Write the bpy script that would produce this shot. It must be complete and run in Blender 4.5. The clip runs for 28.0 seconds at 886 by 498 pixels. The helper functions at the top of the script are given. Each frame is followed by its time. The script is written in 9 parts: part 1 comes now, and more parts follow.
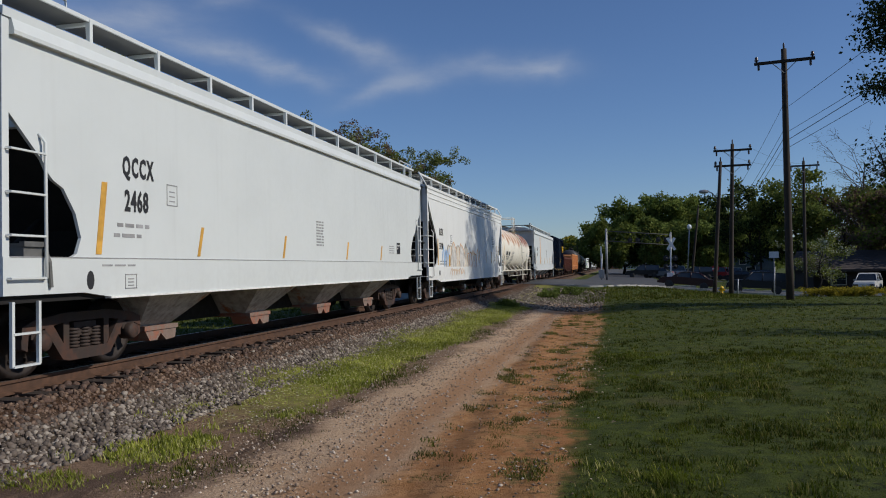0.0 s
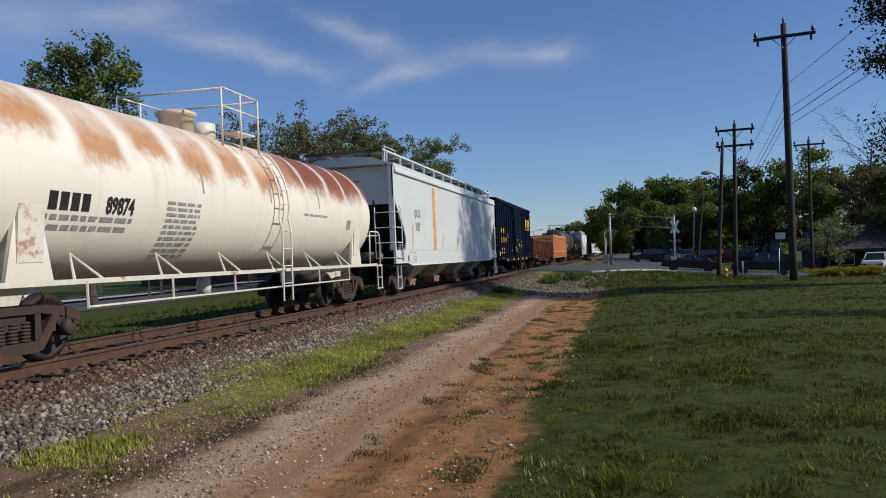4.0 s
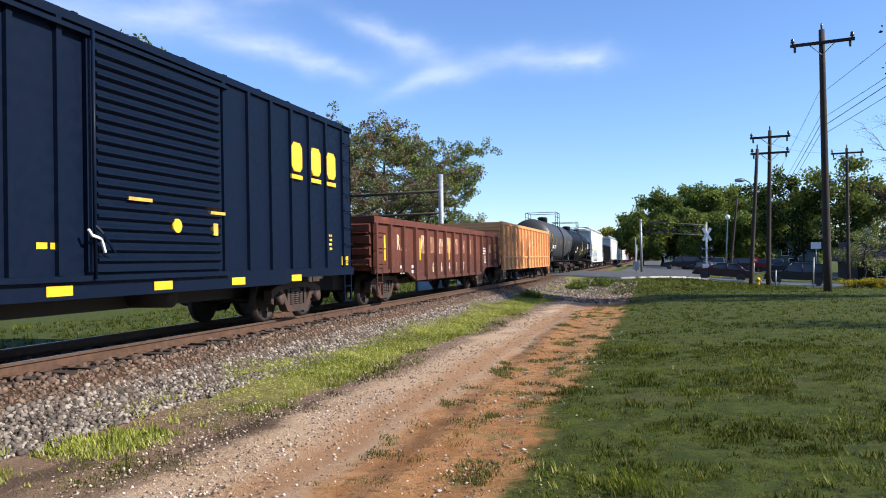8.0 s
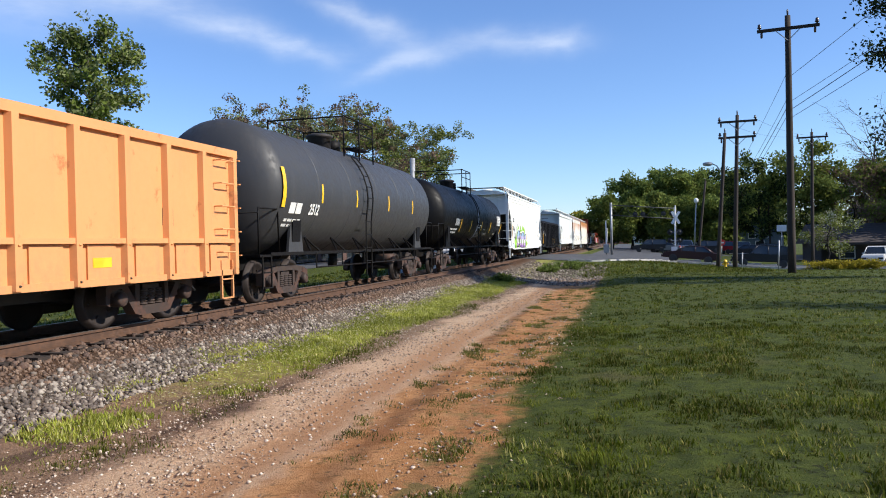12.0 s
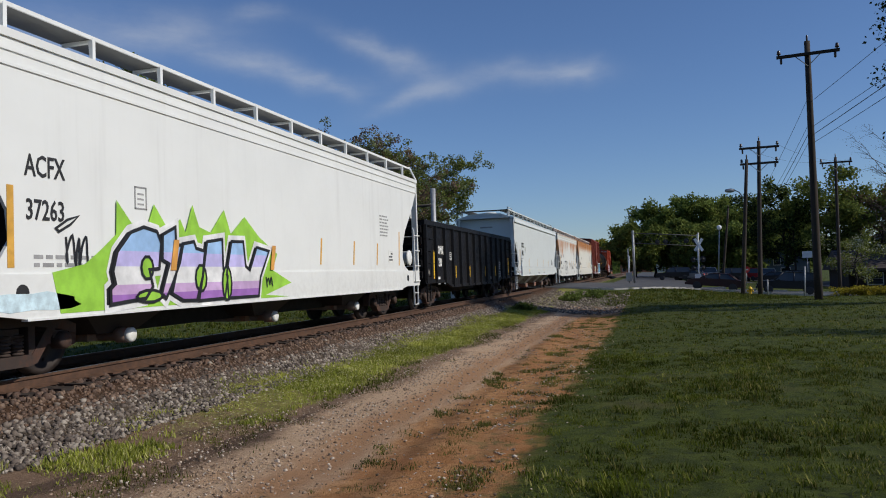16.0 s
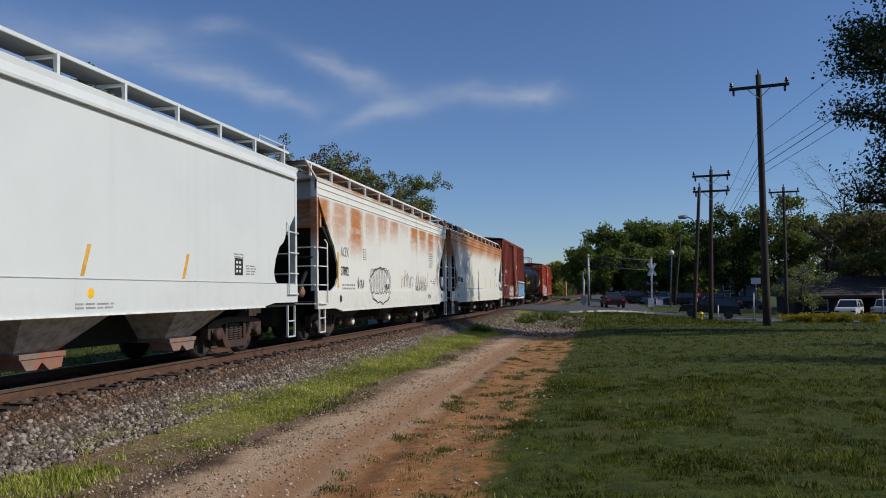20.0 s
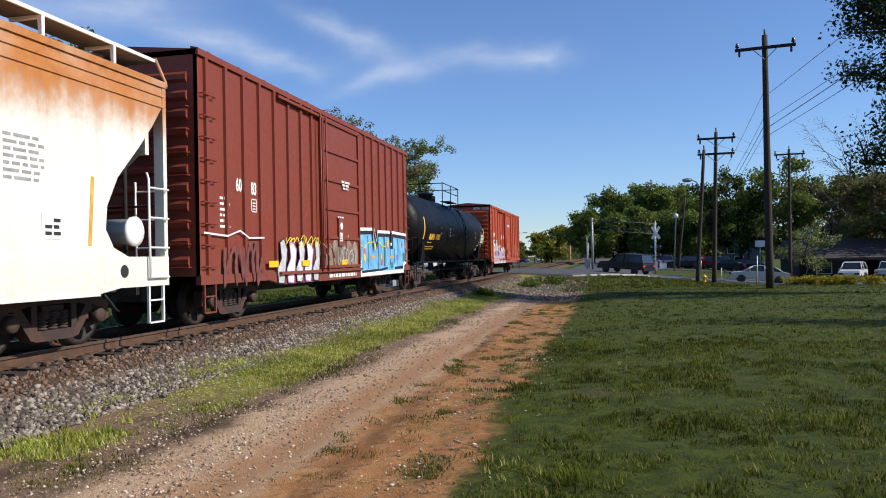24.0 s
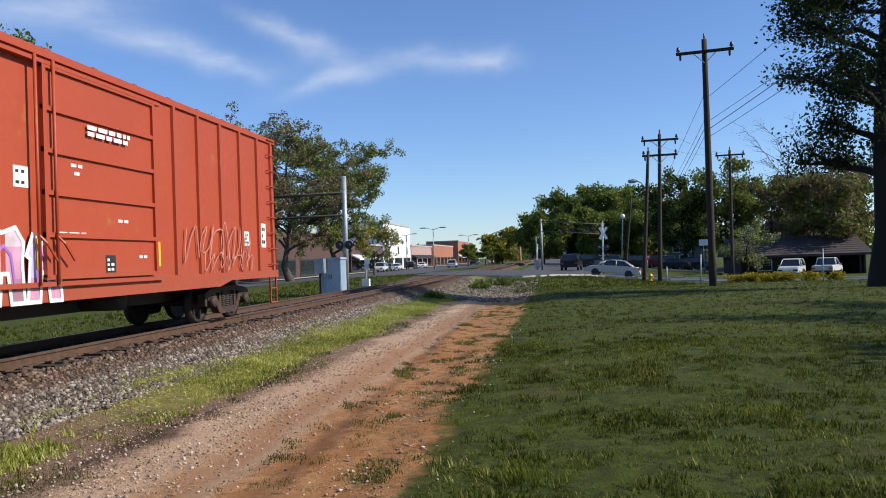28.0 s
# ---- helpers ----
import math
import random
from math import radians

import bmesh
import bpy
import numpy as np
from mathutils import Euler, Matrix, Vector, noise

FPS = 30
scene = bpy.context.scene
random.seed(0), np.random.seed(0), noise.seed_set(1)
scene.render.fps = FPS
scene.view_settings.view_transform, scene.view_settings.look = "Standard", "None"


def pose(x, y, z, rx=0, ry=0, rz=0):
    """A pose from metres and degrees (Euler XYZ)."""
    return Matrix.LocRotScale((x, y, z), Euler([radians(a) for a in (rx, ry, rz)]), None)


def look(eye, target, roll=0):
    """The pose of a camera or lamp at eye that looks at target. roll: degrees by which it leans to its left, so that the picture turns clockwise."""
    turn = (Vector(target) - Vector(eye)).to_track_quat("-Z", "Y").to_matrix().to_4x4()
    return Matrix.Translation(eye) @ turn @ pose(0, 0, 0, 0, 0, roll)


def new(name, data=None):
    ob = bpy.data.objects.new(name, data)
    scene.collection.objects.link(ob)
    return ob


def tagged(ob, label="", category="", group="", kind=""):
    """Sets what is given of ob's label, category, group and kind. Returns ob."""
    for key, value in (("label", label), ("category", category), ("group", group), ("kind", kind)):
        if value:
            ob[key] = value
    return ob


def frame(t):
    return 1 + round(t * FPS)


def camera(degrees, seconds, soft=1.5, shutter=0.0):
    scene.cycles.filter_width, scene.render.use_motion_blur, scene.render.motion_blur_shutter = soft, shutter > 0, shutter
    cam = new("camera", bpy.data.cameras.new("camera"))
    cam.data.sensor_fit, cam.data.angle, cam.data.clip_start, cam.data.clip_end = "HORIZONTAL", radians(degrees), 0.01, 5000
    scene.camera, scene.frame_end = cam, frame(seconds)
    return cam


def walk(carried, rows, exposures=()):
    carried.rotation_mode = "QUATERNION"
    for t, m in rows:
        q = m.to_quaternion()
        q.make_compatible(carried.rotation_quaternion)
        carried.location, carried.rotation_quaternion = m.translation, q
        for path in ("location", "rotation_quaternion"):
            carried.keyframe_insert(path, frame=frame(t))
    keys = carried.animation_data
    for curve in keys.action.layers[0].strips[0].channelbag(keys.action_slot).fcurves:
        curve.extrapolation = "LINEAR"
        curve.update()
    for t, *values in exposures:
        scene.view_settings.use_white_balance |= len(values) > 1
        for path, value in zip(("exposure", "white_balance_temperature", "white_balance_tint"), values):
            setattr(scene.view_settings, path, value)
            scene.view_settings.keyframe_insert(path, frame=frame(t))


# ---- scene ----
cam = camera(60.0, 28.0, soft=1.0)
PATH = [
    (0, pose(-0.663, -0.721, 2.284, 91.45, 1.09, 12.79)),
    (0.5, pose(-0.428, -0.433, 2.259, 94.09, 0.88, 12.38)),
    (1, pose(-0.306, -0.257, 2.260, 94.98, 0.40, 11.46)),
    (1.5, pose(-0.192, -0.179, 2.259, 94.78, 1.57, 10.86)),
    (2, pose(-0.118, -0.124, 2.234, 94.91, 1.59, 11.30)),
    (2.5, pose(-0.103, -0.101, 2.242, 95.00, 1.64, 12.57)),
    (3, pose(-0.097, -0.058, 2.235, 92.77, 2.88, 13.34)),
    (3.5, pose(-0.140, 0.112, 2.190, 91.59, 2.86, 13.00)),
    (4, pose(-0.133, 0.093, 2.198, 90.65, 2.32, 13.46)),
    (4.5, pose(-0.113, 0.112, 2.177, 90.44, 2.35, 13.69)),
    (6.5, pose(-0.069, 0.011, 2.197, 90.07, 1.86, 15.31)),
    (7, pose(-0.050, 0.009, 2.193, 91.05, 1.82, 15.51)),
    (7.5, pose(-0.038, 0.022, 2.179, 91.30, 1.94, 15.96)),
    (8, pose(-0.011, 0.114, 2.187, 90.94, 1.17, 15.70)),
    (8.5, pose(-0.028, -0.065, 2.187, 91.59, 1.15, 15.79)),
    (9, pose(-0.030, -0.045, 2.193, 92.19, 1.44, 16.04)),
    (9.5, pose(-0.043, -0.034, 2.174, 91.77, 1.38, 16.91)),
    (10, pose(-0.049, -0.040, 2.184, 90.70, 1.39, 16.76)),
    (10.5, pose(-0.044, -0.056, 2.193, 90.50, 1.27, 16.25)),
    (11, pose(-0.038, -0.001, 2.181, 90.40, 1.43, 15.72)),
    (11.5, pose(0.001, -0.007, 2.183, 89.93, 1.77, 14.57)),
    (12, pose(0.025, -0.032, 2.185, 89.69, 1.40, 13.62)),
    (12.5, pose(0.052, -0.029, 2.195, 89.23, 1.73, 13.29)),
    (14.5, pose(0.051, -0.003, 2.129, 90.14, 1.18, 14.05)),
    (15, pose(0.044, 0.002, 2.128, 91.03, 1.06, 15.49)),
    (15.5, pose(0.047, -0.002, 2.148, 91.95, 1.19, 15.02)),
    (16, pose(0.065, -0.034, 2.157, 91.98, 1.94, 15.25)),
    (16.5, pose(0.058, -0.067, 2.163, 92.03, 1.73, 15.06)),
    (17, pose(0.051, -0.056, 2.177, 92.43, 1.75, 14.45)),
    (17.5, pose(0.029, -0.080, 2.194, 92.47, 1.48, 12.44)),
    (18, pose(0.009, -0.051, 2.169, 91.66, 1.18, 10.55)),
    (18.5, pose(0.008, -0.057, 2.185, 92.81, 0.64, 10.08)),
    (19, pose(-0.010, -0.092, 2.207, 93.20, 0.66, 11.01)),
    (19.5, pose(0.004, -0.056, 2.219, 92.89, 0.45, 11.29)),
    (20, pose(-0.009, -0.058, 2.214, 93.34, 0.89, 11.95)),
    (20.5, pose(-0.012, -0.105, 2.222, 93.62, 0.96, 13.23)),
    (21, pose(-0.031, -0.095, 2.233, 93.86, 1.21, 15.28)),
    (21.5, pose(-0.000, -0.114, 2.244, 93.62, 1.09, 15.45)),
    (22, pose(0.010, -0.138, 2.234, 93.79, 1.55, 14.14)),
    (22.5, pose(0.035, -0.123, 2.258, 92.66, 1.10, 12.92)),
    (24.5, pose(0.058, -0.090, 2.215, 90.63, 1.21, 11.68)),
    (25, pose(0.047, -0.085, 2.222, 91.01, 1.20, 10.45)),
    (25.5, pose(0.059, -0.084, 2.223, 91.12, 1.14, 9.70)),
    (26, pose(0.081, -0.084, 2.231, 90.50, 0.83, 8.13)),
    (26.5, pose(0.084, -0.079, 2.213, 90.78, 1.02, 7.24)),
    (27, pose(0.081, -0.101, 2.216, 91.15, 1.59, 7.46)),
    (27.5, pose(0.104, -0.141, 2.243, 91.32, 1.44, 8.09)),
    (28, pose(0.120, -0.139, 2.235, 90.78, 2.06, 8.65)),
]
EXPOSURES = [(0, -0.6), (1, -0.8), (2, -0.7), (3, -0.75), (4, -0.35), (4.5, -0.22), (6.5, 0.15), (7, 0.25), (8, 0.7), (9, 0.55), (10, 0.5), (11, 0.4), (12, 0.5), (12.5, 0.42), (14.5, 0.1), (15, 0.0), (16, -0.5), (17, -0.25), (18, 0.2), (19, -0.35), (20, -0.45), (22, -0.5), (22.5, -0.45), (24.5, 0.4), (25, 0.5), (26, 0.5), (27, 0.35), (28, 0.25)]
walk(cam, PATH, EXPOSURES)

# ---- light ----
SUN_UP, SUN_TURN = radians(35), radians(-1)      # height, and turn from +x towards +y
world = bpy.data.worlds.new("sky")
scene.world = world
world.use_nodes = True
wt = world.node_tree
wt.nodes.clear()


def wnode(kind, **kw):
    n = wt.nodes.new(kind)
    for k, v in kw.items():
        n.inputs[k].default_value = v
    return n


w_out = wnode("ShaderNodeOutputWorld")
w_bg = wnode("ShaderNodeBackground")
w_bg.inputs["Strength"].default_value = 0.108
w_sky = wnode("ShaderNodeTexSky")
w_sky.sky_type, w_sky.sun_disc = "NISHITA", False
w_sky.sun_elevation, w_sky.sun_rotation = SUN_UP, radians(90) - SUN_TURN
w_sky.air_density, w_sky.dust_density, w_sky.ozone_density = 1.0, 0.1, 4.0
w_tc = wnode("ShaderNodeTexCoord")


def wmath(op, a, b=None):
    n = wt.nodes.new("ShaderNodeMath")
    n.operation = op
    for i, v in enumerate((a, b)):
        if v is None:
            continue
        if isinstance(v, (int, float)):
            n.inputs[i].default_value = v
        else:
            wt.links.new(v, n.inputs[i])
    return n.outputs[0]


# thin cirrus: streaks laid out by bearing (x / y) and rise (z / y) ahead
w_sep = wnode("ShaderNodeSeparateXYZ")
wt.links.new(w_tc.outputs["Generated"], w_sep.inputs[0])
w_fwd = wmath("MAXIMUM", w_sep.outputs[1], 0.05)
w_u = wmath("DIVIDE", w_sep.outputs[0], w_fwd)
w_v = wmath("DIVIDE", w_sep.outputs[2], w_fwd)
w_warp = wnode("ShaderNodeTexNoise", Scale=11.0, Detail=7.0)
wt.links.new(w_tc.outputs["Generated"], w_warp.inputs["Vector"])
w_ws = wnode("ShaderNodeSeparateColor")
wt.links.new(w_warp.outputs["Color"], w_ws.inputs[0])
w_u = wmath("ADD", w_u, wmath("MULTIPLY", wmath("SUBTRACT", w_ws.outputs[0], 0.5), 0.07))
w_v = wmath("ADD", w_v, wmath("MULTIPLY", wmath("SUBTRACT", w_ws.outputs[1], 0.5), 0.05))
total = None
for cu, cv, slope, ru, rv, power in (
        (-0.155, 0.264, -0.07, 0.085, 0.017, 0.62), (-0.085, 0.256, -0.05, 0.030, 0.012, 0.7), (-0.30, 0.245, 0.17, 0.065, 0.013, 0.75),
        (-0.37, 0.325, -0.53, 0.055, 0.014, 0.75), (-0.31, 0.285, -0.30, 0.05, 0.022, 0.45), (-0.53, 0.312, -0.33, 0.13, 0.020, 0.85),
        (-0.44, 0.284, -0.20, 0.05, 0.014, 0.55), (-0.70, 0.382, -0.15, 0.12, 0.03, 0.55), (-0.54, 0.392, -0.15, 0.05, 0.012, 0.6), (-0.95, 0.40, -0.1, 0.2, 0.05, 0.6)):
    du = wmath("SUBTRACT", w_u, cu)
    dv = wmath("SUBTRACT", wmath("SUBTRACT", w_v, cv), wmath("MULTIPLY", du, slope))
    e = wmath("ADD", wmath("POWER", wmath("DIVIDE", wmath("ABSOLUTE", du), ru), 2.0), wmath("POWER", wmath("DIVIDE", wmath("ABSOLUTE", dv), rv), 2.0))
    g = wmath("MULTIPLY", wmath("EXPONENT", wmath("MULTIPLY", e, -1.0)), power)
    total = g if total is None else wmath("ADD", total, g)
w_fib = wnode("ShaderNodeTexNoise", Scale=26.0, Detail=6.0, Roughness=0.6)
w_map = wnode("ShaderNodeMapping")
w_map.inputs["Scale"].default_value = (0.5, 0.5, 1.6)
wt.links.new(w_tc.outputs["Generated"], w_map.inputs[0])
wt.links.new(w_map.outputs[0], w_fib.inputs["Vector"])
total = wmath("MULTIPLY", total, wmath("ADD", wmath("MULTIPLY", w_fib.outputs["Fac"], 1.1), -0.05))
total = wmath("MINIMUM", wmath("MULTIPLY", total, 0.72), 0.6)
w_mix = wt.nodes.new("ShaderNodeMix")
w_mix.data_type = "RGBA"
wt.links.new(total, w_mix.inputs[0])
w_tint = wt.nodes.new("ShaderNodeMix")
w_tint.data_type, w_tint.blend_type = "RGBA", "MULTIPLY"
w_tint.inputs[0].default_value = 1.0
w_tint.inputs[7].default_value = (0.88, 0.99, 1.22, 1)
wt.links.new(w_sky.outputs[0], w_tint.inputs[6])
wt.links.new(w_tint.outputs[2], w_mix.inputs[6])
w_mix.inputs[7].default_value = (7.0, 7.4, 8.0, 1)
wt.links.new(w_mix.outputs[2], w_bg.inputs["Color"])
wt.links.new(w_bg.outputs[0], w_out.inputs[0])

sun = new("sun", bpy.data.lights.new("sun", "SUN"))
sun.data.energy, sun.data.angle, sun.data.color = 5.0, radians(0.53), (1.0, 0.94, 0.84)
sun.matrix_world = look((60 * math.cos(SUN_UP) * math.cos(SUN_TURN), 60 * math.cos(SUN_UP) * math.sin(SUN_TURN), 60 * math.sin(SUN_UP)), (0, 0, 0))

# ---- materials ----
MATS = {}


class Nodes:
    """A small builder for node materials."""

    def __init__(self, name):
        self.m = bpy.data.materials.new(name)
        self.m.use_nodes = True
        self.t = self.m.node_tree
        self.b = self.t.nodes["Principled BSDF"]
        self.geo = self.t.nodes.new("ShaderNodeNewGeometry")
        self.tc = self.t.nodes.new("ShaderNodeTexCoord")

    def put(self, v, socket):
        if hasattr(v, "is_output"):
            self.t.links.new(v, socket)
        elif isinstance(v, (tuple, list)) and len(v) == 3 and socket.type == "RGBA":
            socket.default_value = (*v, 1)
        else:
            socket.default_value = v

    def math(self, op, a, b=0.0, clamp=False):
        n = self.t.nodes.new("ShaderNodeMath")
        n.operation, n.use_clamp = op, clamp
        self.put(a, n.inputs[0])
        self.put(b, n.inputs[1])
        return n.outputs[0]

    def noise(self, scale, detail=3.0, rough=0.55, vec=None, stretch=None):
        n = self.t.nodes.new("ShaderNodeTexNoise")
        n.inputs["Scale"].default_value, n.inputs["Detail"].default_value, n.inputs["Roughness"].default_value = scale, detail, rough
        v = vec or self.tc.outputs["Object"]
        if stretch:
            mp = self.t.nodes.new("ShaderNodeMapping")
            mp.inputs["Scale"].default_value = stretch
            self.t.links.new(v, mp.inputs[0])
            v = mp.outputs[0]
        self.t.links.new(v, n.inputs["Vector"])
        return n.outputs["Fac"]

    def ramp(self, v, a, b, lo=0.0, hi=1.0):
        n = self.t.nodes.new("ShaderNodeMapRange")
        n.interpolation_type = "SMOOTHSTEP"
        for i, x in enumerate((v, a, b, lo, hi)):
            self.put(x, n.inputs[i])
        return n.outputs[0]

    def mix(self, f, a, b):
        n = self.t.nodes.new("ShaderNodeMix")
        n.data_type = "RGBA"
        self.put(f, n.inputs[0])
        self.put(a, n.inputs[6])
        self.put(b, n.inputs[7])
        return n.outputs[2]

    def xyz(self, v=None):
        n = self.t.nodes.new("ShaderNodeSeparateXYZ")
        self.t.links.new(v or self.tc.outputs["Object"], n.inputs[0])
        return n.outputs

    def rnd(self):
        return self.t.nodes.new("ShaderNodeObjectInfo").outputs["Random"]

    def bump(self, h, strength=0.3, dist=0.02):
        n = self.t.nodes.new("ShaderNodeBump")
        n.inputs["Strength"].default_value, n.inputs["Distance"].default_value = strength, dist
        self.put(h, n.inputs["Height"])
        self.t.links.new(n.outputs[0], self.b.inputs["Normal"])

    def done(self, color, rough=0.6, metal=0.0, spec=0.5):
        self.put(color, self.b.inputs["Base Color"])
        self.put(rough, self.b.inputs["Roughness"])
        self.put(metal, self.b.inputs["Metallic"])
        self.b.inputs["Specular IOR Level"].default_value = spec
        return self.m


def paint(name, col, rust=0.0, dirt=0.3, rough=0.45, rust_top=0.0, top=4.4, panel=0.42, spec=0.5, soft=False, streak=0.0, rust_col=(0.23, 0.075, 0.02), dirt_col=(0.13, 0.10, 0.08)):
    """Weathered paint: rust blotches, streaks that run down, road dirt thrown up from below."""
    if name in MATS:
        return MATS[name]
    n = Nodes(name)
    x, y, z = n.xyz()
    big = n.noise(0.7, 4, 0.6)
    fine = n.noise(7, 5, 0.65)
    runs = n.noise(1.0, 4, 0.6, stretch=(3.0, 3.2, 0.18))
    c = n.mix(n.ramp(big, 0.35, 0.7, 0, 0.22), col, tuple(v * 0.78 for v in col))
    c = n.mix(n.ramp(runs, 0.52, 0.75, 0, 0.5 * dirt), c, dirt_col)
    low = n.math("MULTIPLY", n.ramp(z, 1.7, 0.7, 0, 1), n.ramp(fine, 0.3, 0.75, 0.1, 1))
    c = n.mix(n.math("MULTIPLY", low, 0.9 * dirt), c, dirt_col)
    rough_v = n.ramp(fine, 0.3, 0.8, rough - 0.08, rough + 0.2)
    if rust:
        patch = n.noise(1.3, 5, 0.7)
        m = n.ramp(n.math("ADD", n.math("MULTIPLY", patch, 0.75), n.math("MULTIPLY", fine, 0.25)), 0.62 - 0.22 * rust, 0.70 - 0.16 * rust)
        c = n.mix(n.math("MULTIPLY", m, 0.9), c, n.mix(fine, rust_col, tuple(v * 1.9 for v in rust_col)))
    if rust_top:
        # one patch a panel, of uneven depth, and a rusty edge above
        yy = n.math("ADD", n.math("MULTIPLY", y, 1.0 / 1.42), n.math("MULTIPLY", n.math("SUBTRACT", n.math("ADD", fine, big), 1.0), 0.45))
        fr, cid = n.math("FRACT", yy), n.math("FLOOR", yy)
        rn = n.math("FRACT", n.math("MULTIPLY", n.math("SINE", n.math("MULTIPLY", cid, 12.9898)), 437.58))
        low = n.math("SUBTRACT", n.math("SUBTRACT", top, panel), n.math("ADD", n.math("MULTIPLY", rn, 0.55), n.ramp(y, 1.0, -6.5, 0.12, 0.75)))
        zz = n.math("ADD", z, n.math("MULTIPLY", n.math("SUBTRACT", n.math("ADD", runs, fine), 1.0), 0.55))
        m = n.ramp(n.math("SUBTRACT", zz, low), -0.55, 0.40)
        m = n.math("MULTIPLY", m, n.ramp(n.math("ABSOLUTE", n.math("SUBTRACT", fr, 0.5)), 0.60, 0.20))
        m = n.math("MULTIPLY", m, n.ramp(z, top - panel + 0.08, top - panel + 0.0))
        m = n.math("MULTIPLY", m, n.ramp(rn, 0.0, 0.3, 0.6, 1.0))
        m = n.math("MAXIMUM", m, n.math("MULTIPLY", n.ramp(z, top - 0.02, top + 0.03), n.ramp(big, 0.35, 0.6, 0.25, 0.95)))
        m = n.math("MAXIMUM", m, n.math("MULTIPLY", n.ramp(runs, 0.60, 0.72), n.ramp(zz, top - 2.0, top - 0.5, 0, 0.55)))
        hatch = n.noise(1.0, 4, 0.65, stretch=(1.0, 1.1, 7.0))
        m = n.math("MULTIPLY", m, n.ramp(hatch, 0.30, 0.55, 0.62, 1.0))
        if soft:
            m = n.math("MULTIPLY", n.ramp(n.math("ADD", zz, n.math("MULTIPLY", big, 0.5)), top - 0.85, top - 0.10), n.ramp(big, 0.3, 0.6, 0.75, 1.0))
            corner = n.math("MULTIPLY", n.ramp(n.math("ADD", y, n.math("MULTIPLY", big, 1.2)), -6.6, -7.4), n.ramp(zz, top - 1.75, top - 1.0))
            m = n.math("MAXIMUM", m, n.math("MULTIPLY", corner, 0.85))
        m = n.math("MULTIPLY", m, rust_top)
        c = n.mix(m, c, n.mix(fine, (0.30, 0.085, 0.018), (0.58, 0.25, 0.06)))
    n.bump(fine, 0.12, 0.01)
    MATS[name] = n.done(c, rough_v, 0.0, spec)
    return MATS[name]


def stained_cream(name, mid):
    """Cream tank paint with broad rust stains that hang from the top and redden towards the rear."""
    n = Nodes(name)
    x, y, z = n.xyz()
    big, fine = n.noise(0.8, 4, 0.6), n.noise(6, 5, 0.65)
    runs = n.noise(1.0, 4, 0.6, stretch=(0.5, 2.2, 0.14))
    c = n.mix(n.ramp(big, 0.35, 0.7, 0, 0.3), (0.80, 0.76, 0.66), (0.66, 0.58, 0.46))
    yy = n.math("ADD", n.math("MULTIPLY", y, 1.0 / 1.32), n.math("MULTIPLY", n.math("SUBTRACT", big, 0.5), 0.5))
    fr, cid = n.math("FRACT", yy), n.math("FLOOR", yy)
    rn = n.math("FRACT", n.math("MULTIPLY", n.math("SINE", n.math("MULTIPLY", cid, 7.233)), 91.7))
    zz = n.math("ADD", z, n.math("MULTIPLY", n.math("SUBTRACT", n.math("ADD", fine, big), 1.0), 0.55))
    low = n.math("ADD", mid + 0.28, n.math("MULTIPLY", rn, 0.55))
    body = n.ramp(n.math("SUBTRACT", zz, low), -0.28, 0.10)
    gap = n.ramp(n.math("ABSOLUTE", n.math("SUBTRACT", fr, 0.5)), 0.50, 0.24)
    fade = n.ramp(n.math("SUBTRACT", zz, low), 0.75, 0.20, 0.45, 1.0)
    m = n.math("MULTIPLY", n.math("MULTIPLY", body, gap), fade)
    rear = n.ramp(n.math("ADD", y, n.math("MULTIPLY", big, 2.0)), 1.9, 3.6)
    c = n.mix(n.math("MULTIPLY", m, 0.9), c, n.mix(fine, (0.33, 0.115, 0.028), (0.56, 0.27, 0.09)))
    deep = n.math("MULTIPLY", n.math("MULTIPLY", n.ramp(zz, mid + 0.15, mid + 0.75), rear), n.ramp(gap, 0.0, 0.5, 0.35, 1.0))
    c = n.mix(n.math("MULTIPLY", deep, 0.95), c, n.mix(fine, (0.13, 0.030, 0.012), (0.30, 0.085, 0.027)))
    c = n.mix(n.math("MULTIPLY", n.ramp(runs, 0.55, 0.75), n.ramp(zz, mid - 0.9, mid + 0.5, 0, 0.4)), c, (0.55, 0.33, 0.15))
    c = n.mix(n.ramp(z, mid - 0.7, mid - 1.5, 0, 0.35), c, (0.25, 0.19, 0.13))
    n.bump(fine, 0.15, 0.01)
    MATS[name] = n.done(c, n.ramp(fine, 0.3, 0.8, 0.42, 0.75))
    return MATS[name]


def plain(name, col, rough=0.5, metal=0.0, var=0.25, scale=6.0, bump=0.1):
    if name in MATS:
        return MATS[name]
    n = Nodes(name)
    f = n.noise(scale, 4, 0.6)
    g = n.noise(scale * 0.17, 3, 0.5)
    c = n.mix(n.ramp(f, 0.3, 0.75), tuple(v * (1 - var) for v in col), tuple(min(v * (1 + var), 1) for v in col))
    c = n.mix(n.ramp(g, 0.4, 0.65, 0, 0.3), c, tuple(v * 0.6 for v in col))
    if bump:
        n.bump(f, bump, 0.01)
    MATS[name] = n.done(c, n.ramp(f, 0.3, 0.7, max(rough - 0.1, 0.02), min(rough + 0.12, 1)), metal)
    return MATS[name]


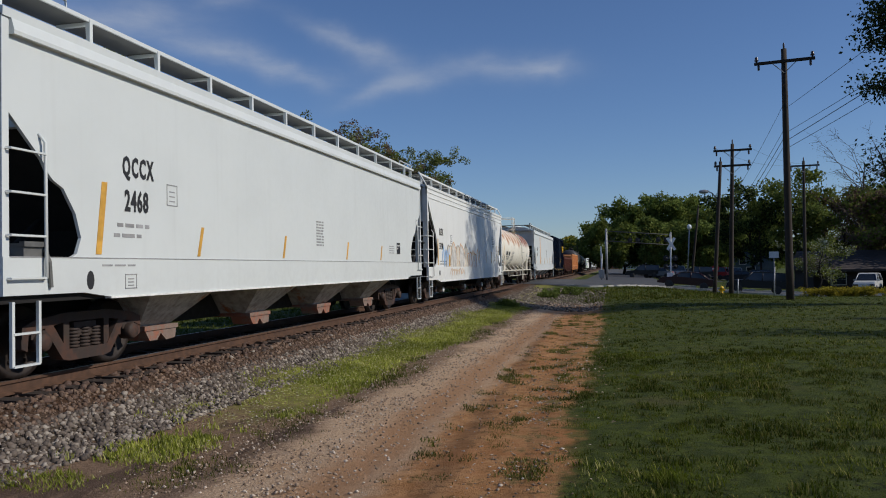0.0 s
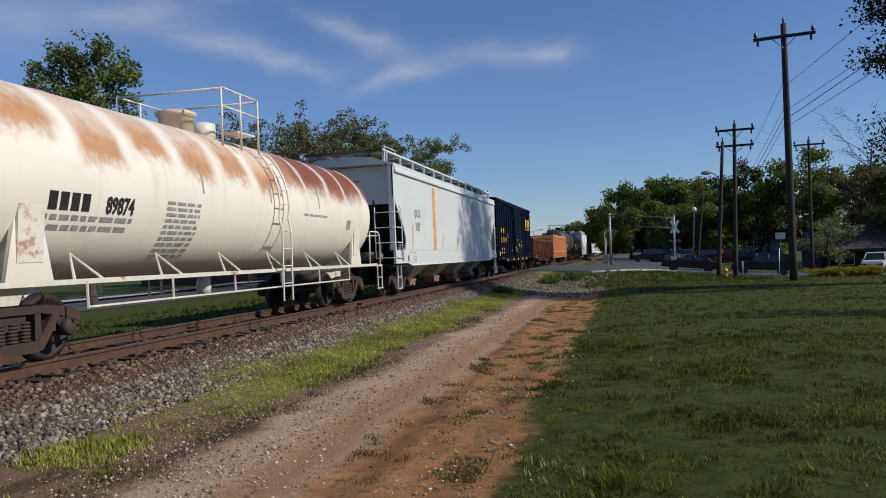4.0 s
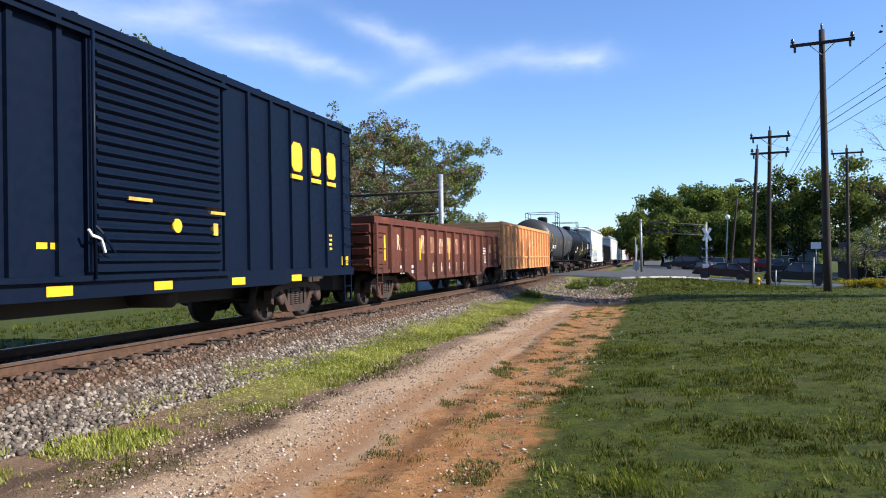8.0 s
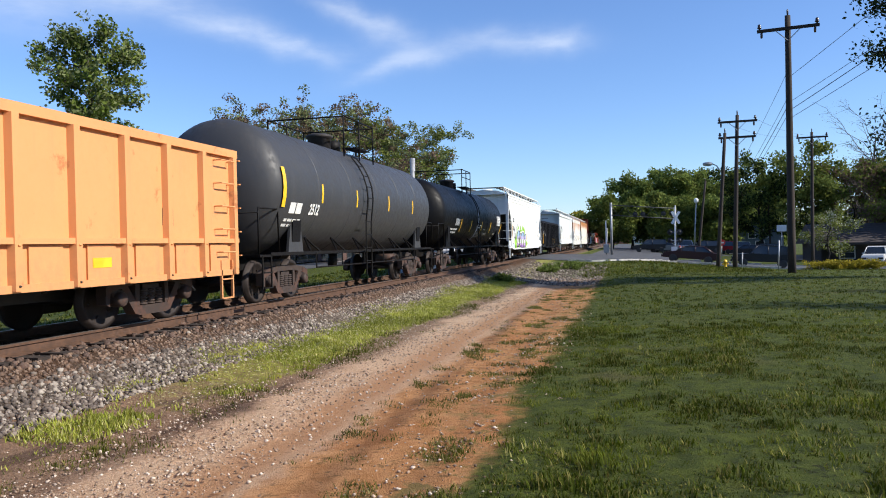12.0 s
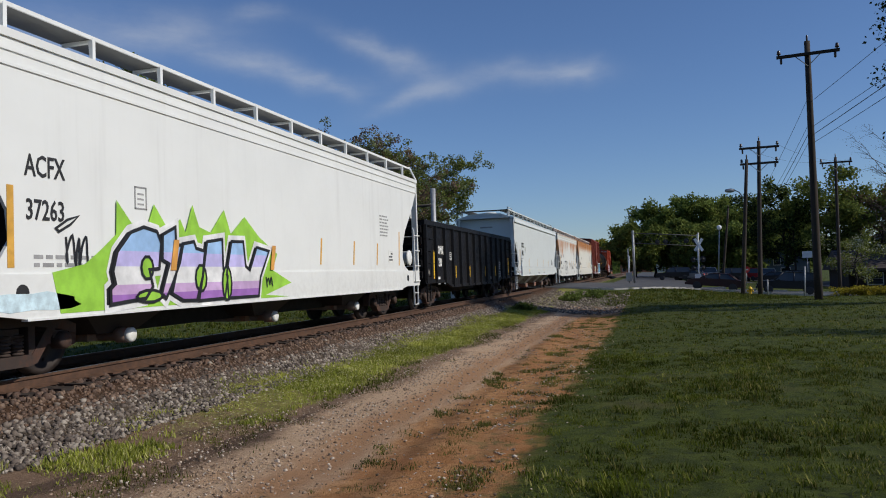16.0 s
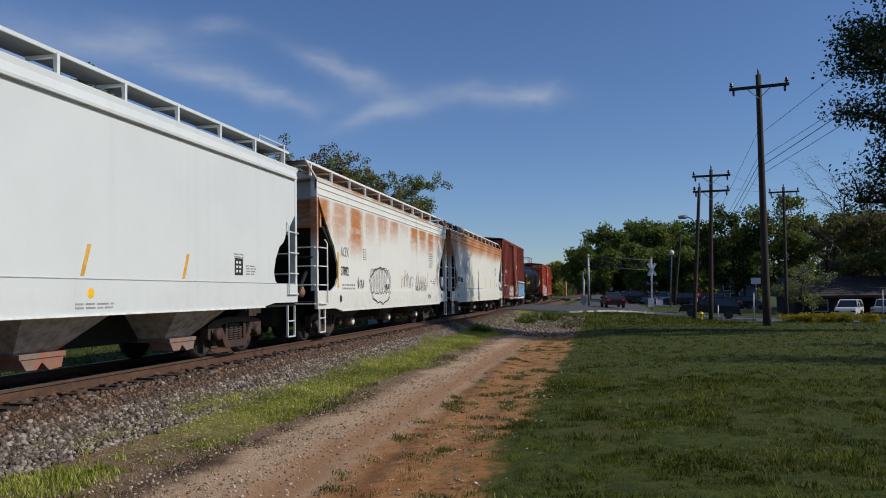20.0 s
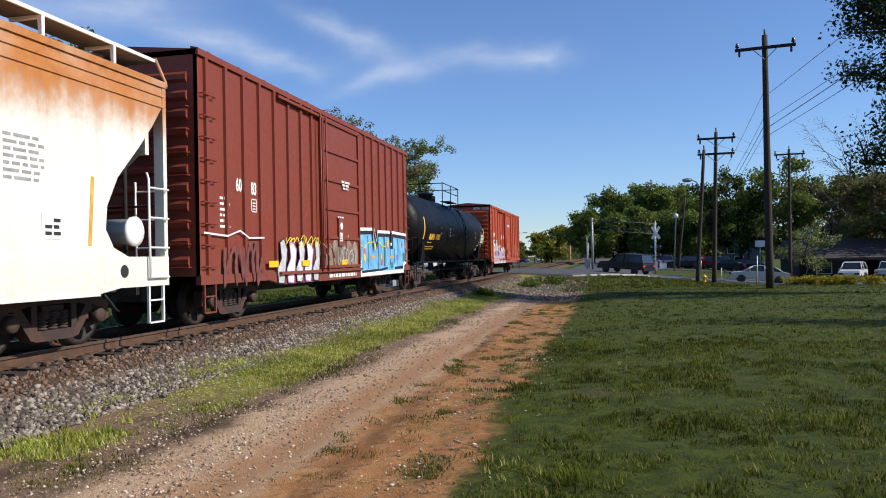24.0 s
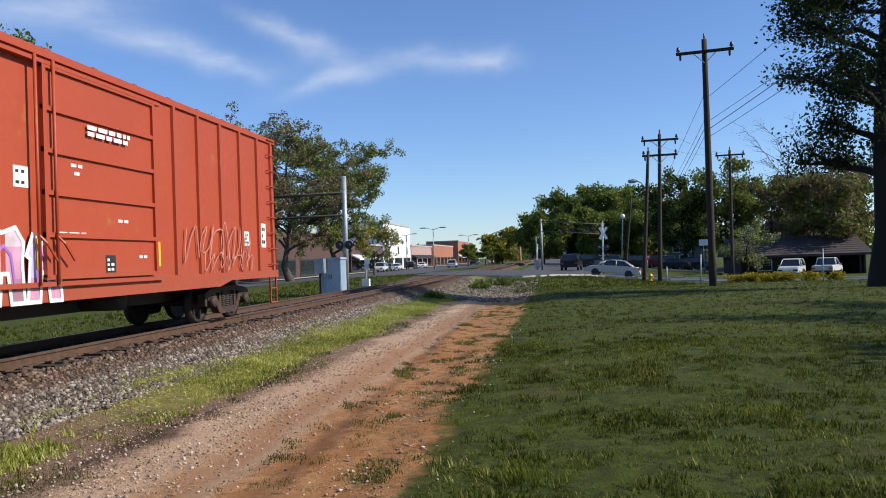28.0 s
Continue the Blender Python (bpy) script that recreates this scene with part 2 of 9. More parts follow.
def leafy(name, a, b, dry=None):
    if name in MATS:
        return MATS[name]
    n = Nodes(name)
    r = n.geo.outputs["Random Per Island"]
    g = n.noise(0.35, 2, 0.5)
    c = n.mix(r, a, b)
    if dry:
        c = n.mix(n.ramp(r, 0.72, 0.78), c, dry)
    c = n.mix(n.ramp(g, 0.35, 0.65, 0, 0.65), c, tuple(v * 0.6 for v in a))
    c = n.mix(n.ramp(n.noise(1.7, 3, 0.6), 0.45, 0.68, 0, 0.6), c, tuple(v * 0.55 for v in a))
    c = n.mix(n.ramp(n.noise(0.8, 4, 0.65), 0.5, 0.68, 0, 0.5), c, tuple(v * 1.2 for v in b))
    MATS[name] = n.done(c, 0.75, 0, 0.1)
    # thin blades let some light through
    glow = n.t.nodes.new("ShaderNodeBsdfTranslucent")
    n.put(c, glow.inputs["Color"])
    both = n.t.nodes.new("ShaderNodeMixShader")
    both.inputs[0].default_value = 0.35
    n.t.links.new(n.b.outputs[0], both.inputs[1])
    n.t.links.new(glow.outputs[0], both.inputs[2])
    n.t.links.new(both.outputs[0], n.t.nodes["Material Output"].inputs["Surface"])
    return MATS[name]


def glass(name="car_glass"):
    if name in MATS:
        return MATS[name]
    n = Nodes(name)
    MATS[name] = n.done((0.02, 0.025, 0.03), 0.06, 0, 0.8)
    return MATS[name]


# ---- mesh helpers ----
def bmn():
    return bmesh.new()


def box(bm, x0, x1, y0, y1, z0, z1):
    v = [bm.verts.new((x, y, z)) for x in (x0, x1) for y in (y0, y1) for z in (z0, z1)]
    for f in ((0, 1, 3, 2), (4, 6, 7, 5), (0, 4, 5, 1), (2, 3, 7, 6), (0, 2, 6, 4), (1, 5, 7, 3)):
        bm.faces.new([v[i] for i in f])
    return bm


def ring_frame(p0, p1):
    d = (Vector(p1) - Vector(p0)).normalized()
    a = d.orthogonal().normalized()
    return a, d.cross(a)


def tube(bm, pts, r, n=6, caps=True, r2=None):
    """A tube along pts; r at the start, r2 at the end."""
    rings = []
    pts = [Vector(p) for p in pts]
    a, b = ring_frame(pts[0], pts[1])
    for i, p in enumerate(pts):
        d = (pts[min(i + 1, len(pts) - 1)] - pts[max(i - 1, 0)]).normalized()
        a = (a - d * a.dot(d)).normalized()
        b = d.cross(a)
        rr = r if r2 is None else r + (r2 - r) * i / (len(pts) - 1)
        rings.append([bm.verts.new(p + (a * math.cos(k * math.tau / n) + b * math.sin(k * math.tau / n)) * rr) for k in range(n)])
    for q, s_ in zip(rings, rings[1:]):
        for k in range(n):
            f = bm.faces.new((q[k], q[(k + 1) % n], s_[(k + 1) % n], s_[k]))
            f.smooth = n > 5
    if caps:
        bm.faces.new(rings[0][::-1])
        bm.faces.new(rings[-1])
    return bm


def prism(bm, pts, axis, a, b):
    """A polygon (two coordinates each) drawn out along axis (0: x, points y z; 1: y, points x z; 2: z, points x y) from a to b."""
    def at(p, h):
        return {0: (h, p[0], p[1]), 1: (p[0], h, p[1]), 2: (p[0], p[1], h)}[axis]
    lo, hi = [bm.verts.new(at(p, a)) for p in pts], [bm.verts.new(at(p, b)) for p in pts]
    n = len(pts)
    for i in range(n):
        bm.faces.new((lo[i], lo[(i + 1) % n], hi[(i + 1) % n], hi[i]))
    bm.faces.new(lo[::-1])
    bm.faces.new(hi)
    return bm


def lathe(bm, prof, axis, n=24, smooth=True, mid=(0, 0, 0)):
    """Turns (along, radius) pairs round an axis."""
    def at(h, r, k):
        c, s_ = r * math.cos(k * math.tau / n), r * math.sin(k * math.tau / n)
        p = {0: (h, c, s_), 1: (c, h, s_), 2: (c, s_, h)}[axis]
        return Vector(p) + Vector(mid)
    rings = [[bm.verts.new(at(h, max(r, 1e-4), k)) for k in range(n)] for h, r in prof]
    for q, s_ in zip(rings, rings[1:]):
        for k in range(n):
            f = bm.faces.new((q[k], q[(k + 1) % n], s_[(k + 1) % n], s_[k]))
            f.smooth = smooth
    bm.faces.new(rings[0][::-1])
    bm.faces.new(rings[-1])
    return bm


def mesh_of(name, bm, mat):
    bmesh.ops.recalc_face_normals(bm, faces=bm.faces[:])
    me = bpy.data.meshes.new(name)
    bm.to_mesh(me)
    bm.free()
    for m in (mat if isinstance(mat, (list, tuple)) else [mat]):
        me.materials.append(m)
    return me


def part(name, bm, mat, parent, label="", m=None):
    """One mesh object under a thing or a part; bm may be a finished mesh."""
    ob = new(name, bm if isinstance(bm, bpy.types.Mesh) else mesh_of(name, bm, mat))
    ob.parent = parent
    if m is not None:
        ob.matrix_basis = m
    return tagged(ob, label)


def thing(name, label, category, m=None, group="", kind=""):
    ob = new(name)
    ob.empty_display_size = 0.2
    if m is not None:
        ob.matrix_world = m
    return tagged(ob, label, category, group, kind)


def solid(name, bm, mat, label, category, m=None, group="", kind=""):
    ob = new(name, bm if isinstance(bm, bpy.types.Mesh) else mesh_of(name, bm, mat))
    if m is not None:
        ob.matrix_world = m
    return tagged(ob, label, category, group, kind)


def array_mesh(name, verts, faces, mat, smooth=False):
    """A mesh from arrays of points and of equal-sized faces."""
    me = bpy.data.meshes.new(name)
    verts, faces = np.asarray(verts, float), np.asarray(faces, int)
    k = faces.shape[1]
    me.vertices.add(len(verts))
    me.vertices.foreach_set("co", verts.ravel())
    me.loops.add(faces.size)
    me.loops.foreach_set("vertex_index", faces.ravel())
    me.polygons.add(len(faces))
    me.polygons.foreach_set("loop_start", np.arange(len(faces)) * k)
    me.polygons.foreach_set("loop_total", np.full(len(faces), k))
    if smooth:
        me.polygons.foreach_set("use_smooth", np.ones(len(faces), bool))
    me.update()
    me.validate()
    me.materials.append(mat)
    return me


def scatter(name, tv, tf, place, turn, size, mat, tilt=None):
    """Many copies of one small shape in one mesh. place: n x 3, turn: n angles about z, size: n or n x 3."""
    rng = np.random.default_rng(len(place) + len(name))
    tv, tf, place = np.asarray(tv, float), np.asarray(tf, int), np.asarray(place, float)
    size = np.asarray(size, float)
    size = size[:, None] if size.ndim == 1 else size
    v = tv[None] * size[:, None, :]
    if tilt is not None:
        ca, sa = np.cos(tilt)[:, None], np.sin(tilt)[:, None]
        v = np.stack([v[..., 0], v[..., 1] * ca - v[..., 2] * sa, v[..., 1] * sa + v[..., 2] * ca], -1)
    c, s_ = np.cos(turn)[:, None], np.sin(turn)[:, None]
    v = np.stack([v[..., 0] * c - v[..., 1] * s_, v[..., 0] * s_ + v[..., 1] * c, v[..., 2]], -1) + place[:, None]
    f = tf[None] + (np.arange(len(place)) * len(tv))[:, None, None]
    return array_mesh(name, v.reshape(-1, 3), f.reshape(-1, tf.shape[1]), mat)


TEXTS = {}


def letters(s_, size, mat, bold=0.0, space=1.0):
    """Raised letters in the built-in font, lying in x y, middle at the origin."""
    key = (s_, round(size, 3), mat.name, bold, space)
    if key not in TEXTS:
        cu = bpy.data.curves.new("letters", "FONT")
        cu.body, cu.size, cu.align_x, cu.align_y, cu.extrude, cu.offset = s_, size, "CENTER", "CENTER", 0.003, bold
        cu.space_character = space
        cu.resolution_u = 2
        ob = bpy.data.objects.new("letters", cu)
        scene.collection.objects.link(ob)
        me = bpy.data.meshes.new_from_object(ob.evaluated_get(bpy.context.evaluated_depsgraph_get()))
        bpy.data.objects.remove(ob)
        me.materials.clear()
        me.materials.append(mat)
        TEXTS[key] = me
    return TEXTS[key]


def on_side(x, y, z, squeeze=1.0):
    """The pose of lettering on a car's side that faces +x."""
    return Matrix.Translation((x, y, z)) @ Matrix(((0, 0, 1, 0), (1, 0, 0, 0), (0, 1, 0, 0), (0, 0, 0, 1))) @ Matrix.Diagonal((squeeze, 1, 1, 1))


WHITE = (0.80, 0.80, 0.77)
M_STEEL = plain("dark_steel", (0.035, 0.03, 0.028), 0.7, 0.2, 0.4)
M_TRUCK = paint("brown_truck_casting", (0.030, 0.018, 0.015), rust=0.6, dirt=0.6, rough=0.75, rust_col=(0.05, 0.022, 0.014), dirt_col=(0.055, 0.04, 0.031))
M_WHEEL = plain("rusty_wheel_steel", (0.032, 0.023, 0.02), 0.65, 0.4, 0.35)
M_TREAD = plain("polished_tread", (0.30, 0.27, 0.24), 0.35, 0.9, 0.2)
M_RAIL = plain("rusty_rail", (0.095, 0.048, 0.028), 0.8, 0.1, 0.3, 9)
M_TIE = plain("weathered_tie_wood", (0.035, 0.023, 0.017), 0.9, 0, 0.4, 5, 0.4)
M_BLACK = plain("black_stencil_paint", (0.02, 0.02, 0.022), 0.6, 0, 0.2)
M_GREYTXT = plain("grey_stencil_paint", (0.30, 0.30, 0.30), 0.6, 0, 0.2)
M_WHITETXT = plain("white_stencil_paint", (0.75, 0.75, 0.72), 0.6, 0, 0.15)
M_YELLOW = plain("yellow_reflective_tape", (0.85, 0.50, 0.02), 0.4, 0, 0.12)
M_OCHRE = plain("faded_orange_tape", (0.66, 0.36, 0.06), 0.5, 0, 0.2)
# ---- ground ----
RAIL_Z, TRACK_X = 1.0, -8.79
# the lawn and the dirt track lie higher near the eye; FAR_ is the lie of the land towards the road
NEAR_X = [-2000, -60, -30, -15.5, -13.0, -11.2, -10.2, -7.45, -6.65, -5.6, -4.4, -3.4, -1.75, 0.0, 2.4, 14, 40, 2000]
NEAR_Z = [0.3, 0.3, 0.25, 0.25, 0.25, 0.45, 0.80, 0.80, 0.40, 0.27, 0.26, 0.34, 0.42, 0.48, 0.50, 0.50, 0.1, 0.05]
PROFILE_X = [-2000, -60, -30, -15.5, -13.0, -11.2, -10.2, -7.45, -6.65, -5.6, -4.6, -3.9, -2.2, 0.0, 3.0, 9, 2000]
PROFILE_Z = [0.3, 0.3, 0.25, 0.25, 0.25, 0.45, 0.80, 0.80, 0.40, 0.27, 0.17, 0.10, -0.05, 0.0, 0.03, 0.05, 0.05]
ROAD_X = [-2000, -30, -11, -6.5, -2, 2, 5, 8, 12, 20, 40, 2000]
ROAD_Z = [0.4, 0.5, 0.97, 0.97, 0.80, 0.45, 0.12, -0.15, -0.40, -0.70, -0.90, -0.9]
BEYOND_X = [-6, 2, 8, 14, 20, 60]
BEYOND_Z = [0.75, 0.45, 0.12, -0.15, -0.80, -0.80]


def road_mid(x):
    """The middle line of the side road that crosses the track."""
    return 73.0 - 0.15 * np.clip(x + 9, -20, 30)


def smooth_step(v, a, b):
    t = np.clip((v - a) / (b - a), 0, 1)
    return t * t * (3 - 2 * t)


def height(x, y):
    x, y = np.asarray(x, float), np.asarray(y, float)
    onward = smooth_step(y, 20, 44)
    plain_z = np.interp(x, NEAR_X, NEAR_Z) * (1 - onward) + (np.interp(x, PROFILE_X, PROFILE_Z) + 0.20 * smooth_step(x, -3, 0)) * onward
    road_z = np.interp(x, ROAD_X, ROAD_Z)
    near = smooth_step(y, 45, road_mid(x) - 8)
    z = plain_z * (1 - near) + road_z * near
    # beyond the road the car park lies level, the track bed goes on
    far = smooth_step(y, road_mid(x) + 5, road_mid(x) + 14)
    far_z = np.where(x > -6, np.interp(x, BEYOND_X, BEYOND_Z), np.interp(x, PROFILE_X, PROFILE_Z))
    return z * (1 - far) + far_z * far


def draw_in(x, y):
    """Places of the lawn and the dirt track, drawn towards the eye as the ground rises there."""
    s_ = 1 - 0.22 * smooth_step(x, -5.4, -2.2) * (1 - smooth_step(y, 24, 44))
    return x * s_, y * s_


def h_at(x, y):
    return float(height(x, y))


xs = np.unique(np.concatenate([[-2500, -1200, -600, -300, -150, -90], np.arange(-60, -14, 3.0), np.arange(-14, -1, 0.22), np.arange(-1, 14, 0.5), np.arange(14, 60, 3.0), [90, 150, 300, 600, 1200, 2500]]))
ys = np.unique(np.concatenate([[-2500, -800, -300, -120, -60, -30, -12], np.arange(-4, 30, 0.35), np.arange(30, 92, 1.0), np.arange(92, 160, 6.0), [200, 300, 500, 900, 1700, 3200]]))
gx, gy = np.meshgrid(xs, ys)
gz = height(gx, gy)
rng = np.random.default_rng(3)
close = (gx > -7) & (gx < 3) & (gy > -4) & (gy < 40)
lump = np.array([noise.noise(Vector((a * 0.8, b * 0.8, 0.3))) + 0.5 * noise.noise(Vector((a * 2.3, b * 2.3, 1.7))) for a, b in zip(gx.ravel(), gy.ravel())]).reshape(gx.shape)
gz = gz + np.where(close, lump * 0.035, 0)
# the worn wheel rut of the dirt track
gz = gz - np.where(close, 0.04 * np.exp(-((gx + 3.28) / 0.30) ** 2) + 0.03 * np.exp(-((gx + 4.95) / 0.30) ** 2), 0)
nx, ny = len(xs), len(ys)
idx = np.arange(nx * ny).reshape(ny, nx)
quads = np.stack([idx[:-1, :-1], idx[:-1, 1:], idx[1:, 1:], idx[1:, :-1]], -1).reshape(-1, 4)


def ground_material():
    n = Nodes("earth_grass_and_gravel")
    x, y, z = n.xyz()
    # across the dirt track the bands lie closer near the eye
    drawn = n.math("MULTIPLY", n.math("MULTIPLY", n.ramp(x, -5.2, -2.7), n.ramp(x, 0.4, -2.4)), n.ramp(y, 20, 44, -0.55, 0.0))
    x = n.math("ADD", x, drawn)
    wob = n.math("SUBTRACT", n.noise(0.7, 4, 0.65), 0.5)
    wob2 = n.math("SUBTRACT", n.noise(3.5, 4, 0.7), 0.5)
    xw = n.math("ADD", x, n.math("ADD", n.math("MULTIPLY", wob, 1.1), n.math("MULTIPLY", wob2, 0.5)))
    fine, mid, grit = n.noise(28, 5, 0.7), n.noise(4, 4, 0.6), n.noise(75, 3, 0.7)
    grass = n.mix(n.ramp(mid, 0.3, 0.7), (0.034, 0.049, 0.0055), (0.080, 0.101, 0.011))
    grass = n.mix(n.ramp(fine, 0.56, 0.70, 0, 0.6), grass, (0.13, 0.135, 0.028))
    grass = n.mix(n.ramp(n.noise(13, 4, 0.7), 0.54, 0.64, 0, 0.8), grass, (0.018, 0.022, 0.006))
    grass = n.mix(n.ramp(grit, 0.64, 0.74, 0, 0.5), grass, (0.20, 0.16, 0.06))
    dry = n.noise(0.5, 4, 0.6)
    grass = n.mix(n.ramp(dry, 0.55, 0.72, 0, 0.55), grass, (0.10, 0.085, 0.03))
    clay = n.mix(n.ramp(mid, 0.3, 0.7), (0.36, 0.165, 0.06), (0.54, 0.28, 0.12))
    clay = n.mix(n.ramp(n.noise(0.9, 4, 0.6), 0.5, 0.7, 0, 0.6), clay, (0.42, 0.16, 0.050))
    clay = n.mix(n.ramp(grit, 0.62, 0.74, 0, 0.6), clay, (0.54, 0.40, 0.27))
    clay = n.mix(n.ramp(n.noise(9, 5, 0.75), 0.53, 0.62, 0, 0.75), clay, (0.16, 0.090, 0.036))
    sand = n.mix(n.ramp(fine, 0.35, 0.7), (0.46, 0.30, 0.18), (0.66, 0.47, 0.315))
    sand = n.mix(n.ramp(grit, 0.55, 0.7, 0, 0.8), sand, (0.62, 0.52, 0.42))
    sand = n.mix(n.ramp(n.noise(1.6, 4, 0.6, stretch=(1.6, 0.35, 1)), 0.52, 0.70, 0, 0.45), sand, (0.50, 0.29, 0.15))
    soil = n.mix(n.ramp(fine, 0.3, 0.7), (0.15, 0.092, 0.056), (0.29, 0.19, 0.125))
    # dark damp tyre marks run along the track
    soil = n.mix(n.ramp(n.noise(1.5, 4, 0.62, stretch=(1.5, 0.3, 1)), 0.50, 0.60, 0, 0.8), soil, (0.085, 0.052, 0.038))
    soil = n.mix(n.ramp(grit, 0.60, 0.70, 0, 0.7), soil, (0.45, 0.36, 0.28))
    stone = n.mix(n.ramp(fine, 0.3, 0.7), (0.05, 0.036, 0.026), (0.16, 0.12, 0.088))
    rusty = n.mix(n.ramp(fine, 0.3, 0.7), (0.055, 0.029, 0.017), (0.115, 0.062, 0.035))
    weeds = n.mix(n.ramp(mid, 0.3, 0.7), (0.16, 0.185, 0.022), (0.31, 0.32, 0.05))
    # across the track, from far to near
    c = n.mix(n.ramp(xw, -12.0, -11.6), grass, stone)
    c = n.mix(n.ramp(xw, -10.7, -10.2), c, rusty)
    c = n.mix(n.ramp(xw, -7.35, -7.0), c, stone)
    growth = n.ramp(n.math("ADD", y, n.math("MULTIPLY", wob2, 5)), 8.0, 11.0)
    c = n.mix(n.ramp(xw, -6.75, -6.45), c, n.mix(n.math("MULTIPLY", growth, n.ramp(fine, 0.35, 0.6)), soil, weeds))
    c = n.mix(n.ramp(xw, -5.25, -4.95), c, soil)
    c = n.mix(n.ramp(xw, -4.75, -4.35), c, sand)
    c = n.mix(n.ramp(xw, -3.55, -3.05), c, clay)
    rut = n.ramp(n.math("ABSOLUTE", n.math("ADD", n.math("ADD", x, 3.72), n.math("MULTIPLY", wob, 0.7))), 0.40, 0.08)
    c = n.mix(n.math("MULTIPLY", rut, n.ramp(fine, 0.3, 0.6, 0.5, 0.9)), c, (0.42, 0.22, 0.105))
    thin = n.ramp(n.math("ADD", mid, n.math("MULTIPLY", wob2, 0.5)), 0.50, 0.62)
    tufts = n.math("MULTIPLY", thin, n.ramp(xw, -2.6, -1.9))
    c = n.mix(n.math("MULTIPLY", tufts, 0.75), c, (0.13, 0.12, 0.035))
    c = n.mix(n.ramp(xw, -1.75, -1.35), c, grass)
    # the dirt track fades out short of the road
    yw = n.math("ADD", y, n.math("MULTIPLY", wob, 6))
    c = n.mix(n.math("MULTIPLY", n.ramp(yw, 43, 47), n.ramp(xw, -6.0, -5.2)), c, grass)
    n.bump(n.math("ADD", fine, n.math("MULTIPLY", grit, 0.6)), 0.9, 0.05)
    return n.done(c, 0.95, 0, 0.2)


ground = solid("ground", array_mesh("ground", np.stack([gx, gy, gz], -1).reshape(-1, 3), quads, ground_material(), True), None,
               "grassy ground with a worn red dirt track beside the railway", "ground", kind="structure")

# asphalt: the side road over the crossing, and the main street beyond the track
def asphalt():
    n = Nodes("worn_asphalt")
    f, g = n.noise(60, 4, 0.7), n.noise(0.8, 5, 0.65)
    c = n.mix(f, (0.035, 0.036, 0.040), (0.070, 0.070, 0.074))
    c = n.mix(n.ramp(g, 0.4, 0.65, 0, 0.6), c, (0.085, 0.084, 0.083))
    n.bump(f, 0.3, 0.01)
    return n.done(c, 0.9)


M_ASPHALT = asphalt()
M_CONC = plain("pale_concrete", (0.42, 0.40, 0.37), 0.85, 0, 0.2, 3)


def strip(name, fx, cols, rows_, lift, mat, label, category, kind="structure"):
    """A sheet laid over the ground; fx(u, v) gives x y."""
    pts, fs = [], []
    for j in range(rows_ + 1):
        for i in range(cols + 1):
            px, py = fx(i / cols, j / rows_)
            pts.append((px, py, h_at(px, py) + lift))
    for j in range(rows_):
        for i in range(cols):
            a = j * (cols + 1) + i
            fs.append((a, a + 1, a + cols + 2, a + cols + 1))
    return solid(name, array_mesh(name, pts, fs, mat, True), None, label, category, kind=kind)


ROAD_HALF = 4.6
strip("road", lambda u, v: (-22 + 80 * v, float(road_mid(-22 + 80 * v)) + (u - 0.5) * 2 * (ROAD_HALF + 9.0 * float(smooth_step(-(-22 + 80 * v), -4, 3)) * float(smooth_step(-22 + 80 * v, -16, -8)))), 6, 60, 0.03, M_ASPHALT,
      "worn grey asphalt side road rising to the level crossing", "road")
strip("street", lambda u, v: (-34 + (7.5 + 5.5 * float(smooth_step(-60 + 400 * v, 52, 76))) * u, -60 + 400 * v), 4, 60, 0.03, M_ASPHALT, "grey asphalt main street running along the railway", "road")
strip("road_branch", lambda u, v: (-4.2 + 8.4 * u, 70 + 260 * v), 4, 50, 0.035, M_ASPHALT, "asphalt road leading away beside the railway", "road")
strip("car_park", lambda u, v: (6 + 30 * u, 100 + 30 * v), 6, 6, 0.04, M_ASPHALT, "asphalt car park beyond the crossing", "car park")
strip("pavement", lambda u, v: (-36.5 + 2.4 * u, -60 + 400 * v), 2, 60, 0.15, M_CONC, "pale concrete pavement before the shops", "pavement")
for k, (a, b) in enumerate(((4.0, 40.0), (-4.5, 3.9))):
    bm = bmn()
    n_seg = 14
    for side in (1, -1) if k == 0 else (-1,):
        for i in range(n_seg):
            x0, x1 = a + (b - a) * i / n_seg, a + (b - a) * (i + 1) / n_seg - 0.02
            y0, y1 = float(road_mid(x0)) + side * (ROAD_HALF + 0.1 + 9.0 * float(smooth_step(-x0, -4, 3))), float(road_mid(x1)) + side * (ROAD_HALF + 0.1 + 9.0 * float(smooth_step(-x1, -4, 3)))
            prism(bm, [(x0, y0), (x1, y1), (x1, y1 + 0.18), (x0, y0 + 0.18)], 2, h_at((x0 + x1) / 2, y0) - 0.1, h_at((x0 + x1) / 2, y0) + 0.13)
    solid("kerb", bm, M_CONC, "pale concrete kerb along the side road", "kerb", kind="structure")

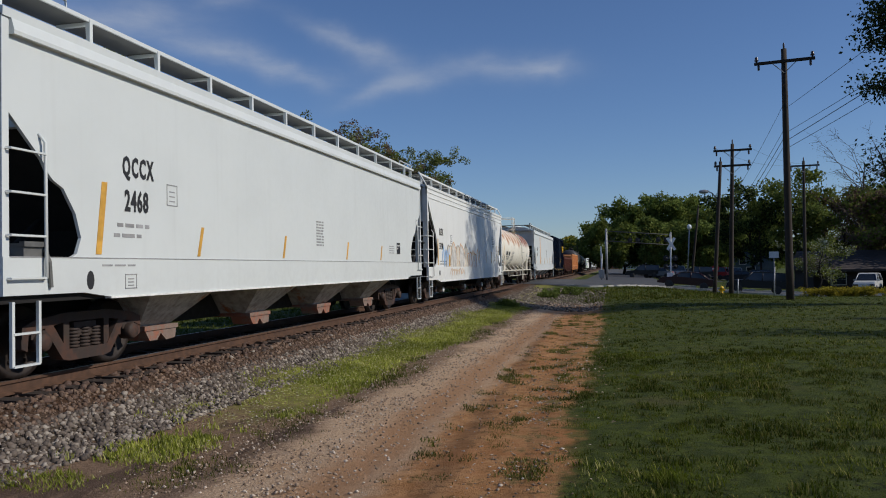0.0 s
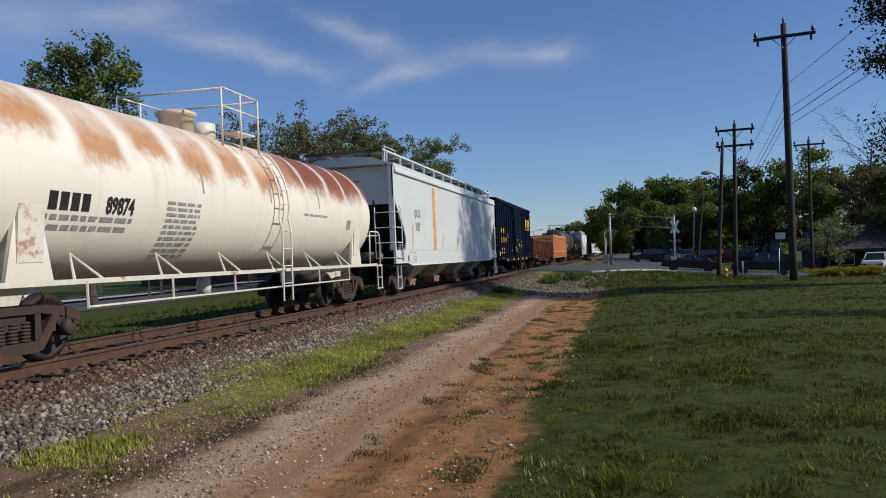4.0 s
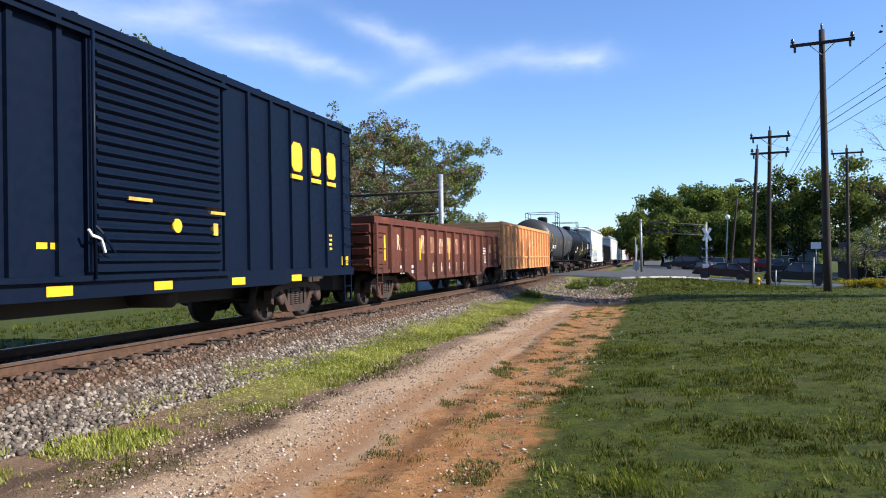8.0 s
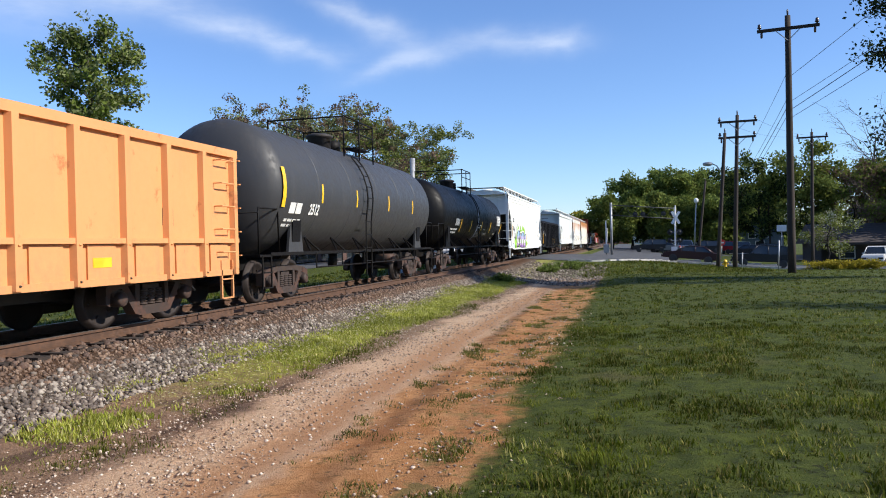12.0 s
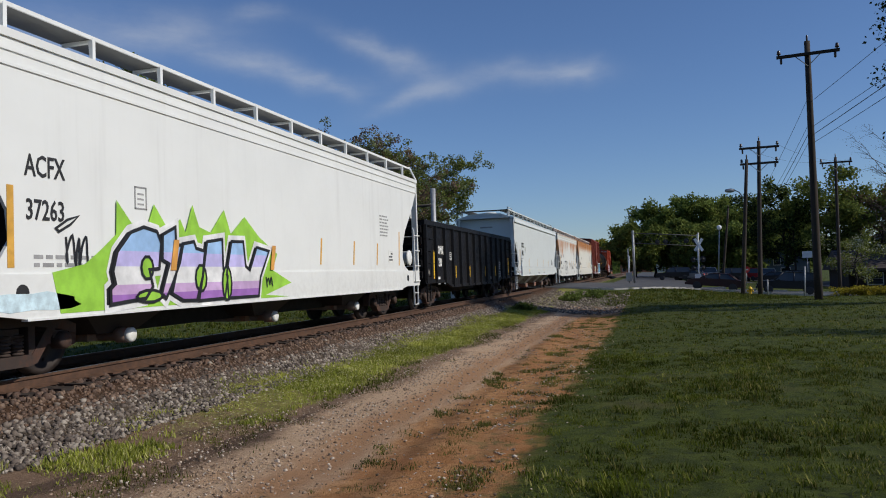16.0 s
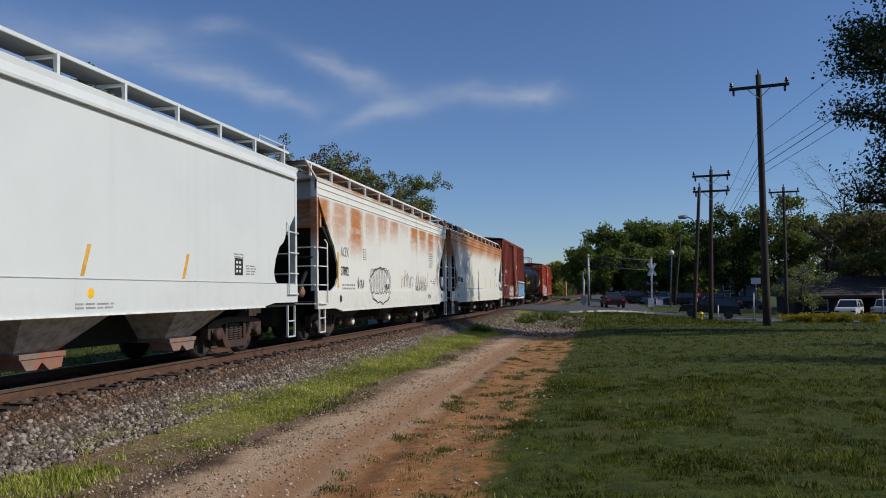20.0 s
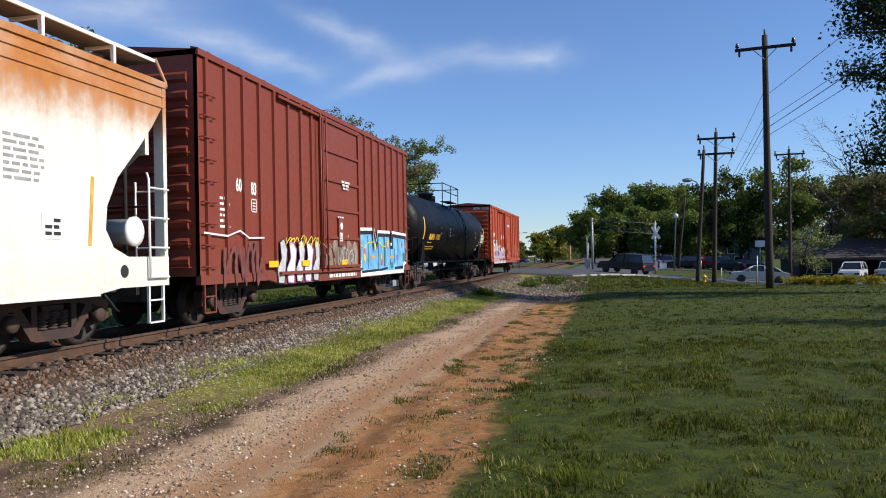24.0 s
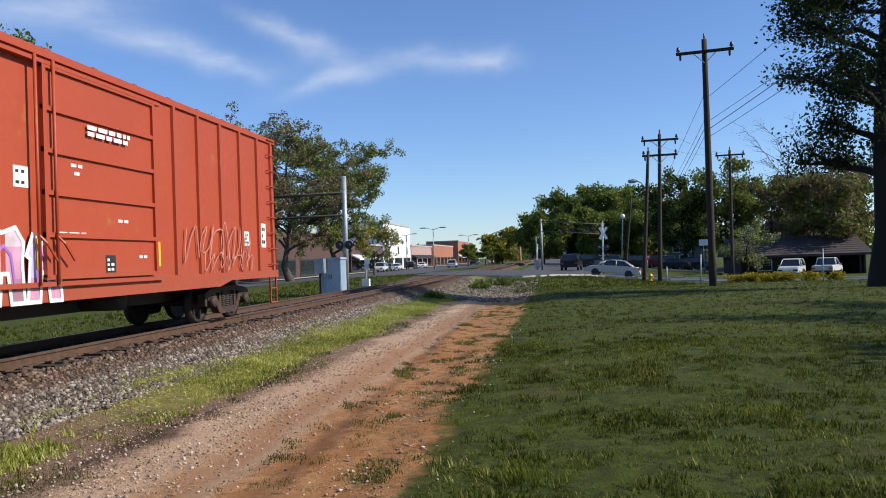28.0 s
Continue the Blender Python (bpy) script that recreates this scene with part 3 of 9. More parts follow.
# ---- track ----
track = thing("railway_track", "single railway track with rusty rails on timber ties", "railway track", kind="structure")
RAIL_PROF = [(-0.07, -0.17), (0.07, -0.17), (0.07, -0.155), (0.012, -0.13), (0.012, -0.045), (0.037, -0.035), (0.037, 0.0), (-0.037, 0.0), (-0.037, -0.035), (-0.012, -0.045), (-0.012, -0.13), (-0.07, -0.155)]
M_RAILTOP = plain("polished_rail_head", (0.28, 0.25, 0.23), 0.4, 0.8, 0.2)
for side in (-0.755, 0.755):
    rail = part("rail", prism(bmn(), [(TRACK_X + side + a, RAIL_Z + b) for a, b in RAIL_PROF], 1, -60, 330), M_RAIL, track)
    part("rail_head", box(bmn(), TRACK_X + side - 0.03, TRACK_X + side + 0.03, -60, 330, RAIL_Z - 0.002, RAIL_Z + 0.002), M_RAILTOP, rail, "bright worn running surface")
tie_mesh = mesh_of("tie", box(bmn(), -1.3, 1.3, -0.115, 0.115, -0.17, 0.0), M_TIE)
for i in range(130):
    part("tie", tie_mesh, None, track, m=pose(TRACK_X + random.uniform(-0.04, 0.04), 1.0 + i * 0.5 + random.uniform(-0.03, 0.03), RAIL_Z - 0.165 + random.uniform(-0.012, 0.01), 0, 0, random.uniform(-1.5, 1.5)))
bm = bmn()
for i in range(260):
    y = 66 + i * 0.55
    box(bm, TRACK_X - 1.3, TRACK_X + 1.3, y, y + 0.23, RAIL_Z - 0.33, RAIL_Z - 0.165)
tagged(part("far_ties", bm, M_TIE, track), kind="stuff")
spike_plate = mesh_of("tie_plate", box(bmn(), -0.17, 0.17, -0.1, 0.1, 0, 0.02), M_RAIL)
for i in range(60):
    part("tie_plate", spike_plate, None, track, m=pose(TRACK_X + 0.755, 5.0 + i * 0.5, RAIL_Z - 0.168))
# crossing planks between the rails
bm = bmn()
yc = float(road_mid(TRACK_X))
crossing = thing("crossing_deck", "dark timber crossing panels between the rails", "level crossing", kind="structure")
for i in range(3):
    for j in range(4):
        part("panel", box(bmn(), TRACK_X - 0.64 + i * 0.43, TRACK_X - 0.64 + i * 0.43 + 0.41, yc - 6 + j * 3, yc - 6 + j * 3 + 2.97, RAIL_Z - 0.2, RAIL_Z - 0.015), M_TIE, crossing)
# ---- the train: every car stands on the rail with its middle at the origin, +x to the near side ----
TRAIN_WAY = [
    (0, 0.00), (0.5, -4.55), (1, -9.19), (1.5, -13.85), (2, -18.59), (2.5, -23.45), 
    (3, -28.37), (3.5, -33.23), (4, -38.11), (4.5, -43.21), (6.5, -63.80), (7, -68.99), 
    (7.5, -74.20), (8, -79.34), (8.5, -84.14), (9, -89.18), (9.5, -94.23), (10, -99.19), 
    (10.5, -104.07), (11, -109.03), (11.5, -113.92), (12, -118.80), (12.5, -123.79), (14.5, -144.30), 
    (15, -149.56), (15.5, -154.87), (16, -160.18), (16.5, -165.55), (17, -170.96), (17.5, -176.22), 
    (18, -181.59), (18.5, -187.03), (19, -192.52), (19.5, -198.16), (20, -203.71), (20.5, -209.09), 
    (21, -214.50), (21.5, -219.92), (22, -225.16), (22.5, -230.38), (24.5, -251.69), (25, -257.12), 
    (25.5, -262.65), (26, -268.25), (26.5, -273.88), (27, -279.40), (27.5, -284.81), (28, -290.23), 

]
HW = 1.6
WHEELS, CARS = [], []


def truck_meshes():
    """A three-piece bogie: two side frames with spring nests, a bolster, two wheel sets."""
    out = {}
    bm = bmn()
    # frame as a closed band: top bar, bottom bar, columns and pedestal jaws
    prism(bm, [(-1.18, 0.52), (-1.18, 0.66), (-1.0, 0.73), (-0.45, 0.80), (0.45, 0.80), (1.0, 0.73), (1.18, 0.66), (1.18, 0.52), (0.95, 0.60), (0.45, 0.68), (-0.45, 0.68), (-0.95, 0.60)], 0, -0.09, 0.09)
    prism(bm, [(-0.80, 0.62), (-0.66, 0.66), (-0.40, 0.32), (0.40, 0.32), (0.66, 0.66), (0.80, 0.62), (0.48, 0.20), (0.36, 0.17), (-0.36, 0.17), (-0.48, 0.20)], 0, -0.09, 0.09)
    for s_ in (-1, 1):
        box(bm, -0.08, 0.08, s_ * 0.40 - 0.055, s_ * 0.40 + 0.055, 0.30, 0.70)
        prism(bm, [(s_ * 1.18, 0.66), (s_ * 1.18, 0.40), (s_ * 1.08, 0.36), (s_ * 1.06, 0.58)], 0, -0.08, 0.08)
        prism(bm, [(s_ * 0.72, 0.62), (s_ * 0.72, 0.42), (s_ * 0.66, 0.42), (s_ * 0.60, 0.60)], 0, -0.08, 0.08)
    out["side_frame"] = mesh_of("side_frame", bm, M_TRUCK)
    coil = []
    for k in range(6):
        coil += [(0.322 + k * 0.045, 0.06), (0.334 + k * 0.045, 0.088), (0.352 + k * 0.045, 0.088), (0.364 + k * 0.045, 0.06)]
    out["spring"] = mesh_of("spring", lathe(bmn(), coil, 2, 10), M_TRUCK)
    bm = bmn()
    prism(bm, [(-0.14, 0.50), (0.14, 0.50), (0.14, 0.60), (-0.14, 0.60)], 0, -0.07, 0.09)
    lathe(bm, [(-0.02, 0.12), (0.14, 0.12), (0.17, 0.10), (0.18, 0.03)], 0, 12, True, (0.02, 0, 0.46))
    out["bearing"] = mesh_of("bearing", bm, M_TRUCK)
    out["bolster"] = mesh_of("bolster", prism(bmn(), [(-1.05, 0.48), (1.05, 0.48), (1.05, 0.66), (0.4, 0.76), (-0.4, 0.76), (-1.05, 0.66)], 1, -0.22, 0.22), M_TRUCK)
    bm = bmn()
    lathe(bm, [(-1.05, 0.07), (1.05, 0.07)], 0, 10)
    for s_ in (-1, 1):
        lathe(bm, [(s_ * 0.68, 0.10), (s_ * 0.68, 0.36), (s_ * 0.66, 0.40), (s_ * 0.66, 0.485), (s_ * 0.70, 0.485), (s_ * 0.715, 0.457), (s_ * 0.79, 0.455), (s_ * 0.79, 0.39), (s_ * 0.755, 0.36), (s_ * 0.735, 0.16), (s_ * 0.79, 0.11), (s_ * 0.79, 0.08)], 0, 28)
        for k in range(6):
            a = k * math.tau / 6
            lathe(bm, [(s_ * 0.74, 0.025), (s_ * 0.775, 0.022)], 0, 6, False, (0, 0.27 * math.cos(a), 0.27 * math.sin(a)))
    out["wheelset"] = mesh_of("wheelset", bm, M_WHEEL)
    return out


TRUCK = truck_meshes()


def add_truck(car, y):
    tr_ = part("truck", TRUCK["bolster"], None, car, "brown cast-steel bogie with coil springs", pose(0, y, 0))
    for s_ in (-1, 1):
        turn = pose(s_ * 1.0, 0, 0, 0, 0, 0 if s_ > 0 else 180)
        part("side_frame", TRUCK["side_frame"], None, tr_, m=turn)
        for yy in (-0.21, 0.0, 0.21):
            part("spring", TRUCK["spring"], None, tr_, m=turn @ pose(0.02, yy, 0))
        for yy in (-0.89, 0.89):
            part("bearing", TRUCK["bearing"], None, tr_, m=turn @ pose(0, yy, 0))
    for yy in (-0.89, 0.89):
        w = part("wheelset", TRUCK["wheelset"], None, tr_, m=pose(0, yy, 0.458))
        WHEELS.append((w, yy))
    return tr_


def coupler_mesh():
    bm = bmn()
    box(bm, -0.09, 0.09, 0.0, 0.42, 0.80, 0.98)
    prism(bm, [(-0.16, 0.42), (0.16, 0.40), (0.20, 0.55), (0.10, 0.66), (0.06, 0.56), (-0.04, 0.56), (-0.10, 0.68), (-0.18, 0.60)], 2, 0.74, 1.04)
    return mesh_of("coupler", bm, M_TRUCK)


COUPLER = coupler_mesh()
HOSE = mesh_of("brake_hose", tube(bmn(), [(0.3, 0.05, 0.8), (0.32, 0.25, 0.62), (0.33, 0.45, 0.42), (0.25, 0.62, 0.40)], 0.025, 6), M_BLACK)


def new_car(name, label, front, rear, trucks=None, category="freight car"):
    """front, rear: the ends of its body along the train, in metres from the train's mark."""
    car = thing(name, label, category, pose(TRACK_X, (front + rear) / 2, RAIL_Z), "cars of the freight train")
    half = (rear - front) / 2
    ty = trucks if trucks else half - 2.05
    for s_ in (-1, 1):
        add_truck(car, s_ * ty)
        part("coupler", COUPLER, None, car, m=pose(0, s_ * (half + 0.03), 0, 0, 0, 0 if s_ > 0 else 180))
        part("brake_hose", HOSE, None, car, m=pose(0, s_ * (half - 0.05), 0, 0, 0, 0 if s_ > 0 else 180))
    CARS.append((car, (front + rear) / 2))
    return car, half


def ladder(car, mat, x, y0, y1, z0, z1, step=0.38, stiles=True, out=0.07):
    """Rungs on the side at x between y0 and y1."""
    k = int((z1 - z0) / step)
    rung = lambda z: tube(bmn(), [(x, y0, z), (x + out, y0, z), (x + out, y1, z), (x, y1, z)], 0.014, 5)
    if stiles:
        lad = part("ladder", box(bmn(), x + out - 0.02, x + out + 0.02, y0 - 0.018, y0 + 0.018, z0, z1), mat, car)
        part("stile", box(bmn(), x + out - 0.02, x + out + 0.02, y1 - 0.018, y1 + 0.018, z0, z1), mat, lad)
    else:
        lad = part("ladder", rung(z0 + 0.08), mat, car)
    for i in range(0 if stiles else 1, k + 1):
        part("rung", rung(z0 + 0.08 + i * step), mat, lad)
    return lad


def step_iron(car, mat, x, y, z0=0.28, z1=1.0, w=0.4):
    bm = bmn()
    for s_ in (-0.5, 0.5):
        box(bm, x - 0.02, x + 0.02, y + s_ * w - 0.02, y + s_ * w + 0.02, z0, z1)
    for z in (z0, (z0 + z1) / 2):
        box(bm, x - 0.03, x + 0.03, y - w / 2, y + w / 2, z - 0.012, z + 0.012)
    return part("step", bm, mat, car)


def text(car, s_, y, z, size, mat, x=HW, squeeze=0.8, bold=0.012, space=1.0):
    return part("lettering", letters(s_, size, mat, bold, space), None, car, m=on_side(x + 0.006, y, z, squeeze))


def bars(car, y, z, w, rows_, mat, x=HW, h=0.05, gap=0.05, seed=1, name="small_print"):
    """Lines of print too small to read."""
    r = random.Random(seed)
    bm = bmn()
    for i in range(rows_):
        y0 = y - w / 2
        while y0 < y + w / 2 - 0.05:
            l = min(r.uniform(0.08, 0.28), y + w / 2 - y0)
            box(bm, x - 0.004, x + 0.005, y0, y0 + l, z - i * (h + gap) - h, z - i * (h + gap))
            y0 += l + 0.05
    return part(name, bm, mat, car)


def stripe(car, y, z0, z1, mat, x=HW, w=0.10, lean=0.0):
    return part("reflector_strip", prism(bmn(), [(y, z0), (y + w, z0), (y + w + lean, z1), (y + lean, z1)], 0, x - 0.004, x + 0.006), mat, car)


def frame_box(car, y, z, w, h, mat, x=HW, t=0.025):
    bm = bmn()
    for a, b, c, d in ((y - w / 2, y + w / 2, z + h / 2 - t, z + h / 2), (y - w / 2, y + w / 2, z - h / 2, z - h / 2 + t), (y - w / 2, y - w / 2 + t, z - h / 2, z + h / 2), (y + w / 2 - t, y + w / 2, z - h / 2, z + h / 2)):
        box(bm, x - 0.004, x + 0.005, a, b, c, d)
    for k in range(3):
        box(bm, x - 0.004, x + 0.005, y - w * 0.25, y + w * 0.25, z - h * 0.3 + k * h * 0.22, z - h * 0.3 + k * h * 0.22 + t)
    return part("stencil_box", bm, mat, car)


def label_plate(car, y, z, w, h, x=HW, dark=False, seed=1):
    p_ = part("data_plate", box(bmn(), x - 0.004, x + 0.006, y - w / 2, y + w / 2, z - h / 2, z + h / 2), M_BLACK if dark else M_WHITETXT, car, "small data plate")
    r = random.Random(seed)
    bm = bmn()
    for i in range(3):
        for j in range(2):
            if r.random() < 0.8:
                yy, zz = y - w * 0.36 + j * w * 0.38, z - h * 0.34 + i * h * 0.26
                box(bm, x, x + 0.009, yy, yy + w * r.uniform(0.18, 0.32), zz, zz + h * 0.14)
    part("print", bm, M_WHITETXT if dark else M_BLACK, p_)
    return p_


def blob(cy, cz, ry, rz, r, n=18, jag=0.12):
    """An uneven closed outline in y z."""
    return [(cy + ry * math.cos(a) * (1 + r.uniform(-jag, jag)), cz + rz * math.sin(a) * (1 + r.uniform(-jag, jag))) for a in (k * math.tau / n for k in range(n))]


def outline(car, pts, mat, x, w=0.035, name="paint_line", closed=True):
    """A painted line along points in y z."""
    bm = bmn()
    n_ = len(pts)
    count = n_ + 1 if closed else n_
    left, right = [], []
    for i in range(count):
        p_ = pts[i % n_]
        a = pts[(i - 1) % n_] if closed or i > 0 else p_
        b = pts[(i + 1) % n_] if closed or i < n_ - 1 else p_
        d0 = Vector((p_[0] - a[0], p_[1] - a[1]))
        d1 = Vector((b[0] - p_[0], b[1] - p_[1]))
        d0 = d0.normalized() if d0.length > 1e-6 else d1.normalized()
        d1 = d1.normalized() if d1.length > 1e-6 else d0
        t_ = d0 + d1
        t_ = t_.normalized() if t_.length > 0.2 else d1
        k = w / 2 / max(t_.dot(d1), 0.55)
        up = x + 0.004 + 0.003 * i / count
        left.append(bm.verts.new((up, p_[0] - t_.y * k, p_[1] + t_.x * k)))
        right.append(bm.verts.new((up, p_[0] + t_.y * k, p_[1] - t_.x * k)))
    for i in range(count - 1):
        bm.faces.new((left[i], right[i], right[i + 1], left[i + 1]))
    return part(name, bm, mat, car)


def patch(car, pts, mat, x, name="painted_shape"):
    return part(name, prism(bmn(), pts, 0, x - 0.002, x + 0.003), mat, car)


def clip_band(pts, lo, hi):
    """The part of an outline in y z that lies between two heights."""
    for level, keep_above in ((lo, True), (hi, False)):
        out = []
        for a, b in zip(pts, pts[1:] + pts[:1]):
            in_a, in_b = (a[1] >= level) == keep_above, (b[1] >= level) == keep_above
            if in_a:
                out.append(a)
            if in_a != in_b:
                f = (level - a[1]) / (b[1] - a[1])
                out.append((a[0] + (b[0] - a[0]) * f, level))
        pts = out
        if len(pts) < 3:
            return []
    return pts


def scribble(car, y, z, w, h, mat, x=HW, n=9, seed=1, line=0.03):
    """A looping spray-can tag."""
    r = random.Random(seed)
    pts = []
    for k in range(n):
        y0 = y - w / 2 + w * (k + 0.5) / n
        pts += [(y0 + r.uniform(-0.4, 0.4) * w / n, z + h * r.uniform(0.2, 0.5)), (y0 + r.uniform(-0.5, 0.5) * w / n, z - h * r.uniform(0.2, 0.5)), (y0 + r.uniform(0.0, 0.7) * w / n, z + h * r.uniform(-0.2, 0.2))]
    q = []
    for a, b, c, d in zip([pts[0]] + pts[:-2], pts[:-1], pts[1:], pts[2:] + [pts[-1]]):
        for k in range(4):
            t_ = k / 4
            q.append(tuple(0.5 * (2 * b[i] + (c[i] - a[i]) * t_ + (2 * a[i] - 5 * b[i] + 4 * c[i] - d[i]) * t_ ** 2 + (3 * b[i] - a[i] - 3 * c[i] + d[i]) * t_ ** 3) for i in (0, 1)))
    pts = q + [pts[-1]]
    return outline(car, pts, mat, x + 0.004, line, "spray_tag", False)


def hopper_ladder(car, mat, s_, L, z_r):
    """Three rungs from the corner post to one stile that bends in at its top, on the side and again round the end."""
    lad = part("ladder", tube(bmn(), [(HW, s_ * (L - 0.56), z_r + 1.22), (HW + 0.06, s_ * (L - 0.60), z_r + 1.12), (HW + 0.07, s_ * (L - 0.60), z_r - 0.46), (HW, s_ * (L - 0.60), z_r - 0.48)], 0.02, 6), mat, car)
    for k in range(4):
        z = z_r - 0.46 + 0.48 * k
        part("rung", tube(bmn(), [(HW, s_ * (L - 0.05), z), (HW + 0.07, s_ * (L - 0.06), z), (HW + 0.07, s_ * (L - 0.60), z)], 0.016, 5), mat, lad)
    end = part("end_ladder", tube(bmn(), [(HW - 0.62, s_ * (L + 0.05), z_r + 1.15), (HW - 0.62, s_ * (L + 0.06), z_r - 0.46)], 0.02, 6), mat, car)
    for k in range(4):
        z = z_r - 0.46 + 0.48 * k
        part("rung", tube(bmn(), [(HW - 0.03, s_ * (L - 0.02), z), (HW - 0.04, s_ * (L + 0.06), z), (HW - 0.62, s_ * (L + 0.06), z)], 0.016, 5), mat, end)


def hopper(name, label, front, rear, mat, white, bays, curved, top=4.60):
    """A covered hopper: side sheets cut away in a curve at the ends, slope sheets, outlets, roof walk."""
    car, L = new_car(name, label, front, rear)
    zs0, zs1, zt = (0.82, 1.34, top - 0.42) if curved else (1.02, 1.50, top - 0.42)
    cut = [(0.10, zs1), (1.05, zs1), (1.42, 1.48), (1.60, 1.75), (1.56, 2.10), (1.30, 2.55), (0.78, 3.05), (0.40, 3.45), (0.16, 3.75)] if curved else \
          [(0.10, 1.47), (1.02, 1.47), (1.20, 1.55), (1.28, 1.75), (1.18, 2.05), (0.97, 2.34), (0.80, 2.42), (0.71, 2.50), (0.62, 2.64), (0.40, 2.84), (0.12, 3.10)]
    pts = [(L - a, b) for a, b in cut] + [(L, 3.95 if curved else 3.2), (L, zt), (-L, zt), (-L, 3.95 if curved else 3.2)] + [(-L + a, b) for a, b in cut[::-1]]
    for s_ in (1, -1):
        a, b = (HW - 0.045, HW) if s_ > 0 else (-HW, -HW + 0.045)
        sh = part("side_sheet", prism(bmn(), pts, 0, a, b), mat, car)
        part("side_sill", prism(bmn(), [(-L, zs0 + 0.05), (-L + 1.3, zs0 + 0.05), (-L + 1.8, zs0 - 0.02), (L - 1.8, zs0 - 0.02), (L - 1.3, zs0 + 0.05), (L, zs0 + 0.05), (L, zs1 + 0.004), (-L, zs1 + 0.004)], 0, s_ * (HW - 0.06), s_ * (HW + 0.022)), mat, car)
        # eave: rolled chord and, on the curved-side cars, two beads below it
        part("eave", prism(bmn(), [(s_ * (HW - 0.16), zt - 0.02), (s_ * (HW + 0.03), zt - 0.02), (s_ * (HW + 0.035), zt + 0.08), (s_ * (HW - 0.16), zt + 0.13)], 1, -L, L), mat, car)
        if not curved:
            # the roof's side chord overhangs the sheet and throws a line of shade
            part("chord", prism(bmn(), [(s_ * (HW - 0.01), zt - 0.20), (s_ * (HW + 0.07), zt - 0.20), (s_ * (HW + 0.075), zt - 0.155), (s_ * (HW + 0.036), zt - 0.022), (s_ * (HW - 0.01), zt - 0.022)], 1, -L + 0.12, L - 0.12), mat, car)
        if curved:
            for z in (zt - 0.16, zt - 0.34):
                part("bead", prism(bmn(), [(s_ * (HW - 0.004), z - 0.03), (s_ * (HW + 0.022), z - 0.02), (s_ * (HW + 0.022), z + 0.02), (s_ * (HW - 0.004), z + 0.03)], 1, -L + 0.08, L - 0.08), mat, car)
    # slope sheets and hoppers inside
    inner = [(-L + 0.52, 3.05), (-L + 2.1, 1.9), (-L + 2.5, 1.25), (-L + 2.6, 1.02), (L - 2.6, 1.02), (L - 2.5, 1.25), (L - 2.1, 1.9), (L - 0.52, 3.05)]
    # the shade inside the end cut-outs is put into the sheets' black colour
    part("slope_sheet", prism(bmn(), inner, 0, -HW + 0.07, HW - 0.07), M_UNDERSHADE, car, "sloping end sheets painted black for the shade inside")
    for s_ in (-1, 1):
        part("end_wall", box(bmn(), -HW + 0.06, HW - 0.06, min(s_ * (L - 0.50), s_ * (L - 0.40)), max(s_ * (L - 0.50), s_ * (L - 0.40)), 3.00, zt + 0.04), mat, car)
        part("end_print", box(bmn(), -0.35, 0.35, min(s_ * (L - 0.405), s_ * (L - 0.392)), max(s_ * (L - 0.405), s_ * (L - 0.392)), 3.72, 3.80), M_GREYTXT, car)
    # roof
    part("roof", prism(bmn(), [(-HW, zt + 0.06), (-0.9, zt + 0.30), (0, zt + 0.36), (0.9, zt + 0.30), (HW, zt + 0.06)], 1, -L + 0.02, L - 0.02), mat, car)
    rail_mat = M_HOP_B if curved else mat
    walks = {}
    for s_ in (-1, 1):
        walks[s_] = part("roof_walk", box(bmn(), min(s_ * 0.80, s_ * 1.33), max(s_ * 0.80, s_ * 1.33), -L - 0.15, L + 0.15, zt + 0.475, zt + 0.50), M_GALV, car, "galvanised grating roof walk")
        part("walk_edge", box(bmn(), s_ * 1.345 - 0.015, s_ * 1.345 + 0.015, -L - 0.15, L + 0.15, zt + 0.47, zt + 0.525), rail_mat, walks[s_])
    for i in range(int(2 * L / 1.55) + 1):
        y = -L + 0.25 + i * 1.55
        if y < L:
            for s_ in (-1, 1):
                part("walk_bracket", prism(bmn(), [(s_ * 1.37, zt + 0.06), (s_ * 1.37, zt + 0.50), (s_ * 1.33, zt + 0.50), (s_ * 1.33, zt + 0.47), (s_ * 0.85, zt + 0.47), (s_ * 0.85, zt + 0.42), (s_ * 1.30, zt + 0.43), (s_ * 1.33, zt + 0.08)], 1, y - 0.03, y + 0.03), rail_mat, walks[s_])
    for s_ in (-1, 1):
        part("roof_cross_walk", box(bmn(), -1.34, 1.34, s_ * (L - 0.15) - 0.3, s_ * (L - 0.15) + 0.3, zt + 0.47, zt + 0.5), M_GALV, car)
    for i in range(bays * 2 + 2):
        y = -L + 1.6 + i * (2 * L - 3.2) / (bays * 2 + 1)
        part("roof_hatch", lathe(bmn(), [(zt + 0.34, 0.40), (zt + 0.44, 0.40), (zt + 0.50, 0.32), (zt + 0.51, 0.02)], 2, 14, True, (0, y, 0)), mat, car)
    # outlets
    for i in range(bays):
        y = (i - (bays - 1) / 2) * (2 * L - 5.6) / (bays - 0.35)
        bm = bmn()
        w0, w1, x0_, x1_ = (0.98, 0.42, 1.50, 0.86) if not curved else (1.35, 0.42, 1.30, 0.9)
        lo, hi = [], []
        for dx, dy in ((-1, -1), (1, -1), (1, 1), (-1, 1)):
            hi.append(bm.verts.new((dx * x0_, y + dy * w0, 1.06)))
            lo.append(bm.verts.new((dx * x1_, y + dy * w1, 0.46)))
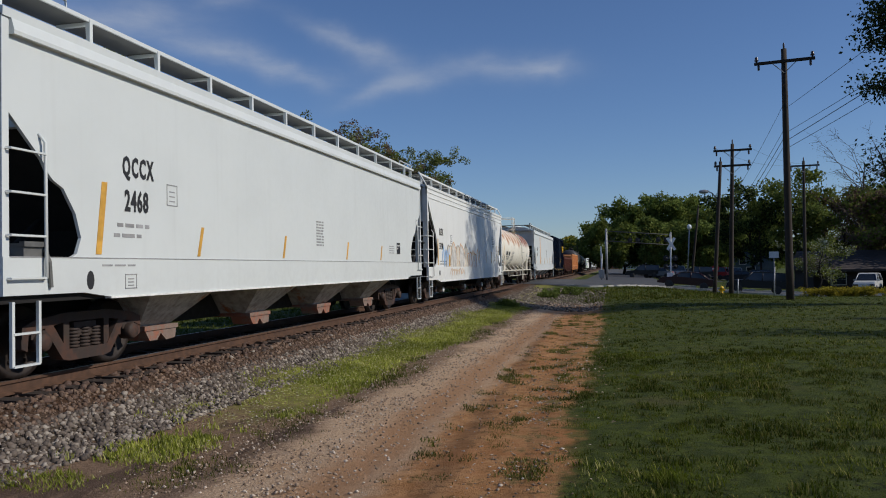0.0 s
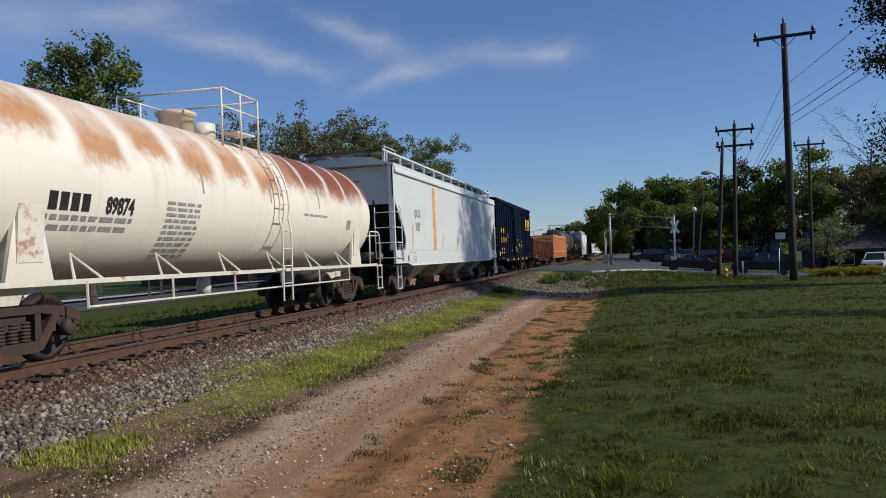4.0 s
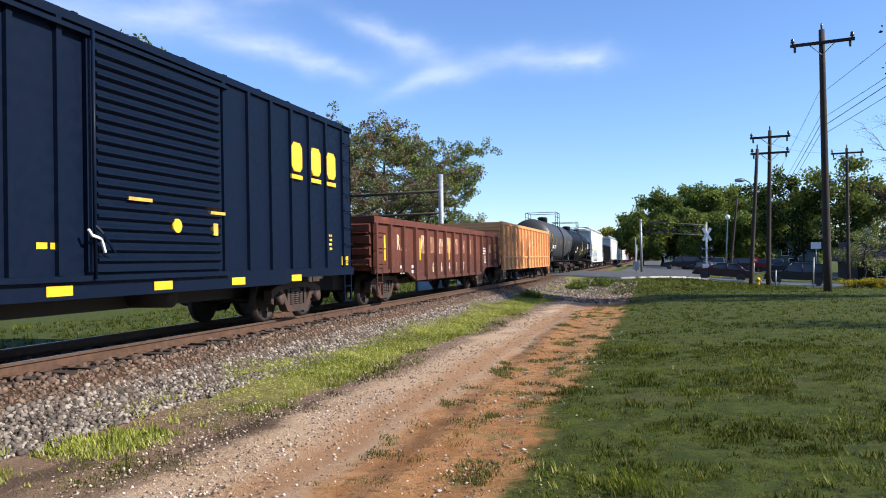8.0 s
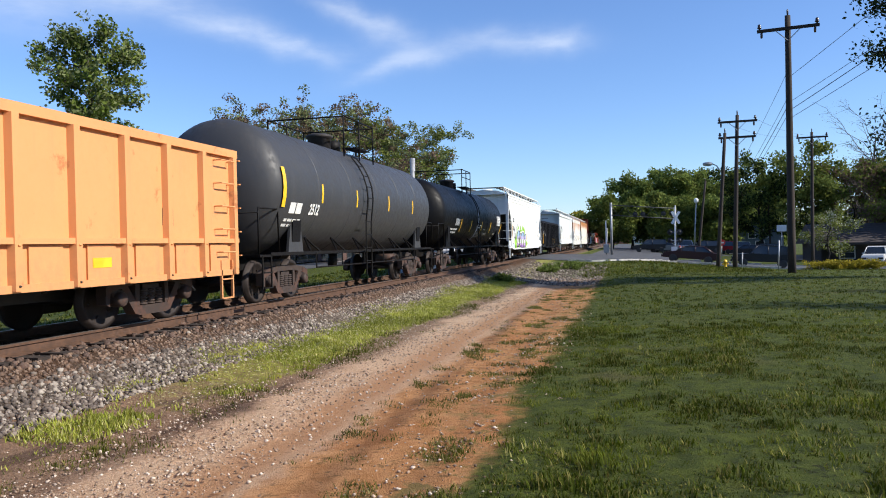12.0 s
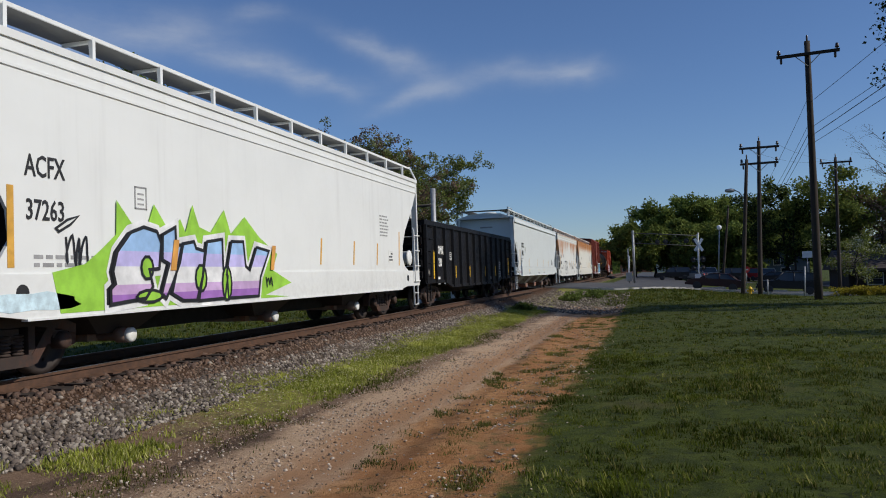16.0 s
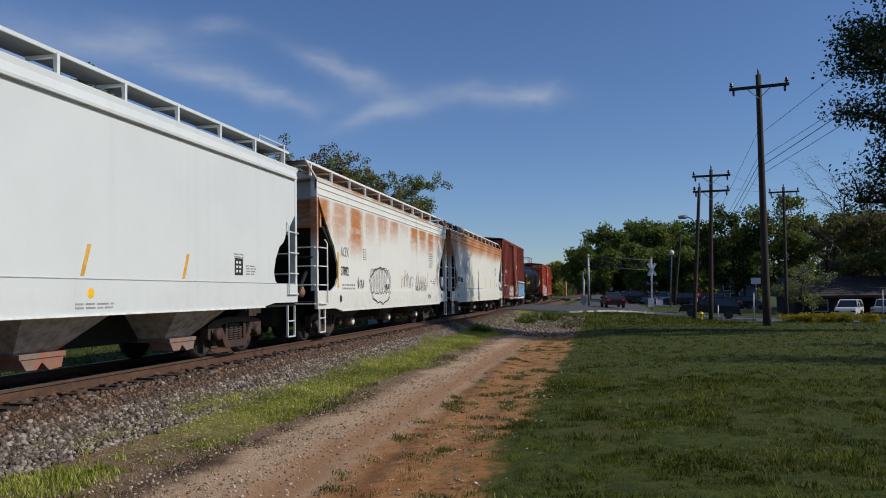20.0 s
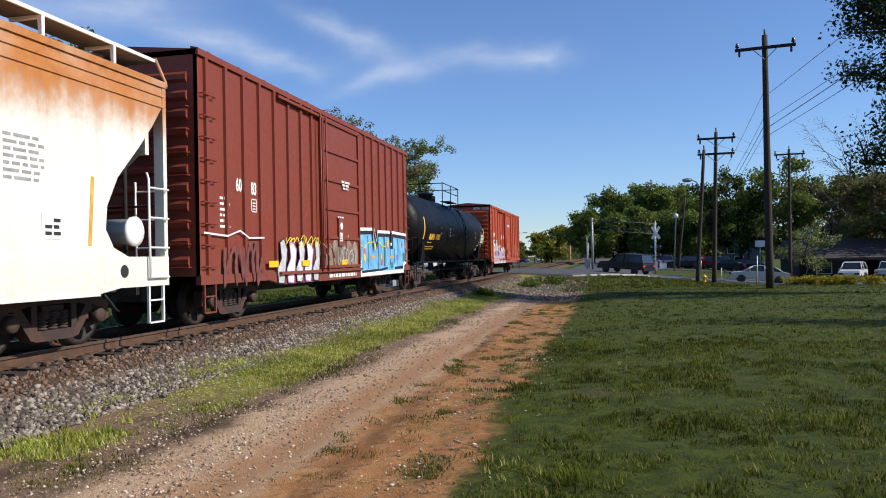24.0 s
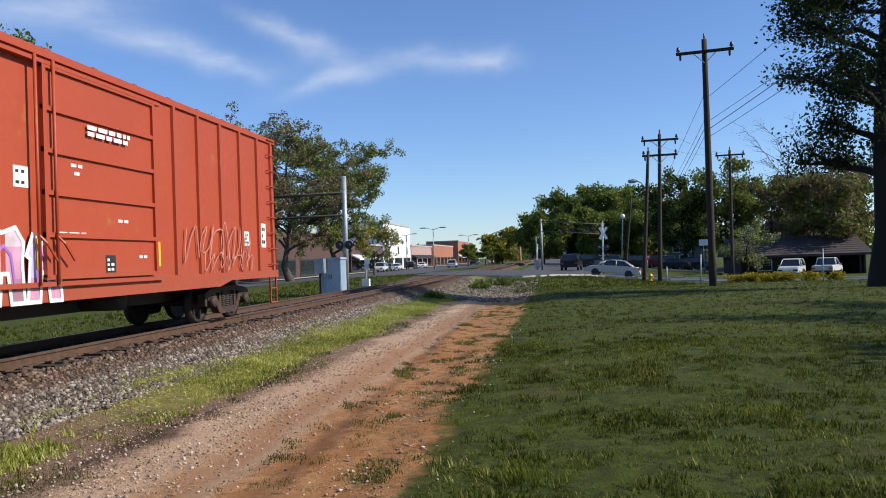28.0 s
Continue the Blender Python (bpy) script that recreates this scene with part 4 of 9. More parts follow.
        for k in range(4):
            bm.faces.new((hi[k], hi[(k + 1) % 4], lo[(k + 1) % 4], lo[k]))
        bm.faces.new(lo)
        b_ = part("hopper_bay", bm, M_BAY if not curved else M_STEEL, car, "tapering discharge bay under the body")
        if curved:
            part("outlet_pipe", lathe(bmn(), [(-1.1, 0.09), (0.9, 0.09), (0.92, 0.12), (1.12, 0.12), (1.13, 0.05)], 0, 12, True, (0, y, 0.42)), M_PIPE, b_, "dusty pneumatic outlet pipe")
            part("outlet_cap", lathe(bmn(), [(1.10, 0.115), (1.18, 0.11), (1.19, 0.07), (1.20, 0.015)], 0, 14, True, (0, y, 0.42)), M_WHITETXT, b_, "round white outlet cap")
            part("outlet_box", box(bmn(), -0.6, 0.6, y - 0.28, y + 0.28, 0.34, 0.52), M_PIPE, b_)
        else:
            part("gate_frame", box(bmn(), -0.85, 1.0, y - 0.46, y + 0.46, 0.40, 0.47), M_PIPE, b_, "rusty sliding gate frame")
            part("gate_rack", prism(bmn(), [(y - 0.42, 0.40), (y - 0.30, 0.24), (y - 0.1, 0.24), (y, 0.34), (y + 0.15, 0.22), (y + 0.4, 0.24), (y + 0.44, 0.40)], 0, 0.55, 0.98), M_PIPE, b_)
    # black for shade, and deep enough to hide the bright ground beyond
    part("centre_sill", box(bmn(), -0.34, 0.34, -L + 0.1, L - 0.1, 0.42, 1.0), M_UNDERSHADE, car)
    part("sill_lip", box(bmn(), HW - 0.05, HW + 0.045, -L + 1.8, L - 1.8, zs0 - 0.045, zs0 - 0.018), M_WHITETXT if not curved else mat, car)
    # ends
    for s_ in (-1, 1):
        part("corner_post", box(bmn(), HW - 0.16, HW + 0.012, s_ * L - 0.10 if s_ > 0 else s_ * L, s_ * L if s_ > 0 else s_ * L + 0.10, zs1, zt), mat, car)
        part("corner_post", box(bmn(), -HW, -HW + 0.16, s_ * L - 0.10 if s_ > 0 else s_ * L, s_ * L if s_ > 0 else s_ * L + 0.10, zs1, zt), mat, car)
        z_r = 1.47 if curved else 1.72
        hopper_ladder(car, rail_mat, s_, L, z_r)
        step_iron(car, rail_mat, HW, s_ * (L - 0.35))
        part("end_platform", box(bmn(), -HW + 0.05, HW - 0.05, min(s_ * L, s_ * (L - 2.2)), max(s_ * L, s_ * (L - 2.2)), 0.98, 1.06), M_UNDERSHADE, car)
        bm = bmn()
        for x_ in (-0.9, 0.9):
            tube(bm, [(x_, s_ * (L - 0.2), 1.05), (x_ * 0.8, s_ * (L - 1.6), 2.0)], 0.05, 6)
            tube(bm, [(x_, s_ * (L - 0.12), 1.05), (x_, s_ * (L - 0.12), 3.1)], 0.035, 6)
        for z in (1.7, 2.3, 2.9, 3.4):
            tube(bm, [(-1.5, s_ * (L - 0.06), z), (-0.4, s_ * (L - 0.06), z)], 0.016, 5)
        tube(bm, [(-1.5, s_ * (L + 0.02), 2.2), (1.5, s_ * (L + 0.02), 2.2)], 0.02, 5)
        # end platform and bracing are black to stand for the shade there
        part("end_bracing", bm, M_UNDERSHADE, car)
        if curved:
            part("roof_grab", tube(bmn(), [(HW + 0.02, s_ * L, zt), (HW - 0.02, s_ * (L + 0.05), zt + 0.1), (1.34, s_ * (L + 0.14), zt + 0.54)], 0.03, 6), mat, car)
        else:
            part("roof_grab", box(bmn(), 1.26, 1.34, s_ * (L - 0.1) - 0.03, s_ * (L - 0.1) + 0.03, zt, zt + 0.66), mat, car)
            part("roof_grab", tube(bmn(), [(1.30, s_ * (L - 0.1), zt + 0.64), (1.30, s_ * (L - 1.4), zt + 0.64), (1.30, s_ * (L - 1.4), zt + 0.5)], 0.02, 5), mat, car)
    # brake gear at the leading end
    part("brake_cylinder", lathe(bmn(), [(-0.35, 0.16), (0.3, 0.16), (0.36, 0.05)], 0, 12, True, (0.5, -L + 1.0, 1.32)), M_PIPE, car)
    if curved:
        part("brake_reservoir", lathe(bmn(), [(HW - 0.75, 0.05), (HW - 0.72, 0.20), (HW - 0.10, 0.20), (HW - 0.06, 0.235), (HW - 0.01, 0.235), (HW, 0.17), (HW + 0.03, 0.04)], 0, 16, True, (0, L - 0.86, 1.74)), M_HOP_B, car, "white flanged air reservoir")
    else:
        part("brake_reservoir", lathe(bmn(), [(-0.5, 0.05), (-0.45, 0.2), (0.45, 0.2), (0.5, 0.05)], 0, 12, True, (0.2, L - 0.95, 1.34)), M_PIPE, car)
    return car, L


def tank(name, label, front, rear, mat, frame_mat, plat=(-1.3, 1.4), rung_y=1.15, r=1.50, mid=2.52, dome=True, side_rail=True):
    """A tank car: long shell with rounded heads on saddles, walkway round the dome, ladders, hand rails."""
    car, L = new_car(name, label, front, rear, trucks=(rear - front) / 2 - 2.0)
    T = L - 0.35
    prof = [(-T + 0.75 * (1 - math.cos(a)), r * math.sin(a)) for a in (k * math.pi / 16 for k in range(9))]
    full = prof + [(-y, q) for y, q in prof[::-1]]
    part("shell", lathe(bmn(), full, 1, 48, True, (0, 0, mid)), mat, car)
    for y in (-T * 0.62, -T * 0.3, T * 0.02, T * 0.34, T * 0.64):
        part("weld_seam", lathe(bmn(), [(y - 0.03, r), (y - 0.015, r + 0.007), (y + 0.015, r + 0.007), (y + 0.03, r)], 1, 48, True, (0, 0, mid)), mat, car)
    # saddles and stub sills
    for s_ in (-1, 1):
        yy = s_ * (L - 2.0)
        part("saddle", prism(bmn(), [(-1.35, 1.35), (-1.0, 0.95), (1.0, 0.95), (1.35, 1.35), (1.42, 2.3), (1.2, 1.72), (0.6, 1.2), (-0.6, 1.2), (-1.2, 1.72), (-1.42, 2.3)], 1, yy - 0.22, yy + 0.22), frame_mat, car)
        part("stub_sill", box(bmn(), -0.3, 0.3, min(s_ * L, s_ * (L - 3.4)), max(s_ * L, s_ * (L - 3.4)), 0.72, 1.12), frame_mat, car)
        part("end_deck", box(bmn(), -1.45, 1.45, min(s_ * L, s_ * (L - 0.55)), max(s_ * L, s_ * (L - 0.55)), 1.02, 1.07), frame_mat, car)
        bm = bmn()
        for x_ in (-1.4, 1.4):
            tube(bm, [(x_, s_ * (L - 0.05), 1.05), (x_, s_ * (L - 0.05), 1.95), (x_ * 0.98, s_ * (L - 0.12), 2.05), (x_, s_ * (L - 0.95), 2.05), (x_, s_ * (L - 1.0), 1.1)], 0.022, 6)
        tube(bm, [(-1.4, s_ * (L - 0.03), 1.95), (1.4, s_ * (L - 0.03), 1.95)], 0.018, 6)
        part("end_hand_rail", bm, frame_mat, car)
        for x_ in (1.45, -1.45):
            bm = bmn()
            for q in (-0.2, 0.2):
                tube(bm, [(x_, s_ * (L - 0.3) + q, 1.05), (x_, s_ * (L - 0.3) + q, 0.35)], 0.02, 5)
            for z in (0.36, 0.68):
                box(bm, x_ - 0.04, x_ + 0.04, s_ * (L - 0.3) - 0.2, s_ * (L - 0.3) + 0.2, z, z + 0.025)
            part("step", bm, frame_mat, car)
        part("jacking_pad", prism(bmn(), [(yy - 0.42, 1.05), (yy + 0.42, 1.05), (yy + 0.22, 1.95), (yy - 0.22, 1.95)], 0, 1.28, 1.34), mat, car)
    # walking rail along both sides
    for s_ in (-1, 1):
        part("side_rail", box(bmn(), s_ * 1.42 - 0.03, s_ * 1.42 + 0.03, -L + 0.5, L - 0.5, 1.04, 1.11), frame_mat, car)
        if side_rail:
            bm = bmn()
            tube(bm, [(s_ * 1.46, -L + 2.9, 0.72), (s_ * 1.46, L - 2.9, 0.72)], 0.02, 5)
            for k in range(6):
                y = (-1 + 2 * k / 5) * (L - 2.9)
                tube(bm, [(s_ * 1.46, y, 0.70), (s_ * 1.45, y, 1.08)], 0.02, 5)
            part("grab_rail", bm, frame_mat, car)
        for k in range(6):
            y = (-1 + 2 * k / 5) * (L - 3.0)
            part("rail_bracket", tube(bmn(), [(s_ * 1.42, y - 0.30, 1.08), (s_ * 1.10, y, 1.46), (s_ * 1.42, y + 0.30, 1.08)], 0.025, 5), frame_mat, car)
    # dome platform with its ladder
    zt = mid + r
    part("manway", lathe(bmn(), [(zt - 0.05, 0.34), (zt + 0.28, 0.34), (zt + 0.30, 0.40), (zt + 0.36, 0.40), (zt + 0.42, 0.25), (zt + 0.44, 0.02)], 2, 18, True, (0, -0.5, 0)), mat if dome else M_STEEL, car)
    part("valve_housing", lathe(bmn(), [(zt - 0.02, 0.26), (zt + 0.30, 0.26), (zt + 0.34, 0.1)], 2, 14, True, (0, 0.5, 0)), frame_mat, car)
    for s_ in (-1, 1):
        part("platform", box(bmn(), min(s_ * 0.72, s_ * 1.15), max(s_ * 0.72, s_ * 1.15), plat[0] * 0.6 + plat[1] * 0.4, plat[0] * 0.1 + plat[1] * 0.9, zt - 0.05, zt - 0.02), frame_mat, car)
        for z in (zt + 0.38, zt + 0.74):
            part("hand_rail", tube(bmn(), [(s_ * 1.15, plat[0], z), (s_ * 1.15, plat[1], z)], 0.022, 6), frame_mat, car)
        for y in (plat[0], sum(plat) / 2, plat[1]):
            part("railing_post", tube(bmn(), [(s_ * 1.15, y, zt - 0.4), (s_ * 1.15, y, zt + 0.74)], 0.024, 6), frame_mat, car)
        lx = s_ * 1.0
        bm = bmn()
        arc = [(s_ * (r + 0.13) * math.sin(a), mid + (r + 0.13) * math.cos(a)) for a in (radians(46 + 11 * k) for k in range(6))] + [(s_ * 1.62, 1.9), (s_ * 1.60, 0.42)]
        for q in (-0.22, 0.22):
            tube(bm, [(a, rung_y + q, b) for a, b in arc], 0.022, 5)
        dense = []
        for (a, b), (c, d) in zip(arc, arc[1:]):
            steps = max(int(math.hypot(c - a, d - b) / 0.3), 1)
            dense += [(a + (c - a) * k / steps, b + (d - b) * k / steps) for k in range(steps)]
        for a, b in dense:
            tube(bm, [(a, rung_y - 0.22, b), (a, rung_y + 0.22, b)], 0.014, 5)
        part("ladder", bm, frame_mat, car)
    for s_ in (-1, 1):
        part("end_railing", tube(bmn(), [(-1.15, plat[s_ > 0], zt + 0.72), (1.15, plat[s_ > 0], zt + 0.72)], 0.022, 6), frame_mat, car)
    part("bottom_valve", lathe(bmn(), [(0.62, 0.14), (0.8, 0.16), (1.06, 0.1)], 2, 12, True, (0, 0.3, 0)), frame_mat, car)
    part("brake_cylinder", lathe(bmn(), [(-0.3, 0.15), (0.3, 0.15)], 0, 12, True, (0.7, L - 3.9, 0.78)), M_TRUCK, car)
    return car, L


def tank_text(car, s_, y, z, size, mat, r=1.50, mid=2.52, bold=0.01, squeeze=0.75):
    """Lettering that lies on the curve of a tank."""
    a = math.asin(max(-1, min(1, (z - mid) / r)))
    m = Matrix.Translation((0, y, mid)) @ Matrix.Rotation(-a, 4, "Y") @ Matrix.Translation((r + 0.006, 0, 0)) @ Matrix(((0, 0, 1, 0), (1, 0, 0, 0), (0, 1, 0, 0), (0, 0, 0, 1))) @ Matrix.Diagonal((squeeze, 1, 1, 1))
    return part("lettering", letters(s_, size, mat, bold), None, car, m=m)


def tank_patch(car, y0, y1, z0, z1, mat, r=1.50, mid=2.52, name="reflector_strip", lift=0.006):
    """A strip bent round the shell."""
    bm = bmn()
    a0, a1 = math.asin(max(-0.99, min(0.99, (z0 - mid) / r))), math.asin(max(-0.99, min(0.99, (z1 - mid) / r)))
    k = max(int(abs(a1 - a0) / 0.12), 1)
    prev = None
    for i in range(k + 1):
        a = a0 + (a1 - a0) * i / k
        q = [bm.verts.new(((r + lift) * math.cos(a), y, mid + (r + lift) * math.sin(a))) for y in (y0, y1)]
        if prev:
            bm.faces.new((prev[0], prev[1], q[1], q[0]))
        prev = q
    return part(name, bm, mat, car)


def tank_print(car, y, z, w, rows_, mat, r=1.50, mid=2.52, h=0.05, seed=1):
    rr = random.Random(seed)
    bm = bmn()
    for i in range(rows_):
        zz = z - i * h * 1.9
        a0, a1 = math.asin((zz - h - mid) / r), math.asin((zz - mid) / r)
        y0 = y - w / 2
        while y0 < y + w / 2 - 0.05:
            l = min(rr.uniform(0.1, 0.3), y + w / 2 - y0)
            bm.faces.new([bm.verts.new(((r + 0.006) * math.cos(a), yy, mid + (r + 0.006) * math.sin(a))) for a, yy in ((a0, y0), (a0, y0 + l), (a1, y0 + l), (a1, y0))])
            y0 += l + 0.05
    return part("small_print", bm, mat, car)


def boxcar(name, label, front, rear, mat, top=4.42, sill=0.80, posts=(), door=(-0.1, 3.2), door_kind="corrugated", dark=None):
    """A box car: panelled sides with posts, a sliding door, ribbed ends and a low roof."""
    car, L = new_car(name, label, front, rear)
    X = HW - 0.06
    for s_ in (1, -1):
        part("side_wall", box(bmn(), min(s_ * (X - 0.05), s_ * X), max(s_ * (X - 0.05), s_ * X), -L, L, sill + 0.28, top), mat, car)
        part("side_sill", prism(bmn(), [(-L, sill + 0.12), (-L + 2.9, sill + 0.12), (-L + 3.5, sill), (L - 3.5, sill), (L - 2.9, sill + 0.12), (L, sill + 0.12), (L, sill + 0.30), (-L, sill + 0.30)], 0, s_ * (X - 0.06), s_ * (X + 0.045)), mat, car)
        part("eave_rail", prism(bmn(), [(s_ * (X - 0.1), top - 0.10), (s_ * (X + 0.05), top - 0.10), (s_ * (X + 0.05), top + 0.02), (s_ * (X - 0.1), top + 0.06)], 1, -L, L), mat, car)
    for y in posts:
        part("side_post", prism(bmn(), [(X - 0.002, y - 0.055), (X + 0.057, y - 0.045), (X + 0.057, y + 0.045), (X - 0.002, y + 0.055)], 2, sill + 0.30, top - 0.10), mat, car)
    part("floor", box(bmn(), -X + 0.02, X - 0.02, -L + 0.05, L - 0.05, 1.02, 1.1), M_STEEL, car)
    part("centre_sill", box(bmn(), -0.3, 0.3, -L + 0.1, L - 0.1, 0.52, 1.02), M_STEEL, car)
    for k in range(5):
        y = (-1 + 2 * k / 4) * (L - 3.8)
        part("cross_bearer", prism(bmn(), [(-1.5, 1.02), (1.5, 1.02), (0.3, 0.72), (-0.3, 0.72)], 1, y - 0.05, y + 0.05), M_STEEL, car)
    part("roof", prism(bmn(), [(-X - 0.02, top + 0.0), (0, top + 0.16), (X + 0.02, top + 0.0), (X - 0.05, top - 0.1), (-X + 0.05, top - 0.1)], 1, -L, L), mat, car)
    for k in range(int(2 * L / 1.2)):
        y = -L + 0.5 + k * 1.2
        part("roof_rib", prism(bmn(), [(-X, top + 0.01), (0, top + 0.17), (X, top + 0.01), (X, top + 0.06), (0, top + 0.215), (-X, top + 0.06)], 1, y - 0.05, y + 0.05), mat, car)
    for s_ in (-1, 1):
        e = part("end_wall", box(bmn(), -X, X, min(s_ * L, s_ * (L - 0.05)), max(s_ * L, s_ * (L - 0.05)), sill + 0.28, top), mat, car)
        for k in range(11):
            z = sill + 0.55 + k * (top - sill - 0.85) / 10.6
            part("end_rib", prism(bmn(), [(s_ * (L - 0.01), z - 0.11), (s_ * (L + 0.06), z - 0.045), (s_ * (L + 0.06), z + 0.045), (s_ * (L - 0.01), z + 0.11)], 0, -X + 0.18, X - 0.18), mat, e)
        for k in range(9):
            z = sill + 0.45 + k * 0.40
            part("grab_iron", tube(bmn(), [(X, s_ * (L - 0.10), z), (X + 0.08, s_ * (L - 0.10), z), (X + 0.08, s_ * (L - 0.58), z), (X, s_ * (L - 0.58), z)], 0.013, 5), mat, car)
            if z > top - 1.6 and dark:
                break
        bm = bmn()
        for k in range(8):
            z = sill + 0.45 + k * 0.42
            tube(bm, [(X - 0.15, s_ * L, z), (X - 0.15, s_ * (L + 0.1), z), (X - 0.65, s_ * (L + 0.1), z), (X - 0.65, s_ * L, z)], 0.013, 5)
        part("end_ladder", bm, mat, car)
        step_iron(car, mat, X + 0.02, s_ * (L - 0.34), 0.3, sill + 0.2)
        part("cushion_sill", box(bmn(), -0.34, 0.34, min(s_ * L, s_ * (L + 0.12)), max(s_ * L, s_ * (L + 0.12)), 0.66, 1.10), M_STEEL, car)
    # door on the near side and its twin opposite
    yc_, w = door
    for s_ in (1, -1):
        d = part("door", box(bmn(), min(s_ * (X + 0.012), s_ * (X + 0.07)), max(s_ * (X + 0.012), s_ * (X + 0.07)), yc_ - w / 2, yc_ + w / 2, sill + 0.34, top - 0.22), mat, car)
        if s_ > 0:
            if door_kind == "corrugated":
                for k in range(20):
                    z = sill + 0.50 + k * (top - sill - 0.86) / 19.3
                    part("corrugation", prism(bmn(), [(X + 0.068, z - 0.055), (X + 0.125, z - 0.012), (X + 0.125, z + 0.012), (X + 0.068, z + 0.055)], 1, yc_ - w / 2 + 0.14, yc_ + w / 2 - 0.1), mat, d)
            else:
                for k in range(6):
                    z = sill + 0.36 + k * (top - sill - 0.60) / 5
                    part("door_rib", box(bmn(), X + 0.068, X + 0.115, yc_ - w / 2, yc_ + w / 2, z - 0.035, z + 0.035), mat, d)
                for y in (yc_ - w / 2 + 0.04, yc_ + w / 2 - 0.04):
                    part("door_edge", box(bmn(), X + 0.068, X + 0.12, y - 0.04, y + 0.04, sill + 0.36, top - 0.24), mat, d)
            for y in (yc_ - w / 2 - 0.18, yc_ - w / 2 + 0.22) if door_kind == "plug" else (yc_ - w / 2 + 0.05,):
                part("lock_rod", tube(bmn(), [(X + 0.14, y, sill + 0.25), (X + 0.14, y, top - 0.15)], 0.025, 6), mat, d)
                part("lock_handle", tube(bmn(), [(X + 0.15, y, sill + 0.95), (X + 0.22, y + 0.05, sill + 0.85), (X + 0.20, y + 0.30, sill + 0.60)], 0.02, 5), mat, d)
    for z, dz in ((sill + 0.26, 0.07), (top - 0.20, 0.06)):
        part("door_track", box(bmn(), X + 0.04, X + 0.12, yc_ - w / 2 - (w if door_kind != "plug" else w * 0.9), yc_ + w / 2 + 0.2, z - dz / 2, z + dz / 2), mat, car)
    part("brake_reservoir", lathe(bmn(), [(-0.5, 0.05), (-0.45, 0.2), (0.45, 0.2), (0.5, 0.05)], 0, 12, True, (0.6, 1.3, 0.72)), M_STEEL, car)
    return car, L, X


